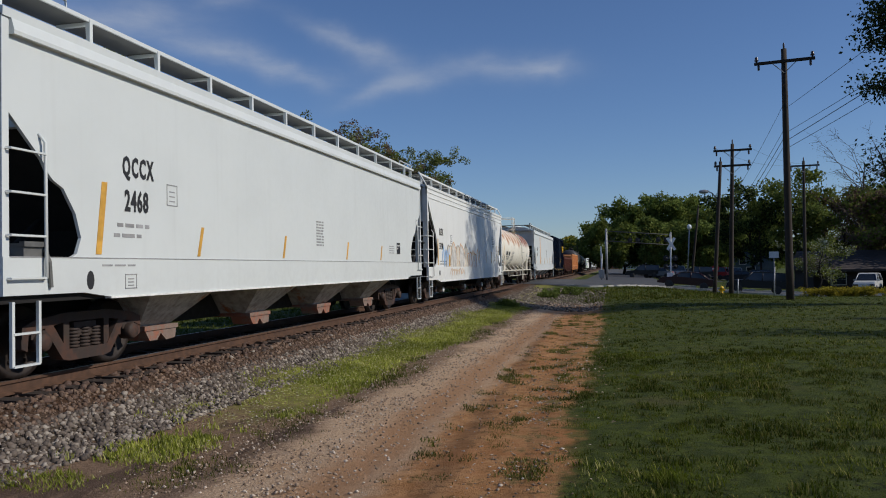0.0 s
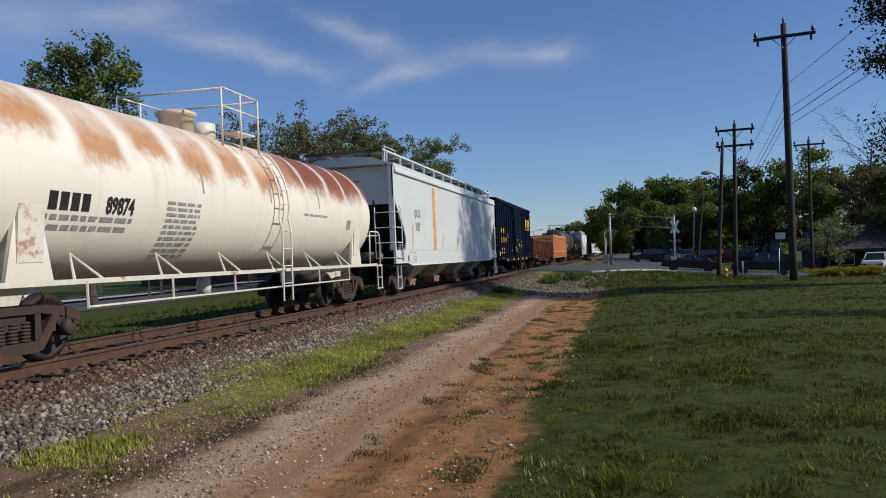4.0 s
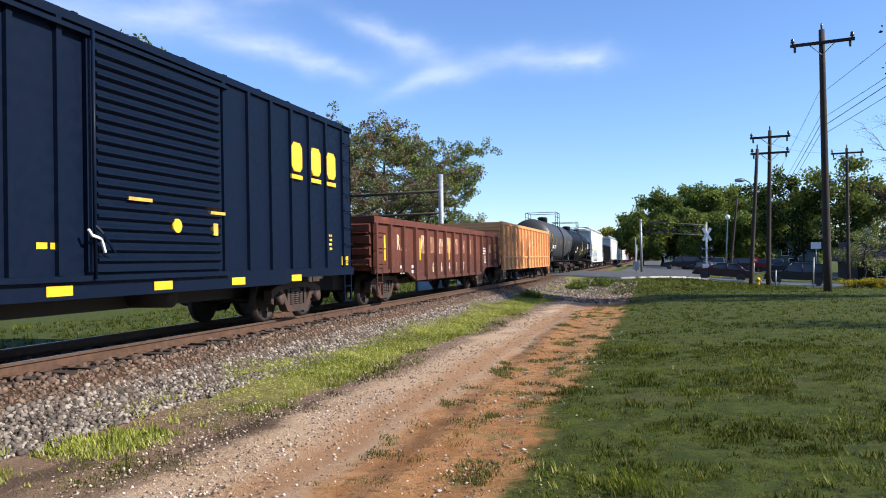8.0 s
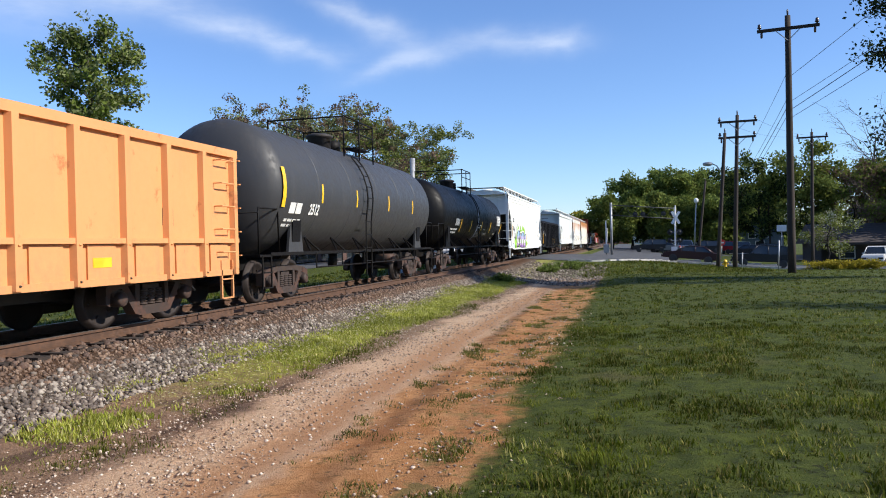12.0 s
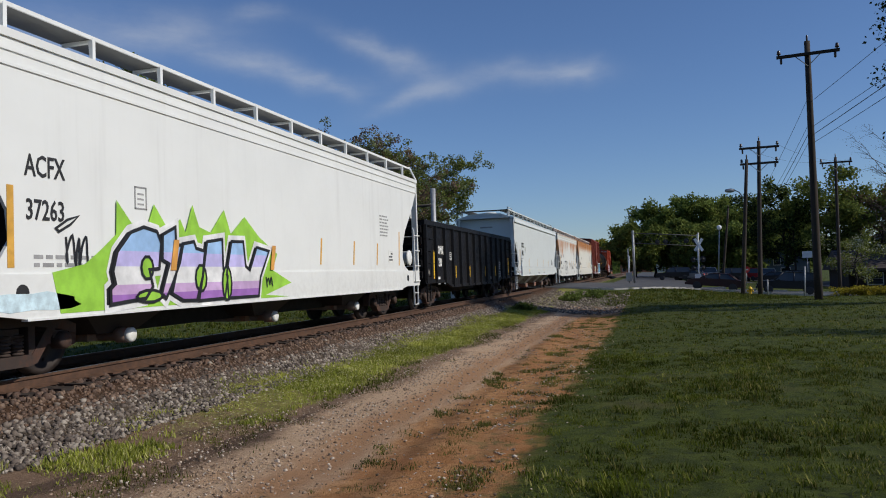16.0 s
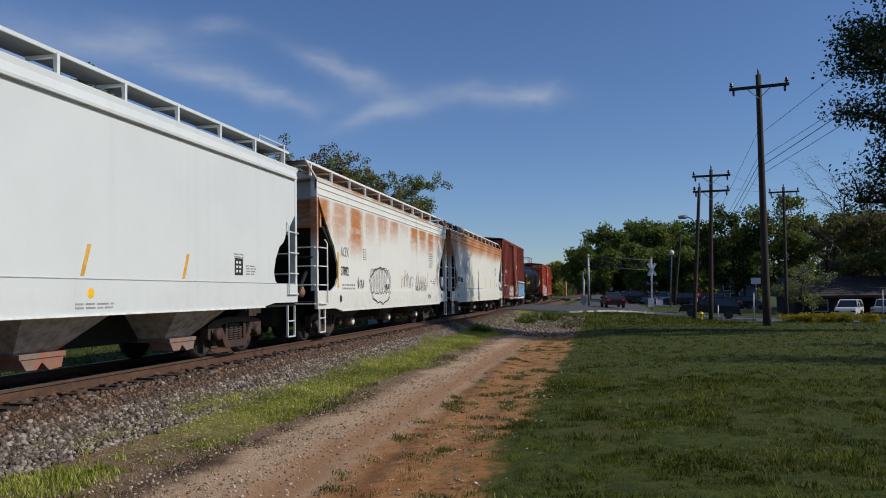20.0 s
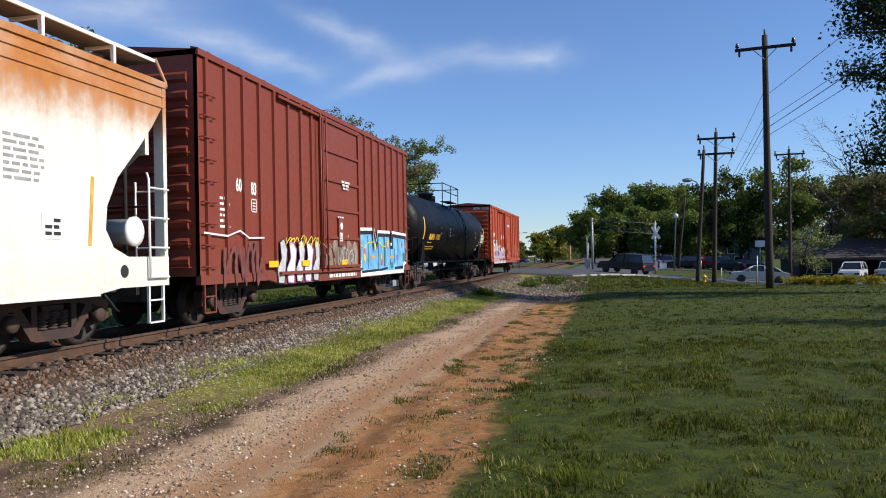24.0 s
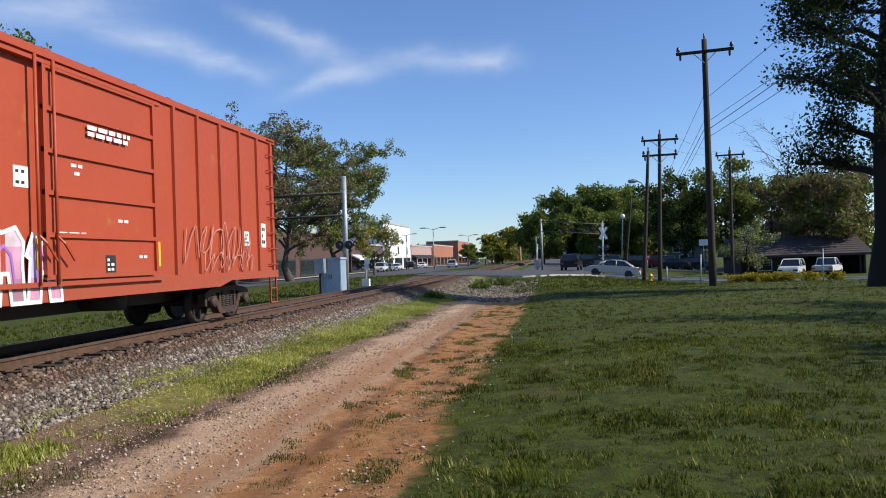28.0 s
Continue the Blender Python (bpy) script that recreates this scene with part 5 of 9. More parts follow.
def gondola(name, label, front, rear, mat, top, sill, ribs, belly=0.0, rib_w=0.09, lower=None, chord=0.16, inside=None):
    """An open gondola: ribbed sides, top chord, ends with heavy horizontal ribs, floor."""
    car, L = new_car(name, label, front, rear)
    X = HW - 0.10
    for s_ in (1, -1):
        pts = [(-L, sill + belly), (-L + 2.7, sill + belly), (-L + 3.6, sill), (L - 3.6, sill), (L - 2.7, sill + belly), (L, sill + belly), (L, top), (-L, top)]
        part("side_wall", prism(bmn(), pts, 0, s_ * (X - 0.02), s_ * X), mat, car)
        part("top_chord", box(bmn(), min(s_ * (X - 0.06), s_ * (X + 0.07)), max(s_ * (X - 0.06), s_ * (X + 0.07)), -L - 0.02, L + 0.02, top - chord, top + 0.02), mat, car)
        for i in range(ribs + 1):
            y = -L + 0.12 + i * (2 * L - 0.24) / ribs
            b = sill + (belly if abs(y) > L - 3.1 else 0) + (0.0 if lower is None else 0.0)
            part("side_rib", prism(bmn(), [(s_ * (X - 0.002), y - rib_w), (s_ * (X + 0.10), y - rib_w * 0.7), (s_ * (X + 0.10), y + rib_w * 0.7), (s_ * (X - 0.002), y + rib_w)], 2, b + 0.02, top - chord), mat, car)
        if lower:
            part("side_rail", box(bmn(), min(s_ * (X + 0.0), s_ * (X + 0.05)), max(s_ * (X + 0.0), s_ * (X + 0.085)), -L, L, lower - 0.04, lower + 0.04), mat, car)
        part("bottom_sill", prism(bmn(), [(a, b) for a, b in pts[:6]] + [(pts[5][0], pts[5][1] + 0.1)] + [(a, b + 0.1) for a, b in pts[4::-1]], 0, s_ * (X - 0.05), s_ * (X + 0.05)), mat, car)
    part("floor", box(bmn(), -X + 0.02, X - 0.02, -L + 0.03, L - 0.03, 1.0, 1.08), M_STEEL, car)
    part("centre_sill", box(bmn(), -0.3, 0.3, -L + 0.1, L - 0.1, 0.48, 1.0), M_STEEL, car)
    for k in range(6):
        y = (-1 + 2 * k / 5) * (L - 3.6)
        part("cross_bearer", prism(bmn(), [(-X + 0.03, 1.0), (X - 0.03, 1.0), (0.3, 0.6), (-0.3, 0.6)], 1, y - 0.05, y + 0.05), M_STEEL, car)
    for s_ in (-1, 1):
        e = part("end_wall", box(bmn(), -X, X, min(s_ * L, s_ * (L - 0.05)), max(s_ * L, s_ * (L - 0.05)), 0.98, top), mat, car)
        k_n = 4 if top < 3.0 else 5
        for k in range(k_n):
            z = 1.2 + k * (top - 1.5) / (k_n - 1)
            part("end_rib", prism(bmn(), [(s_ * (L - 0.01), z - 0.13), (s_ * (L + 0.12), z - 0.09), (s_ * (L + 0.12), z + 0.09), (s_ * (L - 0.01), z + 0.13)], 0, -X + 0.05, X - 0.05), mat, e)
        for k in range(int((top - 1.2) / 0.42) + 1):
            z = 1.15 + k * 0.42
            part("grab_iron", tube(bmn(), [(X, s_ * (L - 0.28), z), (X + 0.16, s_ * (L - 0.28), z), (X + 0.16, s_ * (L - 0.74), z), (X, s_ * (L - 0.74), z)], 0.014, 5), mat, car)
        ladder(car, mat, X + 0.02, s_ * (L + 0.02), s_ * (L - 0.02), 1.0, top - 0.1, 0.45, False, 0.1)
        step_iron(car, mat, X + 0.03, s_ * (L - 0.4), 0.3, 1.0)
        bm = bmn()
        for k in range(int((top - 1.2) / 0.42) + 1):
            z = 1.15 + k * 0.42
            tube(bm, [(X - 0.1, s_ * (L + 0.1), z), (X - 0.1, s_ * (L + 0.2), z), (X - 0.6, s_ * (L + 0.2), z), (X - 0.6, s_ * (L + 0.1), z)], 0.014, 5)
        part("end_ladder", bm, mat, car)
    part("brake_reservoir", lathe(bmn(), [(-0.5, 0.05), (-0.45, 0.2), (0.45, 0.2), (0.5, 0.05)], 0, 12, True, (0.6, -1.3, 0.70)), M_STEEL, car)
    return car, L, X


# black that paints in the shade under and inside the hopper ends
M_UNDERSHADE = plain("shade_black_underside", (0.010, 0.009, 0.009), 0.9, 0, 0.4)
M_GALV = plain("galvanised_grating", (0.15, 0.15, 0.145), 0.6, 0.3, 0.2)
M_BAY = paint("grey_bay_paint", (0.55, 0.54, 0.50), rust=0.25, dirt=0.8, rough=0.7)
M_PIPE = paint("dusty_rusted_gear", (0.24, 0.17, 0.14), rust=0.6, dirt=0.7, rough=0.8, rust_col=(0.20, 0.07, 0.04))
M_HOP_A = paint("pale_grey_hopper_paint", (0.62, 0.65, 0.64), dirt=0.12)
M_HOP_B = paint("white_hopper_paint", (0.74, 0.75, 0.73), dirt=0.2)
M_HOP_C = paint("white_hopper_paint_rusted", (0.70, 0.70, 0.65), dirt=0.25, rust_top=1.0, top=4.18, panel=0.46)
M_HOP_D = paint("ivory_hopper_paint_rusted", (0.72, 0.70, 0.62), dirt=0.25, rust_top=1.0, top=4.18, panel=0.30, soft=True)
M_CREAM = stained_cream("cream_tank_paint_rusted", 2.48)
M_CREAMF = paint("cream_frame_paint", (0.72, 0.68, 0.58), rust=0.3, dirt=0.35)
M_BLUE = paint("dark_blue_car_paint", (0.0022, 0.0068, 0.020), dirt=0.06, rough=0.5, dirt_col=(0.016, 0.016, 0.024), spec=0.12)
M_BROWN = paint("brown_gondola_paint", (0.100, 0.022, 0.009), rust=0.35, dirt=0.9, rough=0.7, rust_col=(0.12, 0.030, 0.010), dirt_col=(0.024, 0.011, 0.008))
M_ORANGE = paint("faded_orange_paint", (0.66, 0.285, 0.105), rust=0.22, dirt=0.25, rough=0.6, rust_col=(0.25, 0.09, 0.03))
M_GREY = paint("charcoal_tank_paint", (0.040, 0.041, 0.044), dirt=0.3, rough=0.5, spec=0.35, dirt_col=(0.13, 0.115, 0.10))
M_BLK = paint("black_tank_paint", (0.0042, 0.0042, 0.0050), dirt=0.05, rough=0.45, spec=0.14, dirt_col=(0.03, 0.027, 0.025))
M_TANKF = paint("black_frame_paint", (0.0055, 0.005, 0.005), dirt=0.25, rough=0.6, spec=0.15, dirt_col=(0.03, 0.022, 0.017))
M_BLKG = paint("black_gondola_paint", (0.0065, 0.006, 0.007), dirt=0.10, rough=0.55, spec=0.25, dirt_col=(0.07, 0.055, 0.045))
M_RED = paint("oxide_red_boxcar_paint", (0.19, 0.033, 0.015), dirt=0.35, rough=0.55)
M_RED2 = paint("orange_red_boxcar_paint", (0.36, 0.055, 0.018), dirt=0.4, rust=0.12, rough=0.55)
SPRAY = {k: plain("spray_paint_" + k, c, 0.5, 0, 0.2, 3) for k, c in dict(
    blue=(0.16, 0.42, 0.72), sky=(0.35, 0.55, 0.85), green=(0.32, 0.62, 0.06), purple=(0.36, 0.16, 0.50), lilac=(0.55, 0.50, 0.85), black=(0.015, 0.015, 0.018),
    grey=(0.42, 0.38, 0.34), orange=(0.75, 0.36, 0.08), pink=(0.60, 0.30, 0.42), white=(0.78, 0.78, 0.78), yellow=(0.80, 0.62, 0.05), rose=(0.50, 0.14, 0.22), mauve=(0.60, 0.40, 0.66), teal=(0.05, 0.22, 0.20)).items()}

def qccx_sill(car, L):
    """Fittings on the sill of the four-bay cars: the oval tow slot, a stencilled mark, a seam above."""
    slot = [(-L + 1.42 + 0.07 * math.cos(a) , 1.22 + 0.12 * math.sin(a)) for a in (k * math.tau / 12 for k in range(12))]
    part("tow_slot", prism(bmn(), slot, 0, HW, HW + 0.027), M_BLACK, car, "dark oval tow slot")
    frame_box(car, -L + 2.25, 1.19, 0.26, 0.2, M_GREYTXT, HW + 0.022, 0.014)
    bars(car, -L + 2.0, 1.42, 0.7, 1, M_GREYTXT, HW + 0.02, h=0.025, seed=5)
    part("sheet_seam", box(bmn(), HW - 0.004, HW + 0.028, -L + 0.1, L - 0.1, 1.497, 1.509), M_GREYTXT, car)
    bm = bmn()
    box(bm, HW - 0.02, HW + 0.05, -L + 0.28, -L + 0.62, 1.62, 1.68)
    box(bm, HW - 0.3, HW + 0.02, -L + 0.3, -L + 0.6, 1.50, 1.66)
    tube(bm, [(HW + 0.03, -L + 0.62, 1.60), (HW + 0.06, -L + 0.66, 1.45), (HW + 0.05, -L + 0.70, 1.15)], 0.025, 5)
    part("uncoupling_gear", bm, M_GALV, car)


# 1 pale grey four-bay hopper
car, L = hopper("covered_hopper", "pale grey four-bay covered hopper with a roof walk", 6.35, 24.65, M_HOP_A, None, 4, False)
y0 = -L
text(car, "QCCX", y0 + 2.46, 2.75, 0.38, M_BLACK, squeeze=0.56, bold=0.012, space=1.25)
text(car, "2468", y0 + 2.42, 2.28, 0.40, M_BLACK, squeeze=0.62, bold=0.012, space=1.12)
bars(car, y0 + 2.35, 1.98, 0.72, 1, M_GREYTXT, seed=3)
bars(car, y0 + 2.25, 1.84, 0.66, 1, M_GREYTXT, seed=8)
frame_box(car, y0 + 3.3, 2.46, 0.28, 0.32, M_GREYTXT, t=0.014)
for y, hi in ((1.55, 2.5), (4.0, 2.02), (7.2, 2.0), (10.9, 1.98), (13.7, 1.95)):
    stripe(car, y0 + y, 1.55, hi, M_OCHRE, w=0.08 if y > 2 else 0.11, lean=0.13)
bars(car, y0 + 9.2, 2.40, 0.42, 9, M_GREYTXT, h=0.035, gap=0.03, seed=4)
label_plate(car, L - 2.75, 1.92, 0.36, 0.34, dark=True, seed=2)
bars(car, L - 3.45, 1.98, 0.5, 4, M_GREYTXT, h=0.025, gap=0.04, seed=12)
qccx_sill(car, L)

# 2 white three-bay hopper with a grey and orange graffito
def acf(front, rear, mat, number, mark="ACFX", drop=0.0, ink=M_BLACK):
    car, L = hopper("covered_hopper", "white three-bay covered hopper with curved end cut-outs", front, rear, mat, None, 3, True)
    y0 = -L
    if mark:
        text(car, mark, y0 + 2.15, 2.66 - drop, 0.38, ink, squeeze=0.68, bold=0.004)
        text(car, number, y0 + 2.15, 2.12 - drop, 0.36, M_BLACK, squeeze=0.72, bold=0.004)
        bars(car, y0 + 2.5, 1.58 - drop * 0.2, 1.1, 2, M_GREYTXT, seed=7)
    stripe(car, y0 + 1.55, 1.42, 2.4, M_OCHRE, w=0.10)
    for y in (L - 2.0, L - 3.9, L - 5.6, L - 7.6):
        stripe(car, y, 1.50, 2.1 if y < L - 2.5 else 2.5, M_OCHRE, w=0.07, lean=0.08)
    bars(car, L - 3.2, 2.9, 0.7, 7, M_GREYTXT, h=0.04, gap=0.05, seed=8)
    label_plate(car, L - 2.7, 1.75, 0.42, 0.34, seed=5)
    part("oval_port", lathe(bmn(), [(HW + 0.0, 0.11), (HW + 0.026, 0.10)], 0, 14, True, (0, y0 + 1.75, 1.12)), M_BLACK, car)
    part("oval_port", lathe(bmn(), [(HW + 0.0, 0.11), (HW + 0.026, 0.10)], 0, 14, True, (0, L - 1.2, 1.12)), M_BLACK, car)
    frame_box(car, y0 + 4.0, 2.45, 0.28, 0.34, M_GREYTXT)
    return car, L


car, L = acf(25.65, 43.55, M_HOP_B, "37198")
tagged(car, "white three-bay covered hopper with faded grey and orange graffiti")
r = random.Random(21)
for k in range(5):
    pts = blob(-L + 3.6 + k * 0.82, 1.62 + 0.05 * r.random(), 0.62, 0.62, r, 16, 0.16)
    patch(car, pts, plain("faded_grey_spray", (0.63, 0.61, 0.57), 0.6) if k % 2 else plain("faded_tan_spray", (0.70, 0.64, 0.54), 0.6), HW + 0.004 + 0.004 * (k % 2))
    outline(car, pts, SPRAY["orange"] if k % 2 else SPRAY["grey"], HW + 0.011, 0.04)
for k in range(5):
    outline(car, blob(-L + 7.6 + k * 0.55, 1.62, 0.3, 0.42, r, 9, 0.35), SPRAY["orange"], HW + 0.004, 0.05, closed=False)
scribble(car, -L + 2.9, 1.75, 1.3, 0.9, SPRAY["sky"], n=7, seed=4, line=0.06)
scribble(car, -L + 5.0, 1.14, 3.0, 0.30, plain("faded_orange_spray", (0.70, 0.50, 0.33), 0.6), HW + 0.02, 9, 6, 0.05)
stripe(car, -L + 3.45, 1.36, 1.82, M_OCHRE, HW + 0.012, 0.16, 0.03)

# 3 cream tank car, streaked with rust
car, L = tank("tank_car", "cream tank car with rust stains across the top of its shell", 44.4, 60.4, M_CREAM, M_CREAMF, (-0.75, 0.75), 0.98, r=1.46, mid=2.48)
tank_text(car, "89874", -L + 3.72, 2.14, 0.34, M_BLACK, 1.46, 2.48)
for k in range(4):
    tank_patch(car, -L + 2.27 + 0.21 * k, -L + 2.43 + 0.21 * k, 2.04, 2.28, M_BLACK, 1.46, 2.48, "lettering_block")
tank_print(car, -L + 3.1, 1.98, 1.9, 2, M_GREYTXT, 1.46, 2.48, 0.07, 4)
tank_print(car, -L + 5.4, 2.30, 1.0, 10, M_GREYTXT, 1.46, 2.48, 0.05, 5)
tank_print(car, -L + 11.0, 2.35, 1.4, 1, M_GREYTXT, 1.46, 2.48, 0.05, 6)
tank_patch(car, L - 2.9, L - 2.6, 2.05, 2.3, M_GREYTXT, 1.46, 2.48, "data_plate")
tank_patch(car, -L + 1.2, -L + 1.3, 1.86, 2.8, M_OCHRE, 1.46, 2.48)
for y in (-L + 5.95, -L + 8.6, -L + 11.2):
    tank_patch(car, y, y + 0.05, 2.5, 3.0, M_GREYTXT, 1.46, 2.48, "weld_mark")

# 4 white four-bay hopper with an orange stripe
car, L = hopper("covered_hopper", "pale grey four-bay covered hopper with a dripping orange stripe", 61.3, 80.3, M_HOP_A, None, 4, False)
y0 = -L
text(car, "QCCX", y0 + 2.8, 2.76, 0.38, M_GREYTXT, squeeze=0.60, space=1.25)
text(car, "2427", y0 + 2.8, 2.30, 0.40, M_GREYTXT, squeeze=0.66, space=1.12)
r = random.Random(5)
drip = [(y0 + 5.0 + r.uniform(-0.03, 0.03), 3.85 - k * 0.2) for k in range(13)]
patch(car, drip + [(a + 0.42 + r.uniform(-0.04, 0.04), b) for a, b in drip[::-1]], SPRAY["orange"], HW + 0.004, "orange_stripe")
for y in (2.0, 6.4, 9.0, 11.8, 14.4, L * 2 - 2.0):
    stripe(car, y0 + y, 1.55, 2.35 if y < 3 or y > 15 else 2.10, M_OCHRE, lean=0.11)
qccx_sill(car, L)
bars(car, y0 + 11.3, 2.85, 0.8, 8, M_GREYTXT, h=0.04, gap=0.05, seed=9)
label_plate(car, L - 2.7, 1.9, 0.34, 0.32, seed=3)

# 5 dark blue box car
car, L, X = boxcar("boxcar", "dark blue boxcar with a corrugated sliding door and yellow lettering", 81.25, 96.95, M_BLUE, top=4.48,
                   posts=[-7.4, -6.64, -5.85, -4.98, -4.14, -3.29, -2.47, -1.70, 2.1, 2.95, 3.8, 4.65, 5.5, 6.35, 7.3], door=(0.35, 3.2))
for y in (1.66, 2.50):
    for q in (-0.14, 0.13):
        part("reporting_mark", box(bmn(), X - 0.004, X + 0.005, -L + y + q - 0.10, -L + y + q + 0.11, 2.54, 2.82), M_YELLOW, car, "plain yellow lettering block")
for y, c in ((1.70, "13"), (2.56, "05"), (3.38, "44")):
    text(car, c, -L + y, 2.11, 0.42, M_YELLOW, X, 0.74, 0.016)
for z in (1.63, 1.42):
    bars(car, -L + 1.74, z, 0.38, 1, M_YELLOW, X, 0.10, seed=3)
    bars(car, -L + 2.66, z, 0.48, 1, M_YELLOW, X, 0.10, seed=4)
bars(car, -L + 1.75, 1.06, 0.55, 1, M_YELLOW, X + 0.045, 0.04, seed=14)
frame_box(car, -L + 4.22, 2.40, 0.27, 0.28, M_YELLOW, X)
for k, u in enumerate((12.70, 13.62, 14.43)):
    y = u - L
    bm = bmn()
    # three plain heavy emblem shapes, each over its bar
    rim = [(y - 0.24, 3.22), (y - 0.14, 3.12), (y + 0.14, 3.12), (y + 0.24, 3.22), (y + 0.24, 3.62), (y + 0.14, 3.72), (y - 0.14, 3.72), (y - 0.24, 3.62)]
    part("emblem_block", prism(bm, rim, 0, X, X + 0.062), M_YELLOW, car, "plain yellow emblem block")
    part("emblem_bar", box(bmn(), X, X + 0.062, y - 0.25, y + 0.25, 2.96, 3.05), M_YELLOW, car)
for u in (3.65, 6.12, 8.20, 10.35, 12.62):
    part("reflector", box(bmn(), X, X + 0.052, u - L - 0.22, u - L + 0.22, 0.85, 0.98), M_YELLOW, car, "yellow reflector tab")
part("reflector", box(bmn(), X, X + 0.012, -L + 0.71, -L + 1.16, 1.18, 1.40), M_YELLOW, car)
part("reflector", box(bmn(), X, X + 0.012, L - 0.64, L - 0.25, 1.15, 1.36), M_YELLOW, car)
bars(car, L - 1.35, 1.86, 0.36, 4, M_YELLOW, X, 0.05, 0.05, 6)
for y, z, w in ((-0.25, 2.14, 0.26), (1.75, 2.05, 0.22)):
    part("door_decal", box(bmn(), X + 0.07, X + 0.128, y - w, y + w, z, z + 0.05), M_OCHRE, car)
part("door_decal", lathe(bmn(), [(X + 0.07, 0.11), (X + 0.128, 0.11)], 0, 12, True, (0, 0.62, 1.82)), M_YELLOW, car, "round yellow inspection decal")
part("door_decal", box(bmn(), X + 0.07, X + 0.128, 1.60, 1.74, 1.70, 1.90), M_OCHRE, car)
bars(car, -L + 5.95, 1.52, 0.3, 1, M_YELLOW, X, 0.08, seed=9)
part("lock_tag", tube(bmn(), [(X + 0.16, -1.35, 1.70), (X + 0.18, -1.3, 1.62), (X + 0.17, -1.12, 1.58), (X + 0.17, -1.05, 1.40)], 0.022, 5), M_WHITETXT, car, "pale cord tied to the door latch")

# 6 brown gondola
car, L, X = gondola("gondola", "brown weathered gondola with faded pale lettering on ribbed sides", 98.5, 114.8, M_BROWN, 2.42, 0.62, 14, 0.28)
r = random.Random(9)
M_CREAMTXT = plain("cream_stencil_paint", (0.58, 0.42, 0.27), 0.7, 0, 0.25)
M_FADED = paint("flaking_cream_paint", (0.56, 0.40, 0.27), rust=1.0, dirt=0.1, rough=0.7, rust_col=(0.12, 0.034, 0.016))
for k in range(8):
    y = -L + 4.55 + k * 1.04
    bm = box(bmn(), X - 0.002, X + 0.006, y - 0.27, y + 0.24, 1.46 + 0.03 * (k % 2), 2.04 - 0.03 * (k % 3))
    part("faded_block", bm, M_FADED, car, "flaking cream painted block")
for k, c in enumerate("66417"):
    text(car, c, -L + 5.6 + k * 1.04, 0.98, 0.44, M_CREAMTXT, X, 0.8)
text(car, "R", -L + 2.06, 1.75, 0.62, M_CREAMTXT, X, 0.72)
text(car, "AIL", -L + 2.54, 1.68, 0.44, M_CREAMTXT, X, 0.75)
text(car, "RAIL", L - 1.8, 1.70, 0.50, M_CREAMTXT, X, 0.6)
for z in (1.10, 0.94):
    bars(car, -L + 2.4, z, 0.36, 1, M_WHITETXT, X, 0.09, seed=8)
    bars(car, -L + 3.45, z, 0.32, 1, M_WHITETXT, X, 0.09, seed=18)
bars(car, L - 2.8, 1.75, 0.5, 3, M_WHITETXT, X, 0.06, seed=9)
for y in (-L + 0.85, -L + 4.1, -L + 7.6, L - 0.6):
    stripe(car, y, 1.25, 1.95, M_YELLOW, X + 0.004, 0.12)
frame_box(car, L - 2.7, 1.25, 0.3, 0.3, M_WHITETXT, X)

# 7 tall orange gondola
car, L, X = gondola("gondola", "tall faded orange gondola with spray-painted tags and a white emblem", 115.8, 132.1, M_ORANGE, 3.05, 0.72, 15, 0.0, 0.085, lower=1.36, chord=0.12)
for k in range(15):
    y = -L + 0.12 + (k + 0.5) * (2 * L - 0.24) / 15
    part("pocket_plate", box(bmn(), X, X + 0.03, y - 0.30, y + 0.30, 0.80, 1.30), M_ORANGE, car)
    if k in (2, 5, 8, 11):
        part("reflector", box(bmn(), X + 0.028, X + 0.036, y - 0.2, y + 0.2, 0.98, 1.12), M_YELLOW, car)
    for z in (1.30, 0.80):
        part("rib_gusset", prism(bmn(), [(X, z - 0.10), (X + 0.12, z), (X, z + 0.10)], 1, y - 0.545, y - 0.515), M_STEEL if z < 1 else M_ORANGE, car)
M_TAG = plain("faded_brown_spray", (0.16, 0.062, 0.028), 0.7, 0, 0.3)
M_PALE = plain("worn_white_paint", (0.66, 0.50, 0.36), 0.7, 0, 0.25)
M_FADEW = plain("faded_pale_stencil", (0.58, 0.31, 0.14), 0.7, 0, 0.3)
for k, y in enumerate((0.9, 2.0, 3.1)):
    scribble(car, -L + y * 1.25 + 0.3, 2.35, 1.0, 0.8, M_TAG, X, 4, 30 + k, 0.026)
for k in range(7):
    scribble(car, -L + 2.0 + k * 1.3, 2.15 + 0.25 * (k % 2), 0.9, 0.6, M_TAG, X, 5, 50 + k, 0.022)
    if k < 4:
        bars(car, -L + 2.1 + k * 1.3, 2.02, 0.8, 1, M_FADEW, X, 0.36, 0.05, 60 + k, "faded_mark")
bm = bmn()
ye = 0.30
for q in range(5):
    box(bm, X - 0.002, X + 0.008, ye - 1.0, ye - 0.25 - 0.06 * q, 1.95 + q * 0.13, 2.02 + q * 0.13)
part("emblem_stripes", bm, M_PALE, car, "white emblem of stripes")
part("emblem_block", prism(bmn(), [(ye - 0.15, 1.9), (ye + 0.05, 1.9), (ye + 0.35, 2.25), (ye + 0.35, 1.9), (ye + 0.95, 1.9), (ye + 1.1, 2.2), (ye + 0.75, 2.55), (ye + 0.2, 2.55), (ye - 0.05, 2.25)], 0, X - 0.002, X + 0.008), M_PALE, car, "white emblem block")
label_plate(car, L - 2.2, 1.75, 0.3, 0.28, X, True, 6)

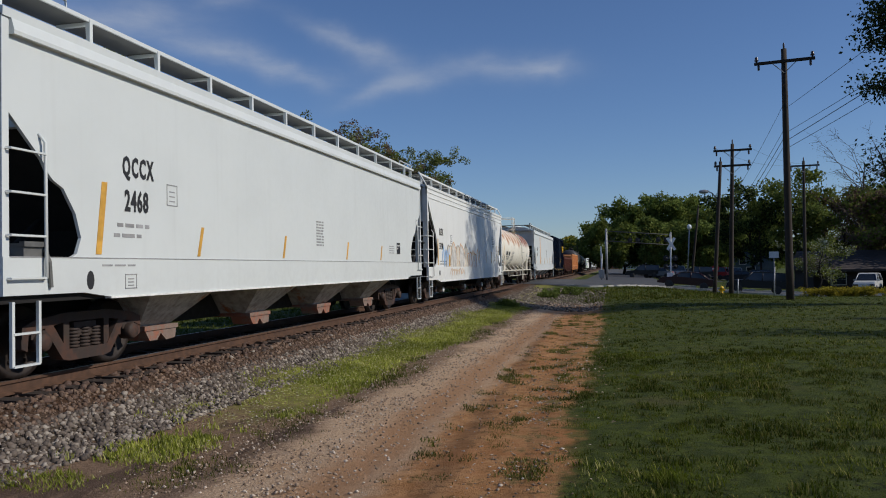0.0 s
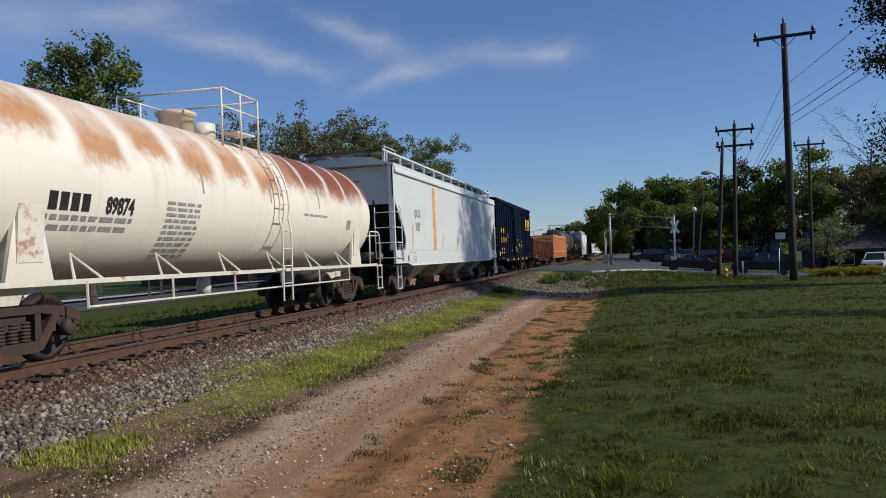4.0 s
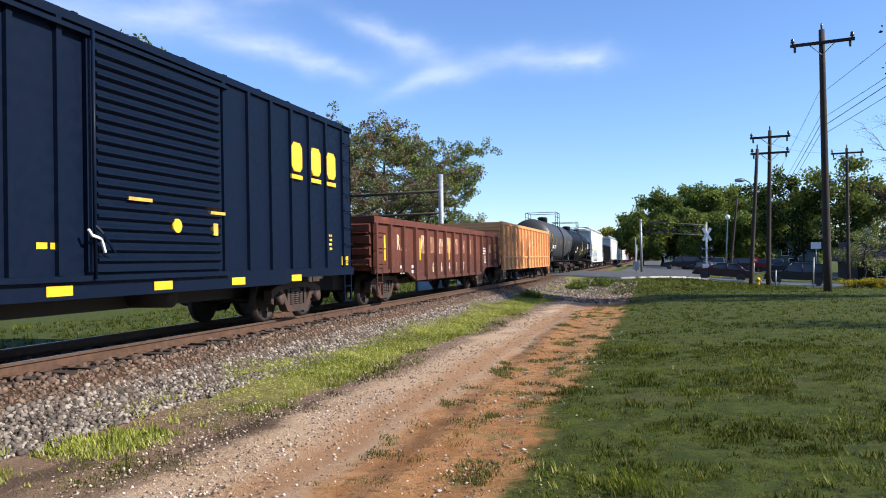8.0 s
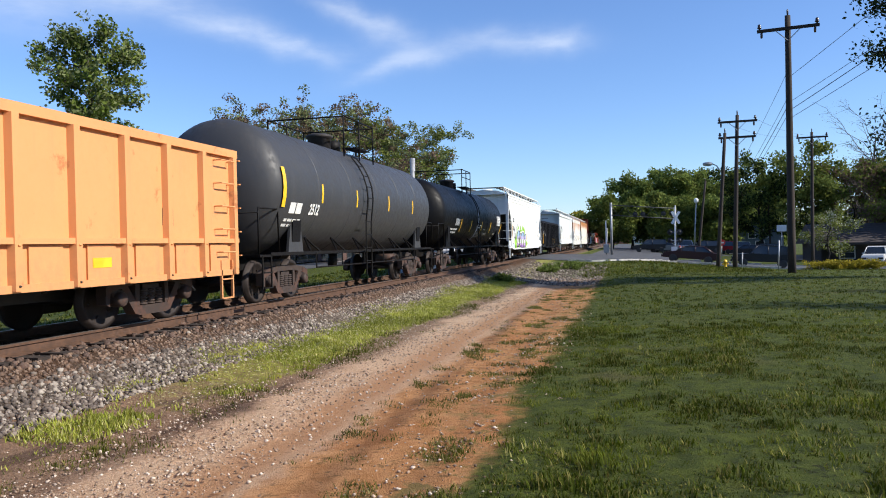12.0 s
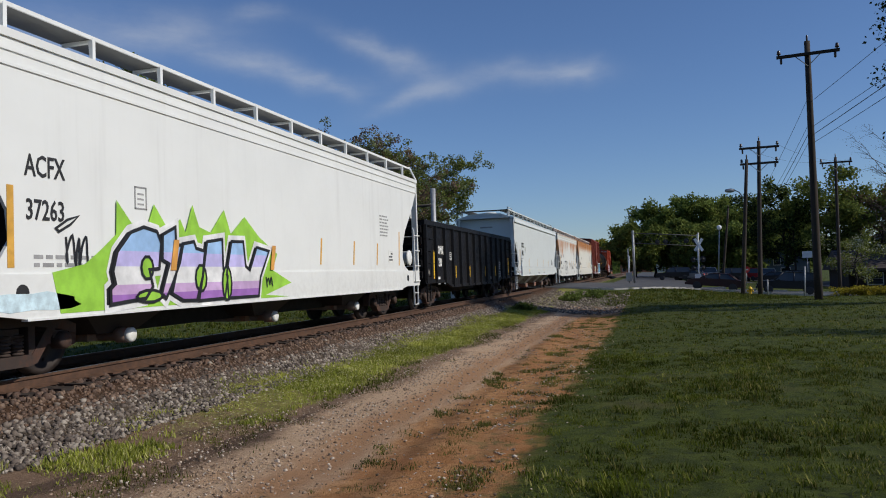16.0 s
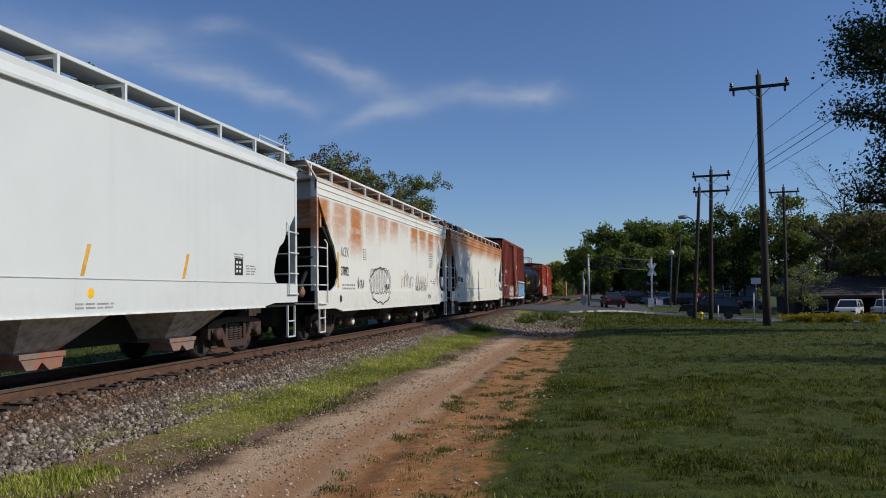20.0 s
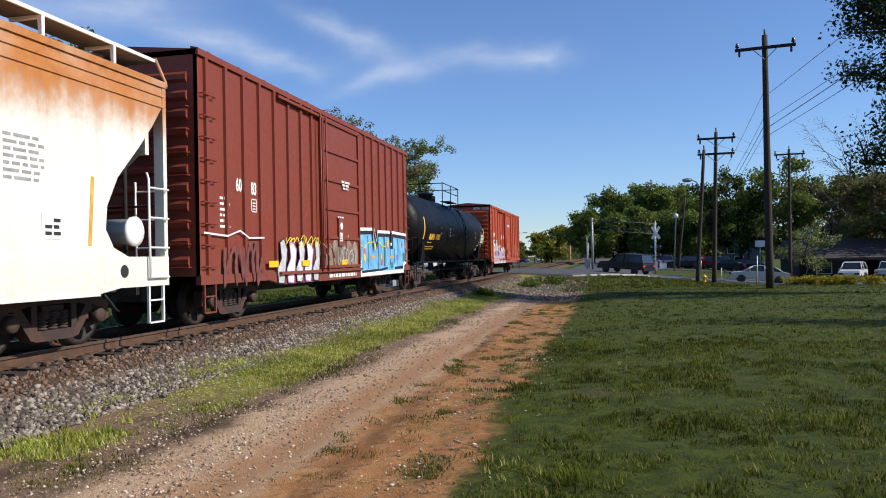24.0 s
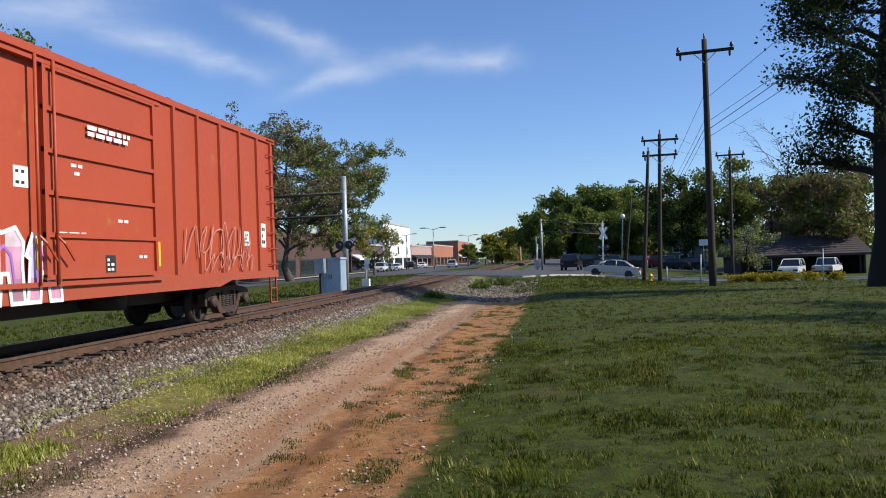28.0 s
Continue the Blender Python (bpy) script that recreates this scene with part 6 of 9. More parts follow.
# 8 charcoal tank car, 9 black tank car
car, L = tank("tank_car", "charcoal grey tank car with orange reflector strips", 133.2, 147.7, M_GREY, M_TANKF, (-1.5, 1.0), -0.9, r=1.56, mid=2.56, dome=False)
tank_print(car, -L + 1.72, 2.22, 0.66, 1, M_WHITETXT, 1.56, 2.56, 0.24, 2)
tank_text(car, "2512", -L + 2.74, 2.09, 0.36, M_WHITETXT, 1.56, 2.56, squeeze=0.8)
tank_print(car, -L + 1.7, 1.86, 0.85, 2, M_WHITETXT, 1.56, 2.56, 0.06, 3)
for y, a, b in ((0.95, 2.10, 2.98), (3.12, 2.28, 2.74), (5.58, 2.28, 2.74), (8.45, 2.28, 2.74), (11.15, 2.28, 2.74)):
    tank_patch(car, -L + y, -L + y + (0.16 if y < 1 else 0.09), a, b, M_YELLOW, 1.56, 2.56)
car, L = tank("tank_car", "glossy black tank car with orange reflector strips", 148.6, 164.8, M_BLK, M_TANKF, (-2.2, -0.2), -0.55, r=1.5, mid=2.52, dome=False)
tank_text(car, "51046", -L + 3.42, 2.16, 0.42, M_WHITETXT)
tank_print(car, -L + 2.9, 1.90, 1.5, 2, M_WHITETXT, h=0.07, seed=4)
for y in (4.15, 6.42, 9.15, 11.65, 15.05):
    tank_patch(car, -L + y, -L + y + 0.13, 1.78, 2.32, M_YELLOW)
tank_patch(car, L - 2.6, L - 1.5, 2.2, 2.75, M_GREYTXT, name="data_plate")
tank_print(car, L - 1.95, 2.68, 0.75, 6, M_WHITETXT, r=1.506, h=0.045, seed=5)
tank_print(car, 0.65, 2.14, 0.7, 2, M_WHITETXT, h=0.05, seed=6)
tank_print(car, 0.65, 1.76, 1.1, 3, M_GREYTXT, h=0.045, seed=16)
tank_print(car, 2.1, 1.95, 0.6, 1, M_WHITETXT, h=0.035, seed=17)
tank_print(car, 2.5, 1.77, 0.9, 2, M_GREYTXT, h=0.04, seed=18)
tank_patch(car, 5.2, 5.5, 1.48, 1.76, M_WHITETXT, name="stencil_box")
tank_patch(car, 5.24, 5.46, 1.52, 1.72, M_BLK, lift=0.010, name="stencil_fill")
tank_patch(car, -0.10, 0.08, 1.35, 2.9, M_GREYTXT, name="spill_stain")
tank_patch(car, 0.10, 0.18, 1.6, 2.7, M_WHITETXT, name="spill_stain")

# 10 white hopper with a green and purple graffito
car, L = acf(165.9, 183.8, M_HOP_B, "37263")
tagged(car, "white three-bay covered hopper with green and purple graffiti")
# a spiked green cloud behind five block letters, each filled in bands from blue through white to purple
BURST = [(2.22, 1.36), (2.80, 1.47), (3.13, 1.68), (3.42, 1.89), (3.44, 2.37), (3.75, 2.07), (4.14, 2.09), (4.28, 2.38), (4.55, 2.09), (4.74, 1.99), (4.94, 2.20), (5.08, 1.99), (5.29, 2.45), (5.47, 2.10), (5.81, 2.02), (6.25, 2.44), (6.46, 2.02), (6.95, 2.36), (7.48, 2.01), (8.20, 1.70), (7.99, 1.38), (8.79, 1.12), (7.69, 0.90)]
patch(car, [(a - L, max(b, 0.84)) for a, b in BURST + [(8.70, 0.84), (2.35, 0.84)]], SPRAY["green"], HW + 0.024)
LETTER_SHAPES = (
    [(3.31, 1.36), (3.41, 1.65), (3.70, 1.93), (4.00, 2.02), (4.31, 1.97), (4.41, 1.80), (4.35, 1.41), (4.11, 1.39), (4.19, 1.14), (4.02, 0.97), (3.26, 0.91), (3.26, 1.13), (3.36, 1.20)],
    [(4.45, 1.93), (4.78, 2.06), (4.79, 1.78), (4.97, 1.78), (4.88, 1.50), (4.66, 1.15), (4.51, 0.95), (4.40, 1.03), (4.60, 1.48), (4.43, 1.54)],
    [(4.95, 1.80), (5.28, 1.85), (5.34, 1.74), (5.59, 1.70), (5.50, 1.27), (5.33, 0.89), (4.95, 0.90), (4.66, 1.02), (4.82, 1.46)],
    [(5.66, 1.86), (6.14, 1.92), (6.15, 1.41), (6.29, 1.27), (6.18, 0.89), (5.39, 0.88), (5.54, 1.37)],
    [(6.44, 1.89), (6.85, 1.90), (6.92, 1.45), (7.07, 1.38), (7.34, 1.81), (7.82, 1.75), (7.46, 1.25), (7.38, 0.89), (6.30, 0.89), (6.26, 1.35)])
for k, pts in enumerate(LETTER_SHAPES):
    pts = [(a - L, max(b, 0.84)) for a, b in pts]
    outline(car, pts, SPRAY["white"], HW + 0.026, 0.22, "painted_rim")
    patch(car, [(a - 0.07, b - 0.005) for a, b in pts], SPRAY["black"], HW + 0.034, "painted_edge")
    for lo, hi, shade in ((1.66, 9, "sky"), (1.44, 1.66, "lilac"), (1.18, 1.44, "white"), (1.04, 1.18, "mauve"), (0, 1.04, "purple")):
        piece = clip_band(pts, lo, hi)
        if len(piece) > 2:
            patch(car, piece, SPRAY[shade], HW + 0.040, "painted_fill")
    outline(car, pts, SPRAY["black"], HW + 0.044, 0.055, "painted_line")
s0 = LETTER_SHAPES[0][0][0] - L
for (y, z), w, h in (((s0 + 0.75, 1.42), 0.14, 0.17), ((s0 + 0.80, 1.00), 0.30, 0.09), ((s0 + 2.15, 1.25), 0.16, 0.22), ((s0 + 2.95, 1.15), 0.15, 0.30)):
    hole = [(y + w * math.cos(a), z + h * math.sin(a)) for a in (q * math.tau / 10 for q in range(10))]
    patch(car, hole, SPRAY["green"], HW + 0.046, "painted_fill")
    outline(car, hole, SPRAY["black"], HW + 0.048, 0.045)
for y in (s0 + 1.32, s0 + 4.55):
    patch(car, [(y, 1.38), (y + 0.14, 1.38), (y + 0.24, 1.86), (y + 0.10, 1.86)], SPRAY["orange"], HW + 0.052)
outline(car, [(s0 - 1.0, 1.92), (s0 - 0.8, 2.04), (s0 - 0.6, 2.10), (s0 - 0.75, 1.98), (s0 - 0.95, 1.88)], SPRAY["black"], HW + 0.006, 0.035)
scribble(car, s0 - 0.62, 1.62, 0.55, 0.5, SPRAY["black"], n=4, seed=12, line=0.035)
scribble(car, LETTER_SHAPES[4][3][0] - L + 0.75, 1.16, 0.3, 0.22, SPRAY["black"], HW + 0.03, n=3, seed=13, line=0.03)
patch(car, blob(-L + 1.9, 1.0, 0.8, 0.12, random.Random(3), 16, 0.25), plain("faded_sky_spray", (0.55, 0.70, 0.76), 0.6), HW + 0.024)

# 11 black gondola
car, L, X = gondola("gondola", "black high-sided gondola with white stencils and yellow reflector strips", 184.75, 200.8, M_BLKG, 3.04, 0.70, 13, 0.2, 0.07, chord=0.14)
text(car, "OMNX", -L + 2.2, 2.06, 0.40, M_WHITETXT, X, 0.66, 0.014)
text(car, "230", -L + 2.03, 1.62, 0.40, M_WHITETXT, X, 0.74, 0.014)
for z in (1.12, 0.94):
    bars(car, -L + 1.9, z, 0.36, 1, M_WHITETXT, X, 0.09, seed=2)
    bars(car, -L + 2.64, z, 0.28, 1, M_WHITETXT, X, 0.09, seed=5)
frame_box(car, -L + 3.54, 1.88, 0.27, 0.30, M_WHITETXT, X)
stripe(car, -L + 0.80, 1.06, 2.02, M_YELLOW, X + 0.1, 0.12, 0.04)
for y in (4.26, 6.62, 9.74, 12.06):
    stripe(car, -L + y, 1.06, 1.52, M_YELLOW, X, 0.10, 0.02)
stripe(car, -L + 15.5, 1.06, 1.98, M_YELLOW, X, 0.10, 0.02)
scribble(car, -L + 0.45, 1.28, 0.4, 0.2, SPRAY["grey"], X, 5, 21, 0.025)
frame_box(car, L - 2.9, 1.1, 0.4, 0.36, M_WHITETXT, X)
bars(car, L - 2.85, 1.75, 0.35, 4, M_WHITETXT, X, 0.05, seed=4)
label_plate(car, L - 5.0, 0.98, 0.34, 0.1, X, False, 4)

# 12 pale grey four-bay hopper
car, L = hopper("covered_hopper", "pale grey four-bay covered hopper, clean sided", 201.8, 220.8, M_HOP_A, None, 4, False)
y0 = -L
text(car, "QCCX", y0 + 2.82, 2.76, 0.38, M_BLACK, squeeze=0.60, bold=0.012, space=1.25)
text(car, "2463", y0 + 2.80, 2.30, 0.40, M_BLACK, squeeze=0.66, bold=0.012, space=1.12)
bars(car, y0 + 2.62, 2.02, 0.75, 1, M_GREYTXT, seed=13)
bars(car, y0 + 2.55, 1.87, 0.68, 1, M_GREYTXT, seed=14)
frame_box(car, y0 + 3.75, 2.52, 0.30, 0.32, M_GREYTXT, t=0.014)
for y, hi in ((1.68, 2.5), (5.0, 2.02), (8.4, 2.0), (11.3, 2.0), (13.95, 1.98)):
    stripe(car, y0 + y, 1.55, hi, M_OCHRE, w=0.08 if y > 2 else 0.12, lean=0.15)
label_plate(car, L - 2.95, 1.82, 0.34, 0.34, dark=True, seed=7)
bars(car, L - 2.95, 2.08, 0.4, 2, M_GREYTXT, h=0.025, gap=0.03, seed=17)
bars(car, L - 2.4, 1.86, 0.45, 4, M_GREYTXT, h=0.025, gap=0.03, seed=18)
for y in (5.2, 9.2, 11.6):
    bars(car, y0 + y, 1.16, 0.85, 2, M_GREYTXT, HW + 0.022, 0.025, 0.03, int(y))
    part("inspection_spot", lathe(bmn(), [(HW + 0.0, 0.08), (HW + 0.026, 0.075)], 0, 12, True, (0, y0 + y - 0.1, 1.30)), M_YELLOW, car, "small round yellow inspection sticker")
part("sill_decal", box(bmn(), HW, HW + 0.026, y0 + 1.72, y0 + 1.90, 1.14, 1.26), SPRAY["rose"], car)
qccx_sill(car, L)

# 13 and 14 rusting hoppers
car, L = acf(222.1, 238.4, M_HOP_C, "37892", drop=0.24, ink=M_GREYTXT)
tagged(car, "white three-bay covered hopper streaked with rust below the roof")
r = random.Random(8)
for k in range(7):
    outline(car, blob(-3.45 + k * 0.30, 1.66, 0.20, 0.44 - 0.02 * abs(k - 3), r, 14, 0.06), SPRAY["black"], HW + 0.026 + 0.008 * (k % 2), 0.022)
outline(car, blob(-2.5, 1.52, 1.15, 0.58, r, 26, 0.10), SPRAY["black"], HW + 0.040, 0.03)
for y in (-1.95, -1.75):
    patch(car, blob(y, 1.48, 0.06, 0.10, r, 8, 0.1), SPRAY["black"], HW + 0.048)
scribble(car, -4.6, 1.55, 0.7, 0.4, SPRAY["black"], n=5, seed=29, line=0.02)
scribble(car, 1.0, 1.72, 1.8, 0.6, SPRAY["grey"], n=7, seed=9, line=0.028)
for k in range(6):
    y = 10.35 - L + k * 0.31
    outline(car, [(y, 1.25), (y + 0.05, 1.6), (y + 0.18, 1.98 - 0.05 * (k % 3)), (y + 0.22, 1.65), (y + 0.34, 1.30 + 0.06 * (k % 2))], SPRAY["black"], HW + 0.004, 0.028, "spray_tag", False)
scribble(car, 11.2 - L, 1.40, 1.7, 0.35, SPRAY["black"], n=6, seed=19, line=0.025)
scribble(car, 12.6 - L, 1.12, 0.5, 0.2, SPRAY["black"], HW + 0.022, n=4, seed=20, line=0.022)
label_plate(car, 13.15 - L, 1.66, 0.5, 0.34, HW, False, 23)
car, L = acf(239.5, 257.8, M_HOP_D, "", None)
tagged(car, "ivory three-bay covered hopper rusting along the eave")
text(car, "ACFX", -L + 2.04, 1.93, 0.32, M_BLACK, squeeze=0.66, space=1.1)
text(car, "68855", -L + 2.80, 1.90, 0.32, M_BLACK, squeeze=0.66, space=1.1)
bars(car, -L + 1.9, 1.62, 0.55, 2, M_GREYTXT, h=0.04, seed=12)
stripe(car, -L + 3.45, 1.42, 1.80, M_OCHRE, w=0.07)
bars(car, -L + 7.0, 1.5, 5.5, 1, M_GREYTXT, h=0.03, seed=14)

# 15 tall oxide-red box car
car, L, X = boxcar("boxcar", "tall oxide-red boxcar with bright blue graffiti and a plug door", 258.9, 273.7, M_RED, top=5.14, sill=0.70,
                   posts=[-7.1, -6.36, -5.62, -4.88, -4.14, -3.38, -2.63, -1.95, 1.6, 2.35, 3.1, 3.85, 4.6, 5.35, 6.1, 6.85], door=(0.06, 2.95), door_kind="plug")
text(car, "60", -L + 1.58, 2.77, 0.36, M_WHITETXT, X, 0.7)
text(car, "83", -L + 2.25, 2.75, 0.36, M_WHITETXT, X, 0.7)
frame_box(car, -L + 2.26, 2.41, 0.26, 0.28, M_WHITETXT, X)
bars(car, -L + 1.0, 2.5, 0.4, 6, M_WHITETXT, X, 0.05, 0.06, seed=3)
for k in range(3):
    bars(car, 0.32, 3.42 - 0.09 * k, 0.66 - 0.12 * k, 1, M_WHITETXT, X + 0.115, 0.055, 0.03, 5 + k)
bars(car, -0.1, 2.42, 0.5, 1, M_WHITETXT, X + 0.115, 0.05, seed=31)
part("lock_plate", box(bmn(), X + 0.07, X + 0.125, -0.30, 0.10, 1.62, 2.38), plain("worn_maroon_plate", (0.20, 0.045, 0.03), 0.6), car, "worn maroon lock plate")
part("plate_mark", lathe(bmn(), [(X + 0.07, 0.10), (X + 0.132, 0.10)], 0, 14, True, (0, -0.10, 2.16)), M_WHITETXT, car, "round white mark")
label_plate(car, -0.14, 1.86, 0.2, 0.24, X + 0.125, False, 3)
r = random.Random(12)
gx0, gx1 = 8.87 - L, 14.24 - L
# blue panel: a white border round a black one, its upper edge broken by a spike and a gap
edge_top = [(gx0, 2.12), (gx0 + 1.35, 2.16), (gx0 + 1.45, 1.62), (gx0 + 1.60, 2.14), (gx0 + 1.85, 1.72), (gx0 + 2.0, 2.10), (gx0 + 3.30, 2.12), (gx0 + 3.35, 1.72), (gx0 + 3.62, 1.72), (gx0 + 3.66, 2.12), (gx1, 2.08)]
edge_low = [(gx1, 1.12), (gx1 - 0.3, 1.05), (gx1 - 0.35, 0.80), (gx0 + 0.25, 0.78), (gx0 + 0.22, 1.16), (gx0 + 0.02, 1.18)]
outline(car, edge_top + edge_low, SPRAY["white"], X + 0.060, 0.12, "painted_rim")
patch(car, edge_top + edge_low, SPRAY["blue"], X + 0.0595)
outline(car, [(a, b - 0.09) for a, b in edge_top], SPRAY["black"], X + 0.068, 0.11, "painted_line", False)
outline(car, [(gx1 - 0.08, 2.05), (gx1 - 0.08, 1.12)], SPRAY["black"], X + 0.068, 0.12, "painted_line", False)
outline(car, [(gx0 + 0.1, 2.05), (gx0 + 0.12, 1.2)], SPRAY["black"], X + 0.068, 0.14, "painted_line", False)
outline(car, [(gx0 + 0.3, 0.86), (gx0 + 2.4, 0.90), (gx0 + 3.0, 0.94)], SPRAY["black"], X + 0.068, 0.07, "painted_line", False)
outline(car, [(gx0 + 3.9, 0.92), (gx1 - 0.4, 0.94)], SPRAY["black"], X + 0.068, 0.09, "painted_line", False)
for a, top_, low_ in ((0.92, 1.95, 0.95), (2.0, 1.9, 0.88), (2.62, 2.0, 1.0), (2.72, 2.0, 1.02), (3.35, 1.6, 1.05), (3.85, 1.6, 1.1), (4.3, 1.95, 1.2)):
    outline(car, [(gx0 + a, top_), (gx0 + a + 0.04, (top_ + low_) / 2), (gx0 + a, low_)], SPRAY["teal"], X + 0.069, 0.05, closed=False)
for a, z, c, q in ((0.62, 1.42, "rose", 0.13), (0.58, 1.28, "yellow", 0.10), (1.65, 1.62, "yellow", 0.08), (2.3, 1.32, "yellow", 0.09), (2.36, 1.18, "rose", 0.12), (3.0, 1.70, "rose", 0.10), (3.08, 1.76, "yellow", 0.10), (4.85, 1.72, "rose", 0.08), (4.2, 1.28, "purple", 0.07)):
    patch(car, blob(gx0 + a, z, q, q * 1.35, r, 10), SPRAY[c], X + 0.070 + 0.002 * (c == "yellow"))
for a in (1.25, 3.3):
    patch(car, [(gx0 + a, 1.24), (gx0 + a + 0.36, 1.26), (gx0 + a + 0.36, 1.36), (gx0 + a, 1.34)], SPRAY["orange"], X + 0.069)
outline(car, [(gx0 + 0.15, 1.66), (gx0 + 0.6, 1.58), (gx0 + 0.9, 1.74), (gx0 + 1.5, 1.78)], SPRAY["yellow"], X + 0.072, 0.03, closed=False)
outline(car, [(gx0 + 2.0, 1.80), (gx0 + 2.4, 1.64), (gx0 + 2.8, 1.66)], SPRAY["yellow"], X + 0.072, 0.03, closed=False)
for a, z, w, h in ((0.06, 1.4, 0.18, 0.3), (4.95, 1.3, 0.2, 0.3), (3.4, 1.02, 0.26, 0.2)):
    patch(car, [(gx0 + a, z - h / 2), (gx0 + a + w, z - h / 2), (gx0 + a + w, z + h / 2), (gx0 + a, z + h / 2)], SPRAY["teal"], X + 0.074)
# pale throw-up of drooping letters beside the door, grey wash and scrawl over the door
for k in range(5):
    cy = 3.5 + k * 0.52 - L
    pts = [(cy - 0.22, 0.74), (cy + 0.10, 0.72), (cy + 0.20, 1.1), (cy + 0.30, 1.5), (cy + 0.12, 1.75 - 0.1 * (k % 2)), (cy - 0.12, 1.66), (cy - 0.05, 1.3), (cy - 0.28, 1.05)]
    patch(car, pts, SPRAY["white"] if k % 2 else plain("pale_grey_spray", (0.55, 0.53, 0.56), 0.6), X + 0.058 + 0.003 * (k % 2))
    outline(car, pts, SPRAY["purple"] if k % 2 else SPRAY["black"], X + 0.066, 0.03)
scribble(car, 4.7 - L, 1.70, 2.4, 0.3, SPRAY["yellow"], X + 0.062, 9, 52, 0.03)
outline(car, [(0.1 - L, 1.78), (1.0 - L, 1.74), (1.5 - L, 1.86), (1.9 - L, 1.72), (2.6 - L, 1.74)], SPRAY["white"], X + 0.058, 0.035, closed=False)
scribble(car, -L + 1.6, 1.2, 1.6, 0.9, plain("dull_maroon_spray", (0.16, 0.05, 0.045), 0.6), X + 0.058, 6, 51, 0.09)
M_WASH = plain("grey_paint_wash", (0.21, 0.155, 0.125), 0.7, 0, 0.45, 2)
for k in range(5):
    patch(car, blob(-0.95 + k * 0.52, 1.35 + 0.1 * (k % 2), 0.26, 0.42, r, 12, 0.3), M_WASH, X + 0.072 + 0.003 * (k % 2))
scribble(car, 0.4, 1.35, 1.6, 0.7, SPRAY["grey"], X + 0.082, 6, 53, 0.04)
bars(car, 0.2, 0.86, 2.2, 1, SPRAY["white"], X + 0.05, 0.09, seed=54)
for y in (-4.4, -2.55, 0.2):
    part("reflector", box(bmn(), X + 0.084, X + 0.090, y - 0.24, y + 0.24, 1.10, 1.24), M_YELLOW, car)

# 16 black tank car
car, L = tank("tank_car", "dull black tank car with yellow lettering and reflector strips", 274.8, 292.4, M_BLK, M_TANKF, (-1.9, 1.9), 1.15, r=1.52, mid=2.54, dome=False)
M_GOLD = plain("gold_stencil_paint", (0.70, 0.36, 0.03), 0.5, 0, 0.15)
tank_print(car, -L + 3.22, 2.26, 0.98, 1, M_GOLD, 1.52, 2.54, 0.24, 2)
tank_text(car, "678893", -L + 4.36, 2.14, 0.33, M_GOLD, 1.52, 2.54, squeeze=0.82)
tank_print(car, -L + 3.0, 1.93, 0.8, 1, M_GOLD, 1.52, 2.54, 0.05, 3)
tank_print(car, -L + 3.3, 1.76, 1.7, 2, M_GOLD, 1.52, 2.54, 0.05, 4)
for y in (1.65, 4.95, 7.52, 11.0, 13.76, 16.5):
    tank_patch(car, -L + y, -L + y + (0.15 if y < 3 or y > 16 else 0.09), 2.02 if y < 3 or y > 16 else 2.28, 2.62 if 3 < y < 16 else 2.92, M_YELLOW, 1.52, 2.54)
tank_patch(car, L - 2.4, L - 2.38, 1.9, 2.3, M_WHITETXT, 1.52, 2.54)
tank_patch(car, 15.5 - L, 16.35 - L, 2.06, 2.56, plain("stencil_grid_grey", (0.16, 0.16, 0.16), 0.6), 1.52, 2.54, "data_plate")
tank_print(car, 15.93 - L, 2.54, 0.8, 6, M_WHITETXT, 1.527, 2.54, 0.045, 25)
tank_print(car, 15.85 - L, 2.00, 0.6, 2, M_GOLD, 1.52, 2.54, 0.05, 26)
tank_print(car, 15.6 - L, 2.68, 0.25, 1, M_GREYTXT, 1.52, 2.54, 0.05, 27)
tank_patch(car, 14.85 - L, 15.2 - L, 1.66, 1.94, M_WHITETXT, 1.52, 2.54, "stencil_box")
tank_patch(car, 14.89 - L, 15.16 - L, 1.70, 1.90, M_BLK, 1.52, 2.54, "stencil_fill", 0.010)
tank_print(car, -L + 6.9, 2.62, 0.3, 3, M_GREYTXT, 1.52, 2.54, 0.08, 7)

# 17 last boxcar
car, L, X = boxcar("boxcar", "orange-red boxcar with pink graffiti, last car of the train", 293.9, 309.4, M_RED2, top=4.5, sill=0.82,
                   posts=[-7.0, -5.8, -4.65, -3.5, -2.35, 2.4, 3.4, 4.45, 5.5, 6.55, 7.45], door=(0.0, 3.1), door_kind="plug")
text(car, "ATW", -L + 1.6, 2.65, 0.34, M_WHITETXT, X, 0.85, 0.016)
for y, w, s_ in ((-L + 1.62, 0.80, "1005"), (-L + 2.72, 0.42, "07")):
    part("number_panel", box(bmn(), X, X + 0.010, y - w / 2, y + w / 2, 2.06, 2.34), M_WHITETXT, car, "pale number panel")
    text(car, s_, y, 2.20, 0.28, SPRAY["teal"], X + 0.010, 0.9)
for k in range(5):
    z = 3.8 - 0.24 * k
    outline(car, [(-L + 0.66, z), (-L + 0.84, z + 0.10), (-L + 0.72, z - 0.08), (-L + 0.90, z - 0.02), (-L + 0.80, z - 0.20)], SPRAY["white"], X + 0.002, 0.035, "spray_tag", False)
part("end_lettering", letters("ATW", 0.19, M_WHITETXT, 0.006), None, car, m=pose(0.72, -L - 0.012, 4.30, 90, 0, 0))
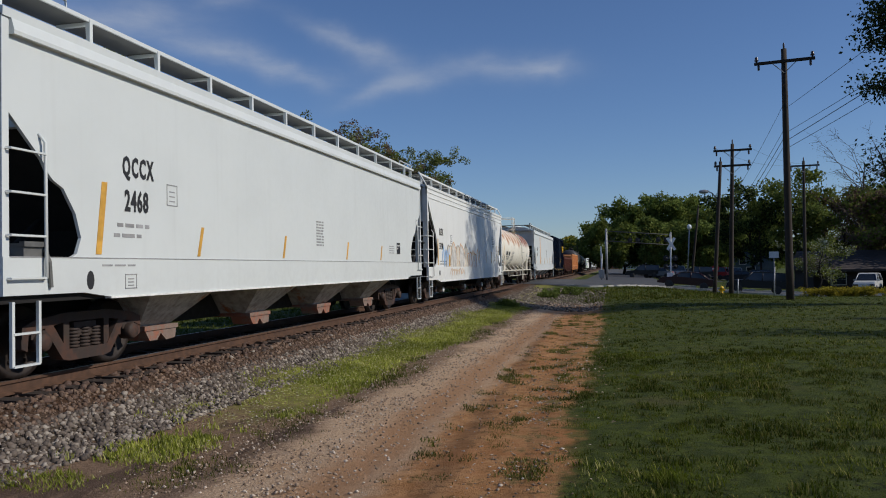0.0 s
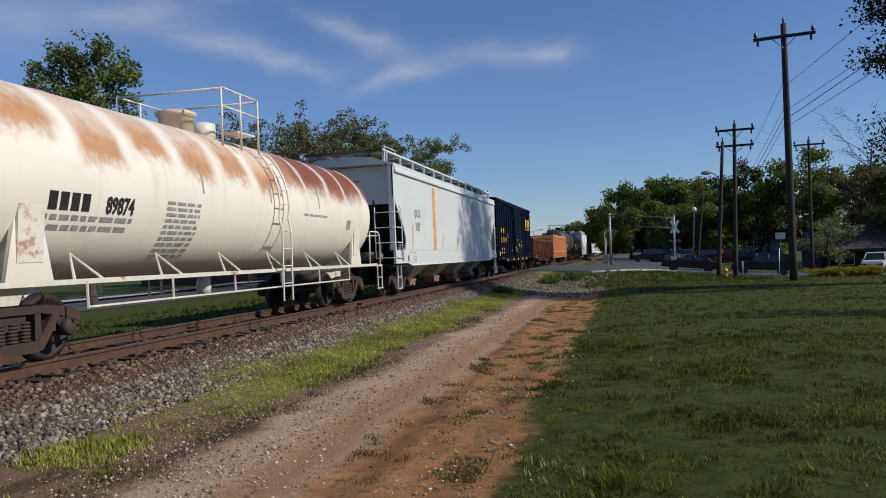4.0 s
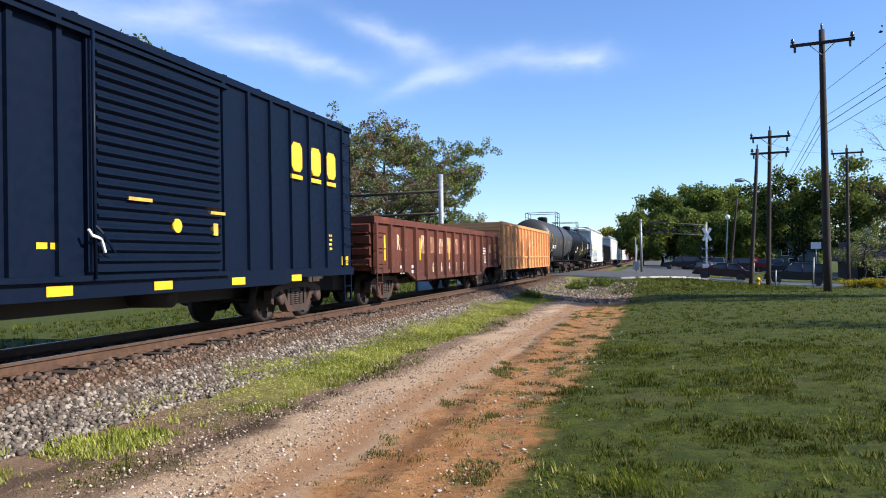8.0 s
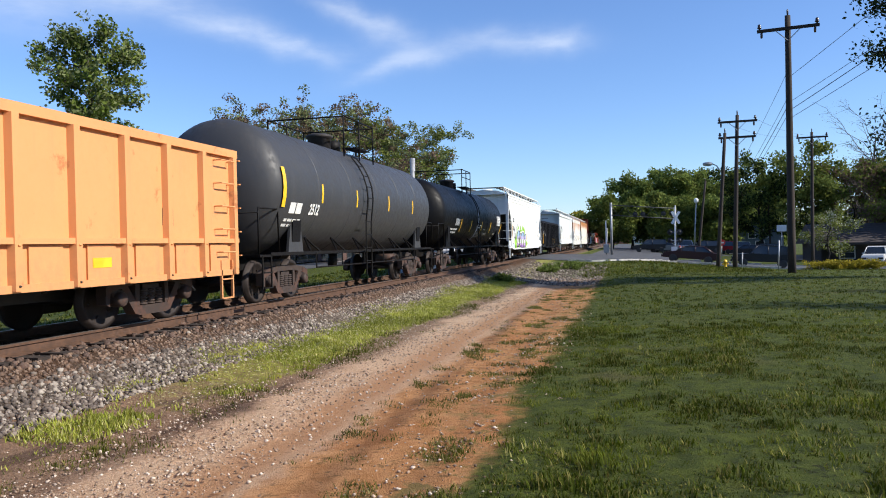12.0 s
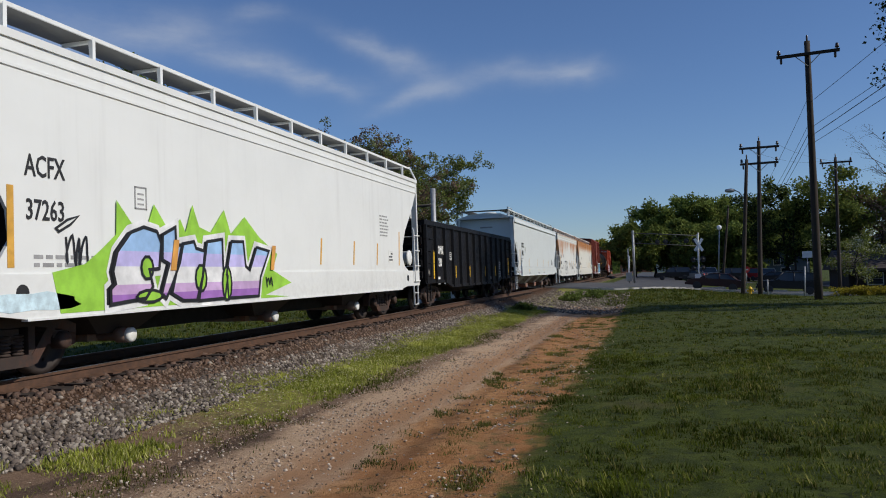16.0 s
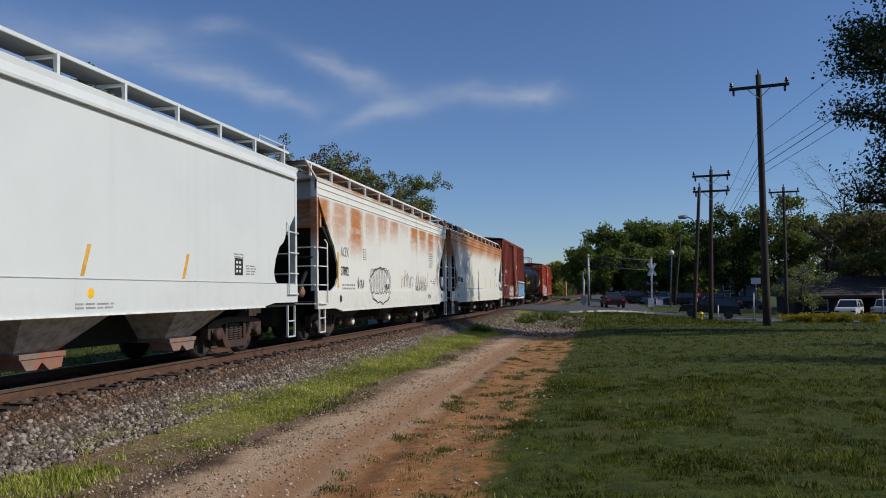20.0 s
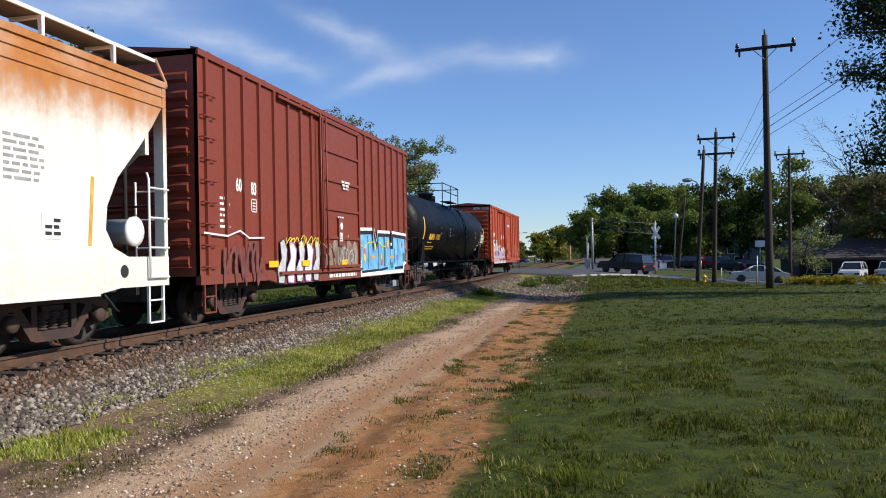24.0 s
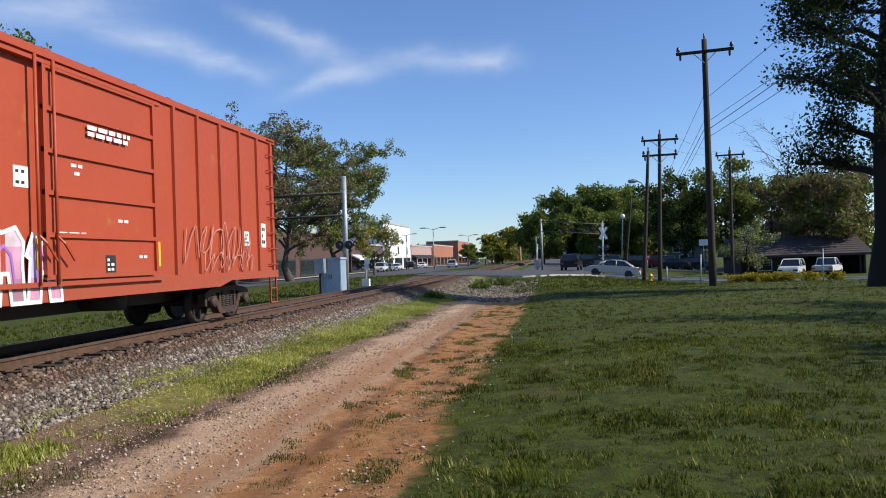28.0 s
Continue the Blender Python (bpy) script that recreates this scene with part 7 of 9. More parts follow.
part("end_plate", box(bmn(), 1.02, 1.44, -L - 0.014, -L, 4.20, 4.38), plain("painted_out_grey", (0.30, 0.34, 0.33), 0.6), car, "grey painted-out number panel")
r = random.Random(77)
M_PINKW = plain("pale_pink_spray", (0.66, 0.52, 0.58), 0.5, 0, 0.25, 3)
M_DULLROSE = plain("dull_rose_spray", (0.44, 0.24, 0.30), 0.5, 0, 0.3, 3)
for k in range(7):
    cy = -L + 1.42 + k * 0.80
    hgt = 2.05 - 0.05 * k + 0.08 * (k % 2)
    # a tall arched letter with a slot, pale above and rose below, edged in white, purple and black
    pts = [(cy - 0.36, 0.84), (cy - 0.10, 0.84), (cy - 0.06, 1.25), (cy + 0.06, 1.25), (cy + 0.12, 0.84), (cy + 0.38, 0.84), (cy + 0.34, 1.4), (cy + 0.38, hgt - 0.2), (cy + 0.22, hgt), (cy - 0.05, hgt - 0.08), (cy - 0.24, hgt + 0.04), (cy - 0.38, hgt - 0.25), (cy - 0.30, 1.45)]
    lift = X + 0.050 + 0.002 * (k % 2)
    for lo, hi, m_ in ((1.62, 9, M_PINKW), (1.18, 1.62, SPRAY["pink"] if k % 3 else SPRAY["lilac"]), (0, 1.18, M_DULLROSE if k % 2 else SPRAY["pink"])):
        if m_ is not M_PINKW or k != 3:
            piece = clip_band(pts, lo, hi)
            if len(piece) > 2:
                patch(car, piece, m_, lift, "painted_fill")
    outline(car, pts, SPRAY["white"], X + 0.056, 0.060, "painted_rim")
    outline(car, [(cy - 0.16, 1.05), (cy - 0.12, 1.55), (cy - 0.02, hgt - 0.25), (cy + 0.12, 1.50), (cy + 0.2, 1.0)], SPRAY["purple"], X + 0.058, 0.045, closed=False)
    if k < 3:
        patch(car, blob(cy + 0.1, 1.48, 0.14, 0.16, r, 8, 0.2), plain("rust_spray", (0.14, 0.045, 0.02), 0.6), X + 0.060)
        outline(car, [(cy - 0.2, hgt - 0.12), (cy, hgt - 0.3), (cy + 0.2, hgt - 0.12)], SPRAY["black"], X + 0.060, 0.05, closed=False)
bars(car, 0.1, 3.55, 1.2, 2, M_WHITETXT, X + 0.115, 0.07, 0.03, 6)
for y, z, w in ((-0.7, 2.9, 0.35), (-0.7, 2.78, 0.2), (0.5, 2.1, 0.3), (-0.9, 1.85, 0.7), (1.1, 1.5, 0.25)):
    bars(car, y, z, w, 1, M_WHITETXT, X + 0.07, 0.05, 0.03, int(y * 10) + 3)
label_plate(car, 0.1, 1.35, 0.28, 0.3, X + 0.07, True, 3)
label_plate(car, L - 0.85, 2.0, 0.30, 0.6, X, False, 8)
label_plate(car, L - 1.9, 1.9, 0.28, 0.34, X, False, 9)
label_plate(car, -1.9, 2.6, 0.3, 0.3, X, False, 10)
label_plate(car, -2.9, 2.6, 0.3, 0.3, X, False, 11)
for y in (-L + 0.85, -3.0):
    stripe(car, y, 1.2, 2.1 if y < -4 else 1.6, M_YELLOW, X + 0.05, 0.16)
scribble(car, 4.3, 1.8, 3.4, 0.9, plain("faded_rose_spray", (0.50, 0.20, 0.15), 0.6, 0, 0.3), X + 0.055, 9, 41, 0.03)
scribble(car, 4.8, 1.35, 2.6, 0.5, plain("faded_rose_spray", (0.50, 0.20, 0.15)), X + 0.055, 8, 43, 0.025)
stripe(car, -1.7, 1.3, 1.75, M_YELLOW, X + 0.07, 0.08)
stripe(car, 1.65, 1.3, 1.75, M_YELLOW, X + 0.05, 0.08)
# ---- the place round the track ----
M_POLE = plain("weathered_pole_wood", (0.038, 0.028, 0.022), 0.9, 0, 0.35, 4, 0.4)
M_WIRE = plain("black_cable", (0.015, 0.015, 0.015), 0.6)
M_GREYM = plain("grey_metal", (0.33, 0.34, 0.35), 0.5, 0.4, 0.15)
M_INSUL = plain("brown_insulator", (0.05, 0.03, 0.025), 0.3)
M_BARK = plain("grey_brown_bark", (0.075, 0.058, 0.045), 0.95, 0, 0.4, 9, 0.6)
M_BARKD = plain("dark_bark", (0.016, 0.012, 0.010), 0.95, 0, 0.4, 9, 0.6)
M_SIGNW = plain("white_sign_sheet", (0.8, 0.8, 0.8), 0.4, 0, 0.05)
M_SIGNR = plain("red_sign_sheet", (0.55, 0.03, 0.03), 0.4, 0, 0.1)
L_OAK = leafy("fresh_oak_leaves", (0.09, 0.14, 0.022), (0.21, 0.26, 0.05))
L_WOOD = leafy("deep_green_wood_leaves", (0.12, 0.17, 0.036), (0.28, 0.34, 0.08))
L_DARK = leafy("dark_shade_leaves", (0.085, 0.12, 0.028), (0.21, 0.255, 0.06))
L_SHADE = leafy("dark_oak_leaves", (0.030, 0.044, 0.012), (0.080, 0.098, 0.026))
L_OLIVE = leafy("olive_leaves", (0.11, 0.145, 0.028), (0.24, 0.26, 0.06))
L_HAZE = leafy("grey_green_young_leaves", (0.15, 0.18, 0.07), (0.28, 0.31, 0.13))
L_BUD = leafy("brown_buds", (0.14, 0.095, 0.065), (0.22, 0.155, 0.095))
L_BLOSSOM = leafy("pale_blossom", (0.20, 0.24, 0.11), (0.45, 0.46, 0.36))
L_YELLOW = leafy("yellow_green_leaves", (0.26, 0.22, 0.02), (0.48, 0.39, 0.05))
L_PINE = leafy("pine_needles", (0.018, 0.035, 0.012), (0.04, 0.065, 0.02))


def branch_mesh(name, lines, mat, sides=6):
    """Tapered limbs: lines of (points, radii)."""
    vs, fs, base = [], [], 0
    for pts, rad in lines:
        pts = np.asarray(pts, float)
        n = len(pts)
        d = np.gradient(pts, axis=0)
        d /= np.linalg.norm(d, axis=1)[:, None] + 1e-9
        up = np.array([0.31, 0.17, 0.0]) if abs(d[0, 2]) > 0.8 else np.array([0, 0, 1.0])
        a = np.cross(d, up)
        a /= np.linalg.norm(a, axis=1)[:, None] + 1e-9
        b = np.cross(d, a)
        k = np.arange(sides) * math.tau / sides
        ring = pts[:, None] + (a[:, None] * np.cos(k)[None, :, None] + b[:, None] * np.sin(k)[None, :, None]) * np.asarray(rad)[:, None, None]
        vs.append(ring.reshape(-1, 3))
        i = np.arange(n - 1)[:, None] * sides
        j = np.arange(sides)[None]
        fs.append((np.stack([i + j, i + (j + 1) % sides, i + sides + (j + 1) % sides, i + sides + j], -1) + base).reshape(-1, 4))
        base += n * sides
    return array_mesh(name, np.concatenate(vs), np.concatenate(fs), mat, True)


def crown_mesh(name, centres, per, spread, leaf, mat, rng_):
    """Small leaf blades round each centre, turned every way."""
    c = np.repeat(np.asarray(centres), per, axis=0)
    off = rng_.normal(size=c.shape)
    off /= np.linalg.norm(off, axis=1)[:, None]
    c = c + off * (rng_.random((len(c), 1)) ** 0.45) * spread * np.array([1, 1, 0.75])
    a = rng_.normal(size=c.shape)
    a /= np.linalg.norm(a, axis=1)[:, None]
    b = np.cross(a, rng_.normal(size=c.shape))
    b /= np.linalg.norm(b, axis=1)[:, None]
    s_ = leaf * rng_.uniform(0.6, 1.35, (len(c), 1))
    q = np.stack([c - a * s_ * 0.62, c + b * s_ * 0.36, c + a * s_ * 0.62, c - b * s_ * 0.36], 1)
    return array_mesh(name, q.reshape(-1, 3), np.arange(len(c) * 4).reshape(-1, 4), mat)


def tree(label, x, y, h, r, trunk_r, leaf_mat, bark=M_BARK, clear=0.3, limbs=9, twigs=6, per=30, leaf=0.28, spread=0.9, seed=1, lean=(0, 0), squash=1.0, base=None, name="tree", category="tree", upright=0.5, drop=()):
    """A tapered trunk, limbs and twigs, and a crown of many small leaves in uneven clumps."""
    g = np.random.default_rng(seed)
    z0 = h_at(x, y) - 0.1 if base is None else base
    lines, tips = [], []
    k = np.linspace(0, 1, 9)
    sway = np.cumsum(g.normal(0, 0.035 * r, (9, 2)), axis=0)
    sway -= sway[0]
    top = 0.86
    tp = np.stack([lean[0] * k + sway[:, 0], lean[1] * k + sway[:, 1], h * top * k], -1)
    tr_ = trunk_r * (1 - 0.82 * k ** 0.8)
    tr_[0] *= 1.35
    lines.append((tp, tr_))
    for i in range(limbs):
        f = clear + (0.97 - clear) * (i + g.random()) / limbs
        p0 = np.array([np.interp(f, k, tp[:, q]) for q in range(3)])
        r0 = np.interp(f, k, tr_) * 0.62
        az = i * 2.4 + g.uniform(-0.5, 0.5)
        reach = r * (0.55 + 0.6 * g.random()) * math.sqrt(max(1 - ((f - 0.55) / 0.62) ** 2, 0.12))
        rise = reach * upright * g.uniform(0.6, 1.3) * squash
        u = np.linspace(0, 1, 6)
        bend = np.cumsum(g.normal(0, 0.05 * reach, (6, 3)), axis=0)
        bend -= bend[0]
        lp = p0 + np.stack([math.cos(az) * reach * u, math.sin(az) * reach * u, rise * u ** 0.8], -1) + bend
        lines.append((lp, r0 * (1 - 0.85 * u)))
        for j in range(twigs):
            v = 0.3 + 0.7 * (j + g.random()) / twigs
            q0 = np.array([np.interp(v, u, lp[:, q]) for q in range(3)])
            d = g.normal(size=3) * np.array([1, 1, 0.6]) + np.array([math.cos(az), math.sin(az), 0.55])
            d *= r * 0.28 * g.uniform(0.6, 1.3) / np.linalg.norm(d)
            w = np.linspace(0, 1, 4)[:, None]
            sp_ = q0 + d * w + np.cumsum(g.normal(0, 0.03 * r * 0.3, (4, 3)), axis=0) * (w > 0)
            lines.append((sp_, max(r0 * 0.36, 0.022) * (1 - 0.8 * w[:, 0])))
            tips += [sp_[-1], sp_[2]]
        tips.append(lp[-1])
    tips.append(tp[-1] + [0, 0, h * 0.08])
    ob = thing(name, label, category, pose(x, y, z0))
    part("trunk", branch_mesh("trunk", lines[:1], bark, 10), None, ob)
    for k in range(limbs):
        part("limb", branch_mesh("limb", lines[1 + k * (twigs + 1):1 + (k + 1) * (twigs + 1)], bark, 5), None, ob)
    tips = np.array(tips)
    if per:
        mats = leaf_mat if isinstance(leaf_mat, (list, tuple)) else [leaf_mat]
        for q, m_ in enumerate(mats):
            sel = tips[q::len(mats)]
            part("crown", crown_mesh("crown", sel, per, spread, leaf, m_, g), None, ob)
    return ob


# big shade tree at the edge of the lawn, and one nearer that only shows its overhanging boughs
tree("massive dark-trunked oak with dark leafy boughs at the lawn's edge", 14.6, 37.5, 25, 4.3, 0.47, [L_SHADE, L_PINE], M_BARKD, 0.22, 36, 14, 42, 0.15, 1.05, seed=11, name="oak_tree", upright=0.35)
# unseen trees beside the lawn, added for the shade they cast on the grass
tree("unseen broadleaf tree in young leaf, added to shade the lawn", 25.5, 11.5, 13.5, 4.6, 0.30, [L_OLIVE, L_OAK], M_BARKD, 0.3, 18, 9, 32, 0.24, 1.1, seed=101)
tree("unseen broadleaf tree in young leaf past the lawn, added for its shade", 27.5, 20.5, 14.5, 5.0, 0.32, [L_OAK, L_OLIVE], M_BARKD, 0.3, 18, 9, 32, 0.24, 1.1, seed=102)
# behind the train
tree("tall slender broadleaf tree with fresh green leaves", -30.2, 38.5, 16.8, 2.6, 0.26, [L_HAZE, L_OAK], M_BARK, 0.22, 40, 10, 24, 0.20, 0.62, seed=23, upright=0.45)
tree("spreading tree half in bud with bare brown limbs", -27.5, 58.5, 13.2, 7.2, 0.34, [L_HAZE, L_BUD], M_BARK, 0.2, 22, 14, 42, 0.17, 0.55, seed=5, upright=0.5)
tree("spreading tree with thin olive spring leaves", -26.0, 72.0, 15.2, 7.0, 0.36, [L_OLIVE, L_BUD, L_HAZE], M_BARK, 0.2, 24, 14, 40, 0.20, 0.58, seed=6, upright=0.5)
tree("lower spreading tree with thin spring leaves beside the street", -24.5, 84.0, 15.5, 7.0, 0.32, [L_OLIVE, L_HAZE], M_BARK, 0.2, 24, 13, 44, 0.21, 0.62, seed=8, upright=0.4)
tree("small bare tree behind the railway", -34.0, 27.0, 10.5, 4.0, 0.16, L_BUD, M_BARK, 0.35, 10, 9, 0, seed=9, upright=0.9)
tree("small yellow-green flowering tree by the pavement", -20.0, 82.0, 5.6, 2.6, 0.12, [L_YELLOW, L_BLOSSOM], M_BARK, 0.3, 10, 6, 30, 0.22, 0.6, seed=10)
# across the lawn: bare trees, dogwood, evergreens, and the wood beyond the car park
for i, (px, h, s_) in enumerate(((27.5, 17.0, 31), (32.0, 17.5, 32), (35.5, 15.5, 33))):
    tree("tall bare tree with fine upright limbs behind the house", px, 100 + i * 3, h, 5.0, 0.26, L_BUD, M_BARK, 0.28, 15, 14, 2, 0.10, 0.8, seed=s_, upright=1.1)
tree("white-flowering dogwood beside the low house", 19.3, 84, 5.6, 3.4, 0.12, [L_BLOSSOM, L_OLIVE, L_OLIVE], M_BARKD, 0.25, 12, 8, 16, 0.17, 0.6, seed=35, upright=0.25)
for i, (x_, y_, h, r_, m_) in enumerate(((19.5, 122, 15.0, 5.5, [L_PINE, L_DARK]), (25.0, 118, 15.5, 6.0, [L_DARK, L_OLIVE]), (31.5, 120, 13.0, 6.0, [L_OLIVE, L_BUD]), (38.5, 112, 15.0, 6.5, [L_OLIVE, L_DARK]), (29.5, 92, 11.0, 5.0, [L_OLIVE, L_BUD]))):
    tree("dense dark tree behind the houses", x_, y_, h, r_, 0.3, m_, M_BARKD, 0.2, 16, 9, 40, 0.34, 1.2, seed=40 + i)
for i, (x_, y_, h, r_) in enumerate(((-3.0, 146, 8.5, 4.2), (0.6, 150, 11.5, 4.8), (4.6, 152, 13.8, 5.2), (9.0, 155, 15.0, 5.6), (12.8, 152, 15.6, 5.4), (16.8, 156, 13.0, 5.0), (20.5, 150, 12.0, 5.2), (24.5, 154, 11.0, 5.0), (7.0, 140, 9.5, 4.2), (14.8, 138, 9.0, 4.2))):
    tree("dense green tree of the wood beyond the car park", x_, y_, h, r_, 0.28, [L_DARK, L_WOOD] if i % 2 else [L_WOOD, L_DARK, L_OLIVE], M_BARKD, 0.12, 18, 9, 56, 0.40, 1.35, seed=60 + i, upright=0.55)
tree("round olive bush-like tree far along the street", -16.5, 225, 9.5, 6.0, 0.25, [L_OLIVE, L_YELLOW], M_BARKD, 0.1, 12, 7, 30, 0.7, 1.6, seed=80)

# far woods on the skyline
g = np.random.default_rng(5)
cs = []
for i in range(260):
    a = g.uniform(-1.3, 1.3)
    d = g.uniform(420, 620)
    x_, y_ = d * math.sin(a), d * math.cos(a)
    hh = g.uniform(6, 11)
    for j in range(5):
        cs.append((x_ + g.normal(0, 4), y_ + g.normal(0, 3), g.uniform(1, hh)))
solid("far_woods", crown_mesh("far_woods", cs, 24, 5.0, 2.6, L_DARK, g), None, "distant dark woods along the skyline", "woods", kind="stuff")


# ---- poles and wires ----
def pole(label, base, top, r0, r1, arms=(), mat=M_POLE, name="utility_pole"):
    """A wooden pole with cross-arms, braces and insulators. arms: (height, half width, turn in degrees)."""
    b, t_ = Vector(base), Vector(top)
    b.z -= 0.3
    ob = thing(name, label, "utility pole", Matrix.Translation(b))
    part("shaft", tube(bmn(), [Vector((0, 0, 0)).lerp(t_ - b, k / 6) for k in range(7)], r0, 12, True, r1), mat, ob)
    ends = []
    for z, half, turn in arms:
        c = Vector((0, 0, 0)).lerp(t_ - b, (z - b.z) / (t_.z - b.z))
        m = Matrix.Translation(c) @ pose(0, 0, 0, 0, 0, turn)
        a_ = part("cross_arm", box(bmn(), -half, half, -r1 - 0.15, -r1 - 0.01, -0.075, 0.075), mat, ob, m=m)
        for s_ in (-1, 1):
            part("brace", tube(bmn(), [(s_ * 0.62, -r1 - 0.08, -0.04), (0, -r1, -0.62)], 0.022, 5), M_GREYM, a_)
            part("insulator", lathe(bmn(), [(0.06, 0.035), (0.14, 0.045), (0.15, 0.10), (0.22, 0.105), (0.24, 0.07), (0.32, 0.085), (0.38, 0.04)], 2, 10, True, (s_ * (half - 0.12), -r1 - 0.07, 0)), M_INSUL, a_)
            part("bolt_drop", lathe(bmn(), [(-0.38, 0.025), (-0.34, 0.06), (-0.12, 0.065), (-0.06, 0.03)], 2, 8, True, (s_ * (half - 0.22), -r1 - 0.07, 0)), M_INSUL, a_)
            ends.append(Matrix.Translation(b) @ m @ Vector((s_ * (half - 0.12), -r1 - 0.07, 0.28)))
    part("pole_cap", lathe(bmn(), [(0, 0.03), (0.10, 0.05), (0.26, 0.05), (0.34, 0.02)], 2, 8, True, t_ - b), M_INSUL, ob)
    return ob, ends


P1B, P1T = Vector((8.35, 43.60, 0.23)), Vector((8.40, 43.60, 13.80))
pole("tall dark wooden utility pole with one cross-arm at the lawn's edge", P1B, P1T, 0.21, 0.14, ((P1T.z - 0.72, 1.5, -9),))
P2B, P2T = Vector((7.57, 60.00, -0.23)), Vector((7.97, 60.00, 11.20))
pole("wooden utility pole with two cross-arms beside the road", P2B, P2T, 0.18, 0.12, ((P2T.z - 0.5, 1.35, -4), (P2T.z - 1.65, 1.3, -4)))
P2C, P2D = Vector((6.26, 59.00, -0.15)), Vector((6.97, 59.00, 9.79))
lamp_pole, _ = pole("leaning wooden pole carrying a street lamp", P2C, P2D, 0.16, 0.11)
off = P2C - Vector((0, 0, 0.3))
arm0, arm1 = Vector((6.73, 59.00, 6.87)) - off, Vector((5.81, 59.00, 7.60)) - off
part("lamp_arm", tube(bmn(), [arm0, arm0.lerp(arm1, 0.4) + Vector((0, 0, 0.28)), arm0.lerp(arm1, 0.75) + Vector((0, 0, 0.2)), arm1], 0.04, 6), M_GREYM, lamp_pole)
part("lamp_head", lathe(bmn(), [(-0.42, 0.05), (-0.36, 0.12), (0.0, 0.16), (0.22, 0.10), (0.28, 0.03)], 0, 10, True, arm1), M_GREYM, lamp_pole)
P3B, P3T = Vector((16.71, 78.00, -0.46)), Vector((16.88, 78.00, 11.89))
pole("wooden utility pole with one cross-arm before the houses", P3B, P3T, 0.17, 0.12, ((P3T.z - 0.5, 1.35, -4),))
P0T = Vector((13.2, -11.0, 13.6))
pole("wooden utility pole standing beside the lawn", (13.2, -11.0, h_at(13.2, -11)), P0T, 0.2, 0.14, ((12.9, 1.5, -9),))


def wire(a, b, sag, r=0.016, label="black overhead cable between poles"):
    a, b = Vector(a), Vector(b)
    pts = [a.lerp(b, k / 24) - Vector((0, 0, 4 * sag * (k / 24) * (1 - k / 24))) for k in range(25)]
    return solid("overhead_wire", tube(bmn(), pts, r, 5), M_WIRE, label, "cable")


def on_pole(b, t_, z, side=0.16):
    k = (z - b.z) / (t_.z - b.z)
    return b.lerp(t_, k) + Vector((side, -0.1, 0))


for z0, z1, sag, rr in ((10.66, 12.6, 0.16, 0.012), (9.33, 10.9, 0.16, 0.012), (8.9, 11.2, 0.16, 0.018), (8.47, 10.6, 0.16, 0.013)):
    wire(on_pole(P1B, P1T, z0), (13.2, -11.0, z1), sag * 1.6, rr)
    wire(on_pole(P1B, P1T, z0, -0.16), on_pole(P2B, P2T, z0 - 3.3), 0.12, rr * 0.9)
for s_ in (-1.2, 1.2):
    wire(P2T + Vector((s_, 0, -0.3)), P3T + Vector((s_, 0, -0.3)), 0.5, 0.008)
# telegraph poles further off
for (bx, tx, lab) in (((8.03, 96.00, 0.70), (9.02, 96.00, 8.96), "leaning grey wooden pole by the car park"), ((20.07, 120.00, -0.03), (19.89, 120.00, 8.09), "grey wooden pole before the blue house"), ((19.60, 125.00, -0.52), (19.82, 125.00, 5.26), "short grey wooden pole before the blue house")):
    pole(lab, bx, tx, 0.17, 0.11)
lp0, lp1 = Vector((7.55, 96.00, 0.44)), Vector((7.92, 96.00, 6.52))
ob = thing("street_lamp", "pale street lamp post with a globe head", "street lamp", Matrix.Translation(lp0))
part("post", tube(bmn(), [(0, 0, -0.3), lp1 - lp0], 0.09, 8, True, 0.06), M_GREYM, ob)
part("globe", lathe(bmn(), [(-0.1, 0.1), (0.05, 0.26), (0.3, 0.28), (0.5, 0.12)], 2, 12, True, lp1 - lp0), M_SIGNW, ob)


# ---- crossing gear ----
def sign_post(label, base, top, r=0.05, name="sign_post", category="sign"):
    ob = thing(name, label, category, Matrix.Translation(base))
    d = Vector(top) - Vector(base)
    part("post", tube(bmn(), [(0, 0, -0.3), d], r, 8), M_GREYM, ob)
    return ob, d


XB, XT = Vector((3.95, 70.00, 0.78)), Vector((4.02, 70.00, 5.13))
ob, d = sign_post("crossbuck mast with flashing-light heads and white crossed boards", XB, XT, 0.07, "crossing_signal", "crossing signal")
mid_x = Vector((4.03, 70.00, 4.07)) - XB
for a in (45, -45):
    part("crossbuck_board", box(bmn(), -0.62, 0.62, -0.02, 0.02, -0.115, 0.115), M_SIGNW, ob, "white crossbuck board", Matrix.Translation(mid_x + Vector((0, -0.12 - 0.03 * (a > 0), 0))) @ pose(0, 0, 0, 0, a + 14 * (1 if a > 0 else -1), 0))
for q in (0.0, 0.75):
    c = Vector((0, -0.1, mid_x.z - 1.25 - q))
    for s_ in (-1, 1):
        part("light_head", lathe(bmn(), [(0.0, 0.26), (0.03, 0.26), (0.05, 0.13), (-0.2, 0.10), (-0.22, 0.03)], 1, 14, True, c + Vector((s_ * 0.38, 0, 0))), M_BLACK, ob)
    part("light_bar", box(bmn(), -0.4, 0.4, -0.13, -0.07, c.z - 0.03, c.z + 0.03), M_GREYM, ob)
part("control_case", box(bmn(), -0.32, 0.18, -0.25, 0.2, 0.0, 0.75), M_SIGNW, ob, "white equipment case")
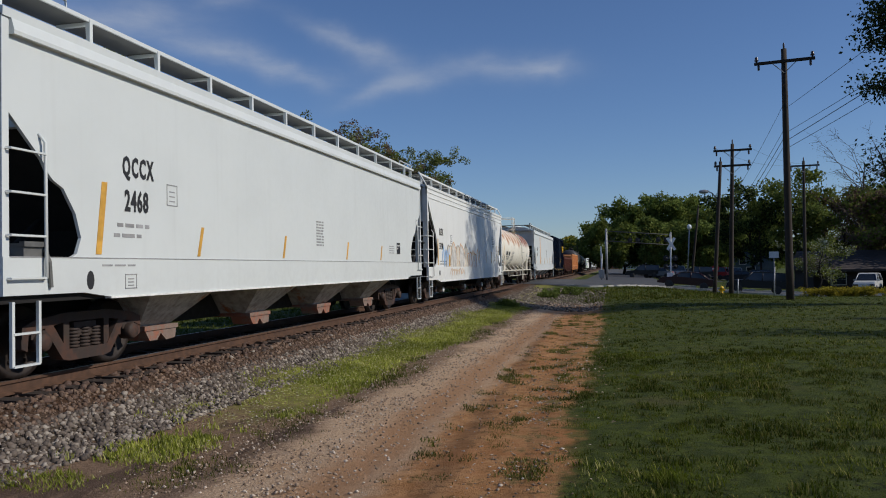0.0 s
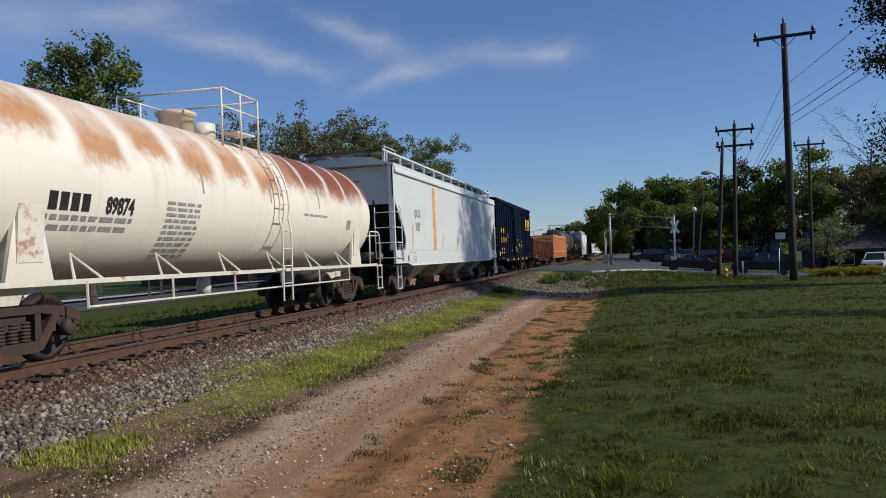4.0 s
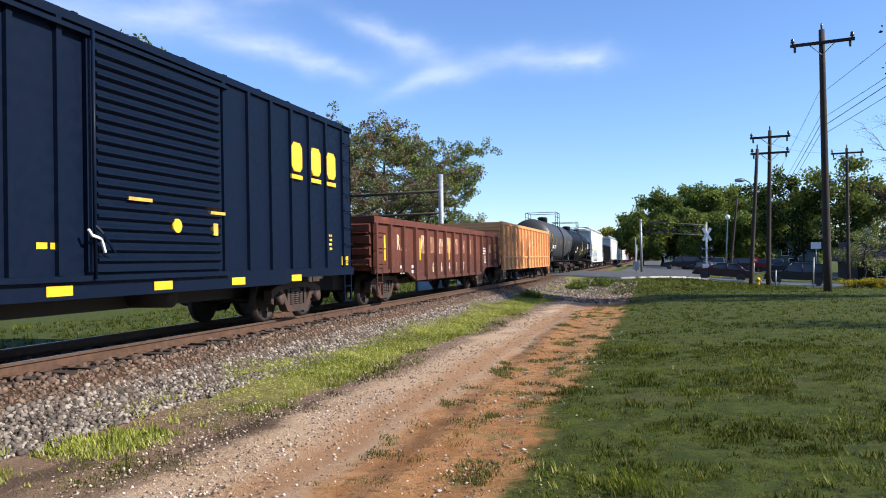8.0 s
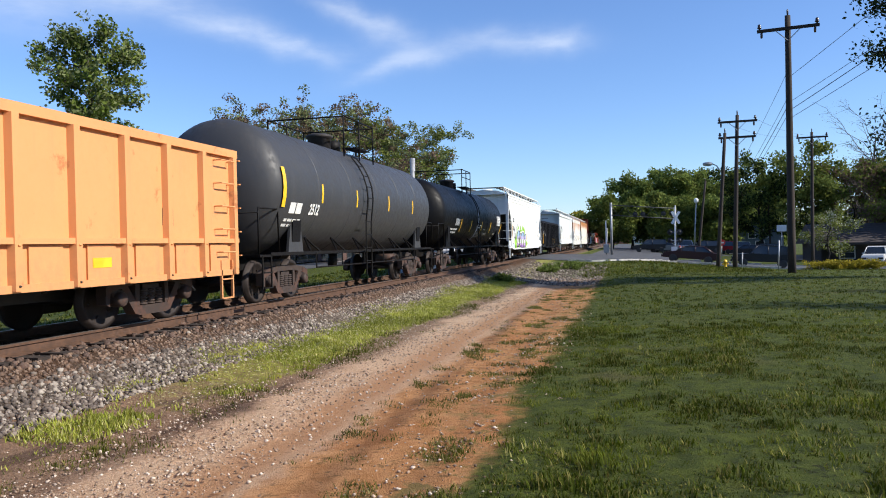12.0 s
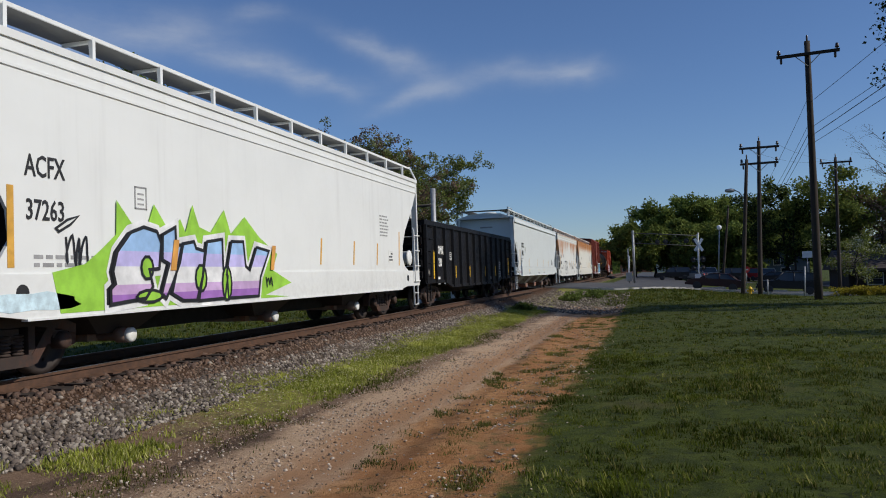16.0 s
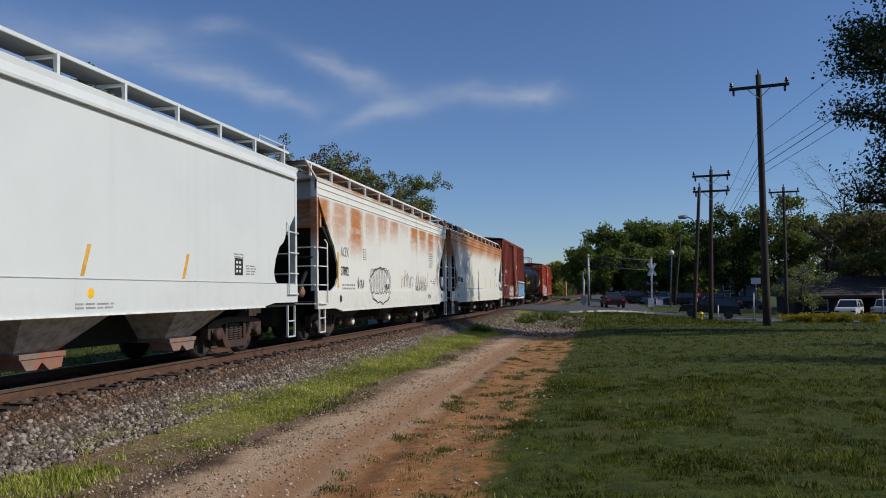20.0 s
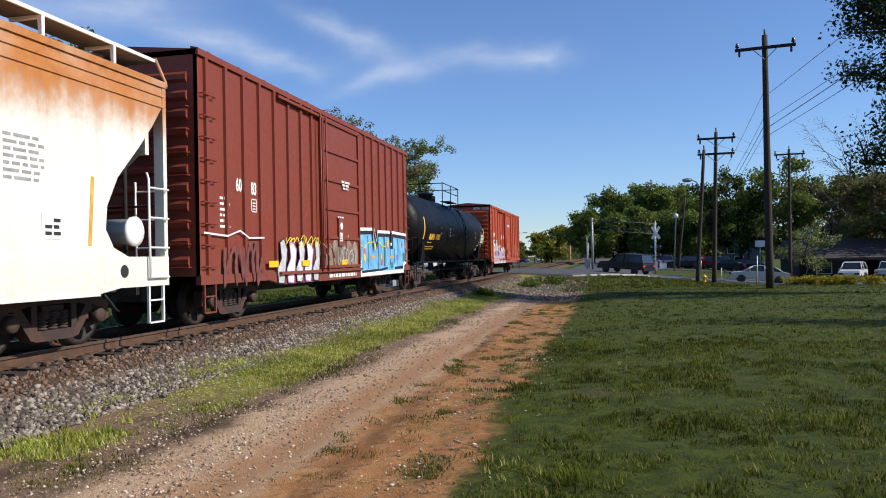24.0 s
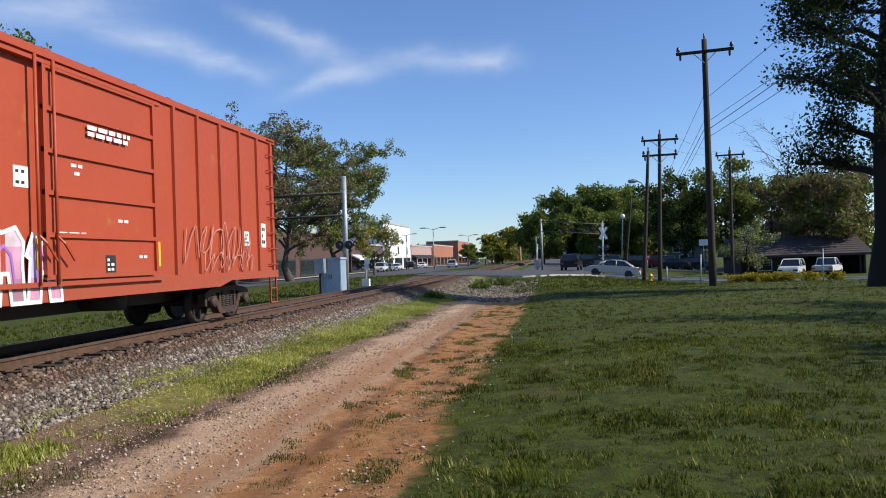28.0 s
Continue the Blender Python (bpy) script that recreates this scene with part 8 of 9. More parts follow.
part("base_sign", box(bmn(), 0.35, 0.95, -0.05, 0.0, 0.15, 0.6), M_SIGNW, ob)
part("gate_arm", box(bmn(), -0.05, 0.05, -0.15, -0.09, 0.9, 4.2), M_SIGNW, ob, "raised white crossing gate arm")
CB, CT = Vector((-1.73, 82.00, 0.98)), Vector((-1.72, 82.00, 6.15))
CE = Vector((4.56, 82.00, 5.34))
ob, d = sign_post("grey cantilever signal bridge over the road", CB, CT, 0.12, "signal_gantry", "signal gantry")
e = CE - CB
M_GANTRY = plain("dull_dark_galvanised_steel", (0.10, 0.10, 0.10), 0.7, 0.2, 0.2)
for dz in (0.0, -1.05):
    for dy in (-0.3, 0.3):
        part("chord", tube(bmn(), [(0, dy, d.z - 0.25 + dz), (e.x, dy, e.z + 0.0 + dz)], 0.035, 6), M_GANTRY, ob)
for k in range(9):
    f0, f1 = k / 9, (k + 1) / 9
    part("lattice", tube(bmn(), [(e.x * f0, -0.3, d.z - 0.25 + (e.z - d.z + 0.25) * f0 - (1.05 if k % 2 else 0)), (e.x * f1, -0.3, d.z - 0.25 + (e.z - d.z + 0.25) * f1 - (0 if k % 2 else 1.05))], 0.018, 5), M_GANTRY, ob)
for f in (0.45, 0.9):
    for s_ in (-0.4, 0.4):
        part("light_head", lathe(bmn(), [(0.0, 0.26), (0.03, 0.26), (0.05, 0.13), (-0.2, 0.10)], 1, 12, True, (e.x * f + s_, -0.5, e.z - 0.5)), M_BLACK, ob)
ob, d = sign_post("white crossing gate post beyond the road", Vector((-2.33, 84.00, 0.91)), Vector((-2.23, 84.00, 3.55)), 0.06, "gate_post", "crossing gate")
part("gate_arm", box(bmn(), -0.06, 0.06, -0.15, -0.08, 0.3, d.z + 0.8), M_SIGNW, ob)
part("gate_box", box(bmn(), -0.3, 0.3, -0.3, 0.3, 0, 0.9), M_GREYM, ob)
SB, ST = Vector((9.53, 86.00, 0.16)), Vector((9.59, 86.00, 1.70))
ob, d = sign_post("red octagonal stop sign on a thin post", SB, ST, 0.04)
part("plate", lathe(bmn(), [(-0.02, 0.36), (0.02, 0.36)], 1, 8, False, d), M_SIGNR, ob, "red octagonal plate", pose(0, -0.06, 0))
part("band", box(bmn(), -0.24, 0.24, -0.1, -0.085, d.z - 0.07, d.z + 0.07), M_SIGNW, ob)
bb = Vector((16.23, 90.00, 3.05))
ob, d = sign_post("small white roadside board on a post", (bb.x, bb.y, h_at(bb.x, bb.y)), bb, 0.05)
part("board", box(bmn(), d.x - 0.5, d.x + 0.5, -0.05, 0.0, d.z - 0.3, d.z + 0.4), M_SIGNW, ob)
for bx, tx in (((10.02, 57.00, -0.19), (10.11, 57.00, 1.95)), ((8.34, 62.00, -0.19), (8.39, 62.00, 1.05)), ((19.89, 62.00, -0.21), (19.94, 62.00, 2.03))):
    ob, d = sign_post("thin dark metal post in the grass", Vector(bx), Vector(tx), 0.045, "metal_post", "post")
# hydrant
hb = Vector((6.68, 58.00, -0.08))
ob = thing("fire_hydrant", "small yellow fire hydrant in the grass", "hydrant", Matrix.Translation(hb))
part("barrel", lathe(bmn(), [(-0.2, 0.16), (0.06, 0.16), (0.07, 0.11), (0.52, 0.11), (0.53, 0.15), (0.57, 0.15), (0.66, 0.11), (0.72, 0.04)], 2, 12), M_YELLOW, ob)
for s_ in (-1, 1):
    part("nozzle", lathe(bmn(), [(0.08, 0.06), (0.17, 0.06), (0.18, 0.08), (0.22, 0.08)], 0, 10, True, (0, 0, 0.42)), M_YELLOW, ob, m=pose(0, 0, 0, 0, 0, 0 if s_ > 0 else 180))

# across the track: equipment cabinet, signal mast with its double arm
cb = Vector((-13.82, 46.00, 0.46))
cb.z = h_at(cb.x, cb.y)
M_CAB = plain("blue_grey_cabinet_paint", (0.30, 0.38, 0.47), 0.5, 0.1, 0.12)
ob = thing("equipment_cabinet", "blue-grey metal signal cabinet on a concrete base", "cabinet", Matrix.Translation(cb))
part("plinth", box(bmn(), -0.75, 0.75, -0.75, 0.75, -0.3, 0.1), M_CONC, ob)
part("housing", box(bmn(), -0.66, 0.66, -0.62, 0.62, 0.1, 2.22), M_CAB, ob)
part("roof", prism(bmn(), [(-0.72, 2.22), (0.72, 2.22), (0.66, 2.34), (-0.66, 2.34)], 1, -0.7, 0.7), M_CAB, ob)
for s_ in (-1, 1):
    dr = part("door", box(bmn(), min(s_ * 0.02, s_ * 0.62), max(s_ * 0.02, s_ * 0.62), -0.65, -0.62, 0.2, 2.12), M_CAB, ob)
    part("handle", box(bmn(), s_ * 0.08 - 0.02, s_ * 0.08 + 0.02, -0.69, -0.65, 1.05, 1.3), M_STEEL, dr)
ob2 = thing("equipment_cabinet", "small grey relay case on a post beside the track", "cabinet", Matrix.Translation((-14.34, 45.00, 0.45)))
part("post", box(bmn(), -0.06, 0.06, -0.06, 0.06, -0.5, 1.2), M_STEEL, ob2)
part("case", box(bmn(), -0.3, 0.3, -0.25, 0.25, 1.2, 2.1), M_GREYM, ob2)
mb, mt = Vector((-13.27, 47.00, 0.47)), Vector((-13.24, 47.00, 7.74))
ob, d = sign_post("silver signal mast with a long double cantilever arm", mb, mt, 0.17, "signal_gantry", "signal gantry")
for dz in (6.35, 4.95):
    for dy in (-0.35, 0.35):
        part("chord", tube(bmn(), [(0, dy, dz - 0.15), (-9.5, dy, dz - 0.25)], 0.055, 6), M_STEEL, ob)
for k in range(8):
    part("lattice", tube(bmn(), [(-9.5 * k / 8, -0.35, 6.2 if k % 2 else 4.8), (-9.5 * (k + 1) / 8, -0.35, 4.8 if k % 2 else 6.2)], 0.02, 5), M_STEEL, ob)
for k in range(2):
    part("light_head", lathe(bmn(), [(0.0, 0.27), (0.03, 0.27), (0.05, 0.13), (-0.2, 0.10)], 1, 12, True, (0.3 - 0.6 * k, -0.3, 2.9)), M_BLACK, ob)
ob, d = sign_post("low crossing signal with a white board beside the track", Vector((-12.78, 50.00, 0.62)), Vector((-12.72, 50.00, 2.40)), 0.06, "crossing_signal", "crossing signal")
for s_ in (-1, 1):
    part("light_head", lathe(bmn(), [(0.0, 0.25), (0.03, 0.25), (0.05, 0.13), (-0.2, 0.10)], 1, 12, True, (s_ * 0.4, -0.15, d.z - 0.35)), M_BLACK, ob)
part("board", box(bmn(), -0.02, 0.3, -0.2, -0.16, d.z - 0.7, d.z + 0.1), M_SIGNW, ob)
part("case", box(bmn(), -0.25, 0.25, -0.2, 0.2, 0.0, 0.5), M_SIGNW, ob)


# ---- houses ----
def window(parent, m, w, h, frame_mat, pane_mat):
    wn = part("window", box(bmn(), -w / 2 - 0.08, w / 2 + 0.08, -0.05, 0.03, -h / 2 - 0.08, h / 2 + 0.08), frame_mat, parent, m=m)
    for s_ in (-1, 1):
        part("pane", box(bmn(), -w / 2 + 0.02, w / 2 - 0.02, -0.075, -0.052, (0.01 if s_ > 0 else -h / 2 + 0.02), (h / 2 - 0.02 if s_ > 0 else -0.01)), pane_mat, wn)
    return wn


M_PANE = glass("window_glass")
M_SHINGLE = plain("dark_brown_shingles", (0.055, 0.043, 0.04), 0.9, 0, 0.35, 5, 0.4)
M_SIDING = plain("pale_siding", (0.55, 0.56, 0.52), 0.7, 0, 0.12, 3)
M_BLUESIDE = plain("blue_grey_siding", (0.10, 0.14, 0.18), 0.75, 0, 0.15, 3)
# near-black boards: the shade on the house walls is put into this colour
M_DARKWOOD = plain("shade_dark_boards", (0.028, 0.022, 0.020), 0.85, 0, 0.3, 4)
M_BRICKD = plain("dark_brown_brick", (0.085, 0.045, 0.035), 0.9, 0, 0.35, 6, 0.3)
M_BRICKO = plain("orange_red_brick", (0.36, 0.14, 0.08), 0.9, 0, 0.25, 4, 0.3)
M_STUCCO = plain("white_stucco", (0.66, 0.67, 0.66), 0.85, 0, 0.08, 2)
# low dark house with an open carport
hl, hr = Vector((19.27, 86.00, -0.83)), Vector((31.81, 86.00, -1.23))
z0, wid = (hl.z + hr.z) / 2 - 0.1, hr.x - hl.x
house = thing("house", "low dark house with a broad brown shingle roof and open carport", "house", pose(hl.x, 86, z0))
part("floor_slab", box(bmn(), -0.3, wid + 0.4, -0.3, 9, -0.4, 0.02), M_CONC, house)
part("back_wall", box(bmn(), 0, wid, 8.6, 8.8, 0, 2.6), M_DARKWOOD, house)
part("end_wall", box(bmn(), 0, 0.2, 0, 8.6, 0, 2.6), M_DARKWOOD, house)
part("front_wall", box(bmn(), 0.2, wid * 0.42, 0.4, 0.6, 0, 2.6), M_DARKWOOD, house)
part("end_wall", box(bmn(), wid - 0.2, wid, 0, 8.6, 0, 2.6), M_DARKWOOD, house)
for k in range(4):
    part("carport_post", box(bmn(), wid * (0.45 + 0.17 * k) - 0.09, wid * (0.45 + 0.17 * k) + 0.09, 0.1, 0.28, 0, 2.5), M_DARKWOOD, house)
roof = part("roof", None or prism(bmn(), [(-0.7, 2.45), (9.5, 2.45), (4.4, 4.55)], 0, -0.6, wid + 0.6), M_SHINGLE, house)
for k in range(9):
    part("shingle_course", box(bmn(), -0.62, wid + 0.62, -0.012, 0.012, 0, 0.05), M_SHINGLE, roof, m=pose(0, -0.55 + k * 0.54, 2.50 + k * 0.222, 0))
part("fascia", box(bmn(), -0.6, wid + 0.6, -0.78, -0.70, 2.3, 2.52), M_DARKWOOD, house)
window(house, pose(wid * 0.2, 0.38, 1.5), 1.4, 1.1, M_SIDING, M_PANE)
# tall pale gabled house behind
gl, gr, gt = Vector((33.66, 122.00, 2.72)), Vector((43.00, 122.00, 2.69)), Vector((38.60, 122.00, 9.65))
house = thing("house", "tall pale gabled house with a grey roof behind the trees", "house", pose((gl.x + gr.x) / 2, 122, -0.8))
hw = (gr.x - gl.x) / 2 + 0.5
ez, tz = (38.43, 122.00, 5.42)[2] + 0.8, gt.z + 0.8
part("wall", prism(bmn(), [(-hw, 0), (hw, 0), (hw, ez), (0, tz - 0.2), (-hw, ez)], 1, 0, 11), M_SIDING, house)
for s_ in (-1, 1):
    part("roof", prism(bmn(), [(s_ * (hw + 0.5), ez - 0.3), (0, tz), (0, tz + 0.22), (s_ * (hw + 0.55), ez - 0.08)], 1, -0.5, 11.5), plain("grey_shingles", (0.16, 0.17, 0.17), 0.9, 0, 0.25, 5), house)
part("chimney", box(bmn(), -0.6, 0.5, 3, 4, tz - 1, tz + 1.3), M_BRICKD, house)
for x_ in (-hw * 0.5, hw * 0.5):
    for z_ in (1.6, 4.6):
        window(house, pose(x_, -0.02, z_), 1.1, 1.6, M_SIGNW, M_PANE)
# blue-grey house beyond the car park
bl, br = Vector((17.77, 138.00, 0.60)), Vector((25.16, 138.00, 0.34))
bt = Vector((21.39, 138.00, 5.59))
house = thing("house", "small blue-grey house with a gable and white window frames", "house", pose((bl.x + br.x) / 2, 138, -0.3))
hw = (br.x - bl.x) / 2
part("wall", prism(bmn(), [(-hw, 0), (hw, 0), (hw, bt.z - 1.9), (0, bt.z), (-hw, bt.z - 1.9)], 1, 0, 9), M_BLUESIDE, house)
for s_ in (-1, 1):
    part("roof", prism(bmn(), [(s_ * (hw + 0.5), bt.z - 2.2), (0, bt.z + 0.02), (0, bt.z + 0.25), (s_ * (hw + 0.55), bt.z - 1.95)], 1, -0.5, 9.5), M_SHINGLE, house)
for x_ in (-hw * 0.35, hw * 0.2):
    window(house, pose(x_, -0.02, 3.0), 1.0, 1.3, M_SIGNW, M_PANE)
window(house, pose(0, -0.02, 1.2), 1.4, 1.2, M_SIGNW, M_PANE)


# ---- shops along the main street ----
def shop(label, y0, y1, h, mat, bays=3, awning=None, x=-37.0, deep=12, trim=M_CONC, upper=0):
    ob = thing("shop_building", label, "building", pose(x, y0, 0.3))
    w = y1 - y0
    part("wall", box(bmn(), -deep, 0, 0, w, -0.4, h), mat, ob)
    part("parapet", box(bmn(), -deep - 0.1, 0.14, -0.1, w + 0.1, h, h + 0.35), trim, ob)
    for k in range(bays):
        yy = w * (k + 0.5) / bays
        sf = part("shop_front", box(bmn(), -0.02, 0.06, yy - w / bays * 0.40, yy + w / bays * 0.40, 0.1, 2.7), M_STEEL, ob)
        for q in range(3):
            a = yy - w / bays * 0.38 + q * w / bays * 0.255
            part("pane", box(bmn(), 0.055, 0.075, a, a + w / bays * 0.24, 0.5, 2.5), M_PANE, sf)
        if awning:
            part("awning", prism(bmn(), [(0.0, 3.4), (1.6, 2.6), (1.6, 2.35), (0.0, 3.1)], 1, yy - w / bays * 0.46, yy + w / bays * 0.46), awning, ob)
        for u in range(upper):
            window(ob, Matrix.Translation((0.04, yy, 4.4 + 2.9 * u)) @ pose(0, 0, 0, 0, 0, 90), 1.2, 1.7, trim, M_PANE)
    return ob


shop("long dark brown brick building behind the street trees", 70, 132, 6.6, M_BRICKD, 7)
shop("low shop with white awnings over its windows", 134, 158, 5.2, M_BRICKD, 4, M_SIGNW)
shop("tall white stucco building standing over the street", 160, 190, 10.2, M_STUCCO, 3, None, upper=2)
shop("low pink stucco shop with a dark canopy", 191, 222, 5.6, plain("dusty_pink_stucco", (0.42, 0.27, 0.24), 0.85), 4, M_STEEL)
shop("orange brick shop row", 224, 268, 6.2, M_BRICKO, 6, None)
shop("orange brick shop row further along the street", 282, 330, 8.5, M_BRICKO, 5, M_SIGNW, upper=1)
for x_, y_, w_, h_, m_, lb in ((-14, 362, 14, 7, M_BRICKO, "brick building closing the street's far end"), (-34, 380, 15, 9, M_BRICKO, "taller brick building at the street's far end"), (2, 390, 14, 5.5, M_SIDING, "pale low building far along the street")):
    ob = thing("building", lb, "building", pose(x_, y_, 0.3))
    part("wall", box(bmn(), 0, w_, 0, 10, -0.3, h_), m_, ob)
    part("parapet", box(bmn(), -0.1, w_ + 0.1, -0.1, 10.1, h_, h_ + 0.4), M_CONC, ob)
    for k in range(4):
        for z_ in (1.6, 4.6):
            if z_ + 1 < h_:
                window(ob, pose(w_ * (k + 0.5) / 4, -0.02, z_), 1.5, 1.5, M_CONC, M_PANE)


def double_lamp(x, y, h=8.2):
    ob = thing("street_lamp", "grey double-headed street lamp", "street lamp", pose(x, y, h_at(x, y)))
    part("post", tube(bmn(), [(0, 0, -0.2), (0, 0, h)], 0.12, 8, True, 0.07), M_GREYM, ob)
    for s_ in (-1, 1):
        part("arm", tube(bmn(), [(0, 0, h - 0.25), (s_ * 1.2, 0, h + 0.1), (s_ * 1.9, 0, h + 0.12)], 0.05, 6), M_GREYM, ob)
        part("lamp_head", prism(bmn(), [(s_ * 1.5, h + 0.02), (s_ * 2.6, h + 0.05), (s_ * 2.6, h + 0.22), (s_ * 1.5, h + 0.25)], 1, -0.22, 0.22), M_GREYM, ob)


for x_, y_ in ((-24.5, 150), (-24.0, 205), (-23.5, 260), (-36.0, 180)):
    double_lamp(x_, y_)
for i, (x_, y_) in enumerate(((-22.5, 190), (-20.5, 215), (-21, 240), (-21.5, 275), (-34, 300))):
    tree("small street tree in young leaf", x_, y_, 5.5, 2.2, 0.12, [L_OLIVE, L_OAK], M_BARKD, 0.3, 9, 6, 26, 0.35, 0.7, seed=90 + i)


# ---- vehicles: nose to +y ----
def car_body(kind):
    if kind == "sedan":
        low = [(-2.3, 0.35), (-2.35, 0.75), (-2.2, 0.95), (-1.3, 1.0), (0.95, 0.98), (2.05, 0.82), (2.3, 0.62), (2.3, 0.35)]
        cab = [(-1.75, 0.98), (-1.0, 1.42), (0.1, 1.45), (0.55, 1.35), (1.15, 0.97)]
    elif kind == "pickup":
        low = [(-2.7, 0.5), (-2.75, 1.08), (-0.6, 1.1), (1.2, 1.1), (2.5, 0.98), (2.7, 0.75), (2.7, 0.45)]
        cab = [(-0.75, 1.08), (-0.6, 1.75), (0.5, 1.78), (0.8, 1.7), (1.3, 1.08)]
    else:
        low = [(-2.35, 0.45), (-2.4, 1.0), (-2.3, 1.1), (1.0, 1.1), (2.2, 0.98), (2.4, 0.72), (2.4, 0.42)]
        cab = [(-2.3, 1.08), (-2.1, 1.72), (-0.2, 1.8), (0.45, 1.72), (1.1, 1.08)]
    return low, cab


def vehicle(kind, label, mat, m, group=""):
    """A car: body, glass house with pillars, wheels with rims, lamps and bumpers."""
    ob = thing({"sedan": "sedan_car", "suv": "suv_car", "pickup": "pickup_truck"}[kind], label, "car", m, group)
    low, cab = car_body(kind)
    wv = 0.88 if kind == "sedan" else 0.95
    body = bmn()
    prism(body, low, 0, -wv, wv)
    bmesh.ops.bevel(body, geom=[e for e in body.edges if e.calc_length() > 0.05], offset=0.06, segments=2, affect="EDGES")
    part("body", body, mat, ob)
    glass_bm = bmn()
    n_ = len(cab)
    lo_ = [[glass_bm.verts.new((s_ * (wv - (0.02 if i in (0, n_ - 1) else 0.2)), y, z)) for i, (y, z) in enumerate(cab)] for s_ in (-1, 1)]
    for i in range(n_ - 1):
        glass_bm.faces.new((lo_[0][i], lo_[0][i + 1], lo_[1][i + 1], lo_[1][i]))
    glass_bm.faces.new(lo_[0])
    glass_bm.faces.new(lo_[1][::-1])
    part("glass_house", glass_bm, M_PANE, ob, "dark tinted windows")
    top = [(y, z) for y, z in cab[1:-1]]
    part("roof", prism(bmn(), [(y, z - 0.02) for y, z in top] + [(y, z + 0.035) for y, z in top[::-1]], 0, -wv + 0.18, wv - 0.18), mat, ob)
    for s_ in (-1, 1):
        for i, j in ((0, 1), (n_ - 2, n_ - 1)):
            part("pillar", tube(bmn(), [(s_ * (wv - (0.02 if k in (0, n_ - 1) else 0.19)), *cab[k]) for k in (i, j)], 0.045, 6), mat, ob)
        part("pillar", tube(bmn(), [(s_ * (wv - 0.03), -0.35, cab[0][1]), (s_ * (wv - 0.18), -0.35, top[0][1] + 0.02)], 0.04, 6), mat, ob)
    a, b = low[0][0], low[-1][0]
    for s_ in (-1, 1):
        for y in (a + 0.85, b - 0.9):
            w = part("wheel", lathe(bmn(), [(-0.11, 0.22), (-0.11, 0.31), (-0.07, 0.335), (0.07, 0.335), (0.11, 0.31), (0.11, 0.22)], 0, 20), M_BLACK, ob, "black tyre", pose(s_ * (wv - 0.08), y, 0.335))
            part("rim", lathe(bmn(), [(s_ * 0.06, 0.05), (s_ * 0.10, 0.06), (s_ * 0.105, 0.2), (s_ * 0.06, 0.21)], 0, 14), M_GREYM, w)
        part("headlight", box(bmn(), s_ * (wv - 0.25) - 0.2, s_ * (wv - 0.25) + 0.2, b - 0.08, b + 0.012, 0.62, 0.78), M_PANE, ob)
        part("tail_light", box(bmn(), s_ * (wv - 0.18) - 0.16, s_ * (wv - 0.18) + 0.16, a - 0.06, a + 0.06, 0.72, 0.9), M_SIGNR, ob, "red tail light")
        part("mirror", box(bmn(), s_ * (wv + 0.08) - 0.1, s_ * (wv + 0.08) + 0.1, 0.72, 0.84, cab[-1][1] - 0.02, cab[-1][1] + 0.12), mat, ob)
    part("rear_bumper", box(bmn(), -wv + 0.05, wv - 0.05, a - 0.1, a + 0.05, 0.38, 0.6), M_STEEL if kind == "pickup" else mat, ob)
    part("front_bumper", box(bmn(), -wv + 0.05, wv - 0.05, b - 0.05, b + 0.08, 0.36, 0.56), mat, ob)
    return ob


def gloss(name, col, rough=0.35):
    n = Nodes(name)
    f = n.noise(4, 3)
    MATS[name] = n.done(n.mix(f, col, tuple(v * 0.85 for v in col)), n.ramp(f, 0, 1, rough, rough + 0.1), 0.0, 0.35)
    n.b.inputs["Coat Weight"].default_value = 0.12
    return MATS[name]


C_MAROON, C_NAVY, C_SILVER = gloss("maroon_car_paint", (0.030, 0.006, 0.008)), gloss("navy_car_paint", (0.006, 0.008, 0.015)), gloss("silver_car_paint", (0.50, 0.49, 0.46))
C_WHITE, C_RED, C_BLACK, C_GREY = gloss("white_car_paint", (0.58, 0.58, 0.57)), gloss("red_car_paint", (0.45, 0.02, 0.02)), gloss("black_car_paint", (0.012, 0.012, 0.014)), gloss("grey_car_paint", (0.18, 0.19, 0.2))


def at_road(x, y, heading):
    """On the road at x y, nose turned heading degrees from +y towards -x."""
    dx, dy = -math.sin(radians(heading)), math.cos(radians(heading))
    pitch = math.degrees(math.atan2(h_at(x + dx * 1.4, y + dy * 1.4) - h_at(x - dx * 1.4, y - dy * 1.4), 2.8))
    return pose(x, y, h_at(x, y) + 0.035, pitch, 0, heading)


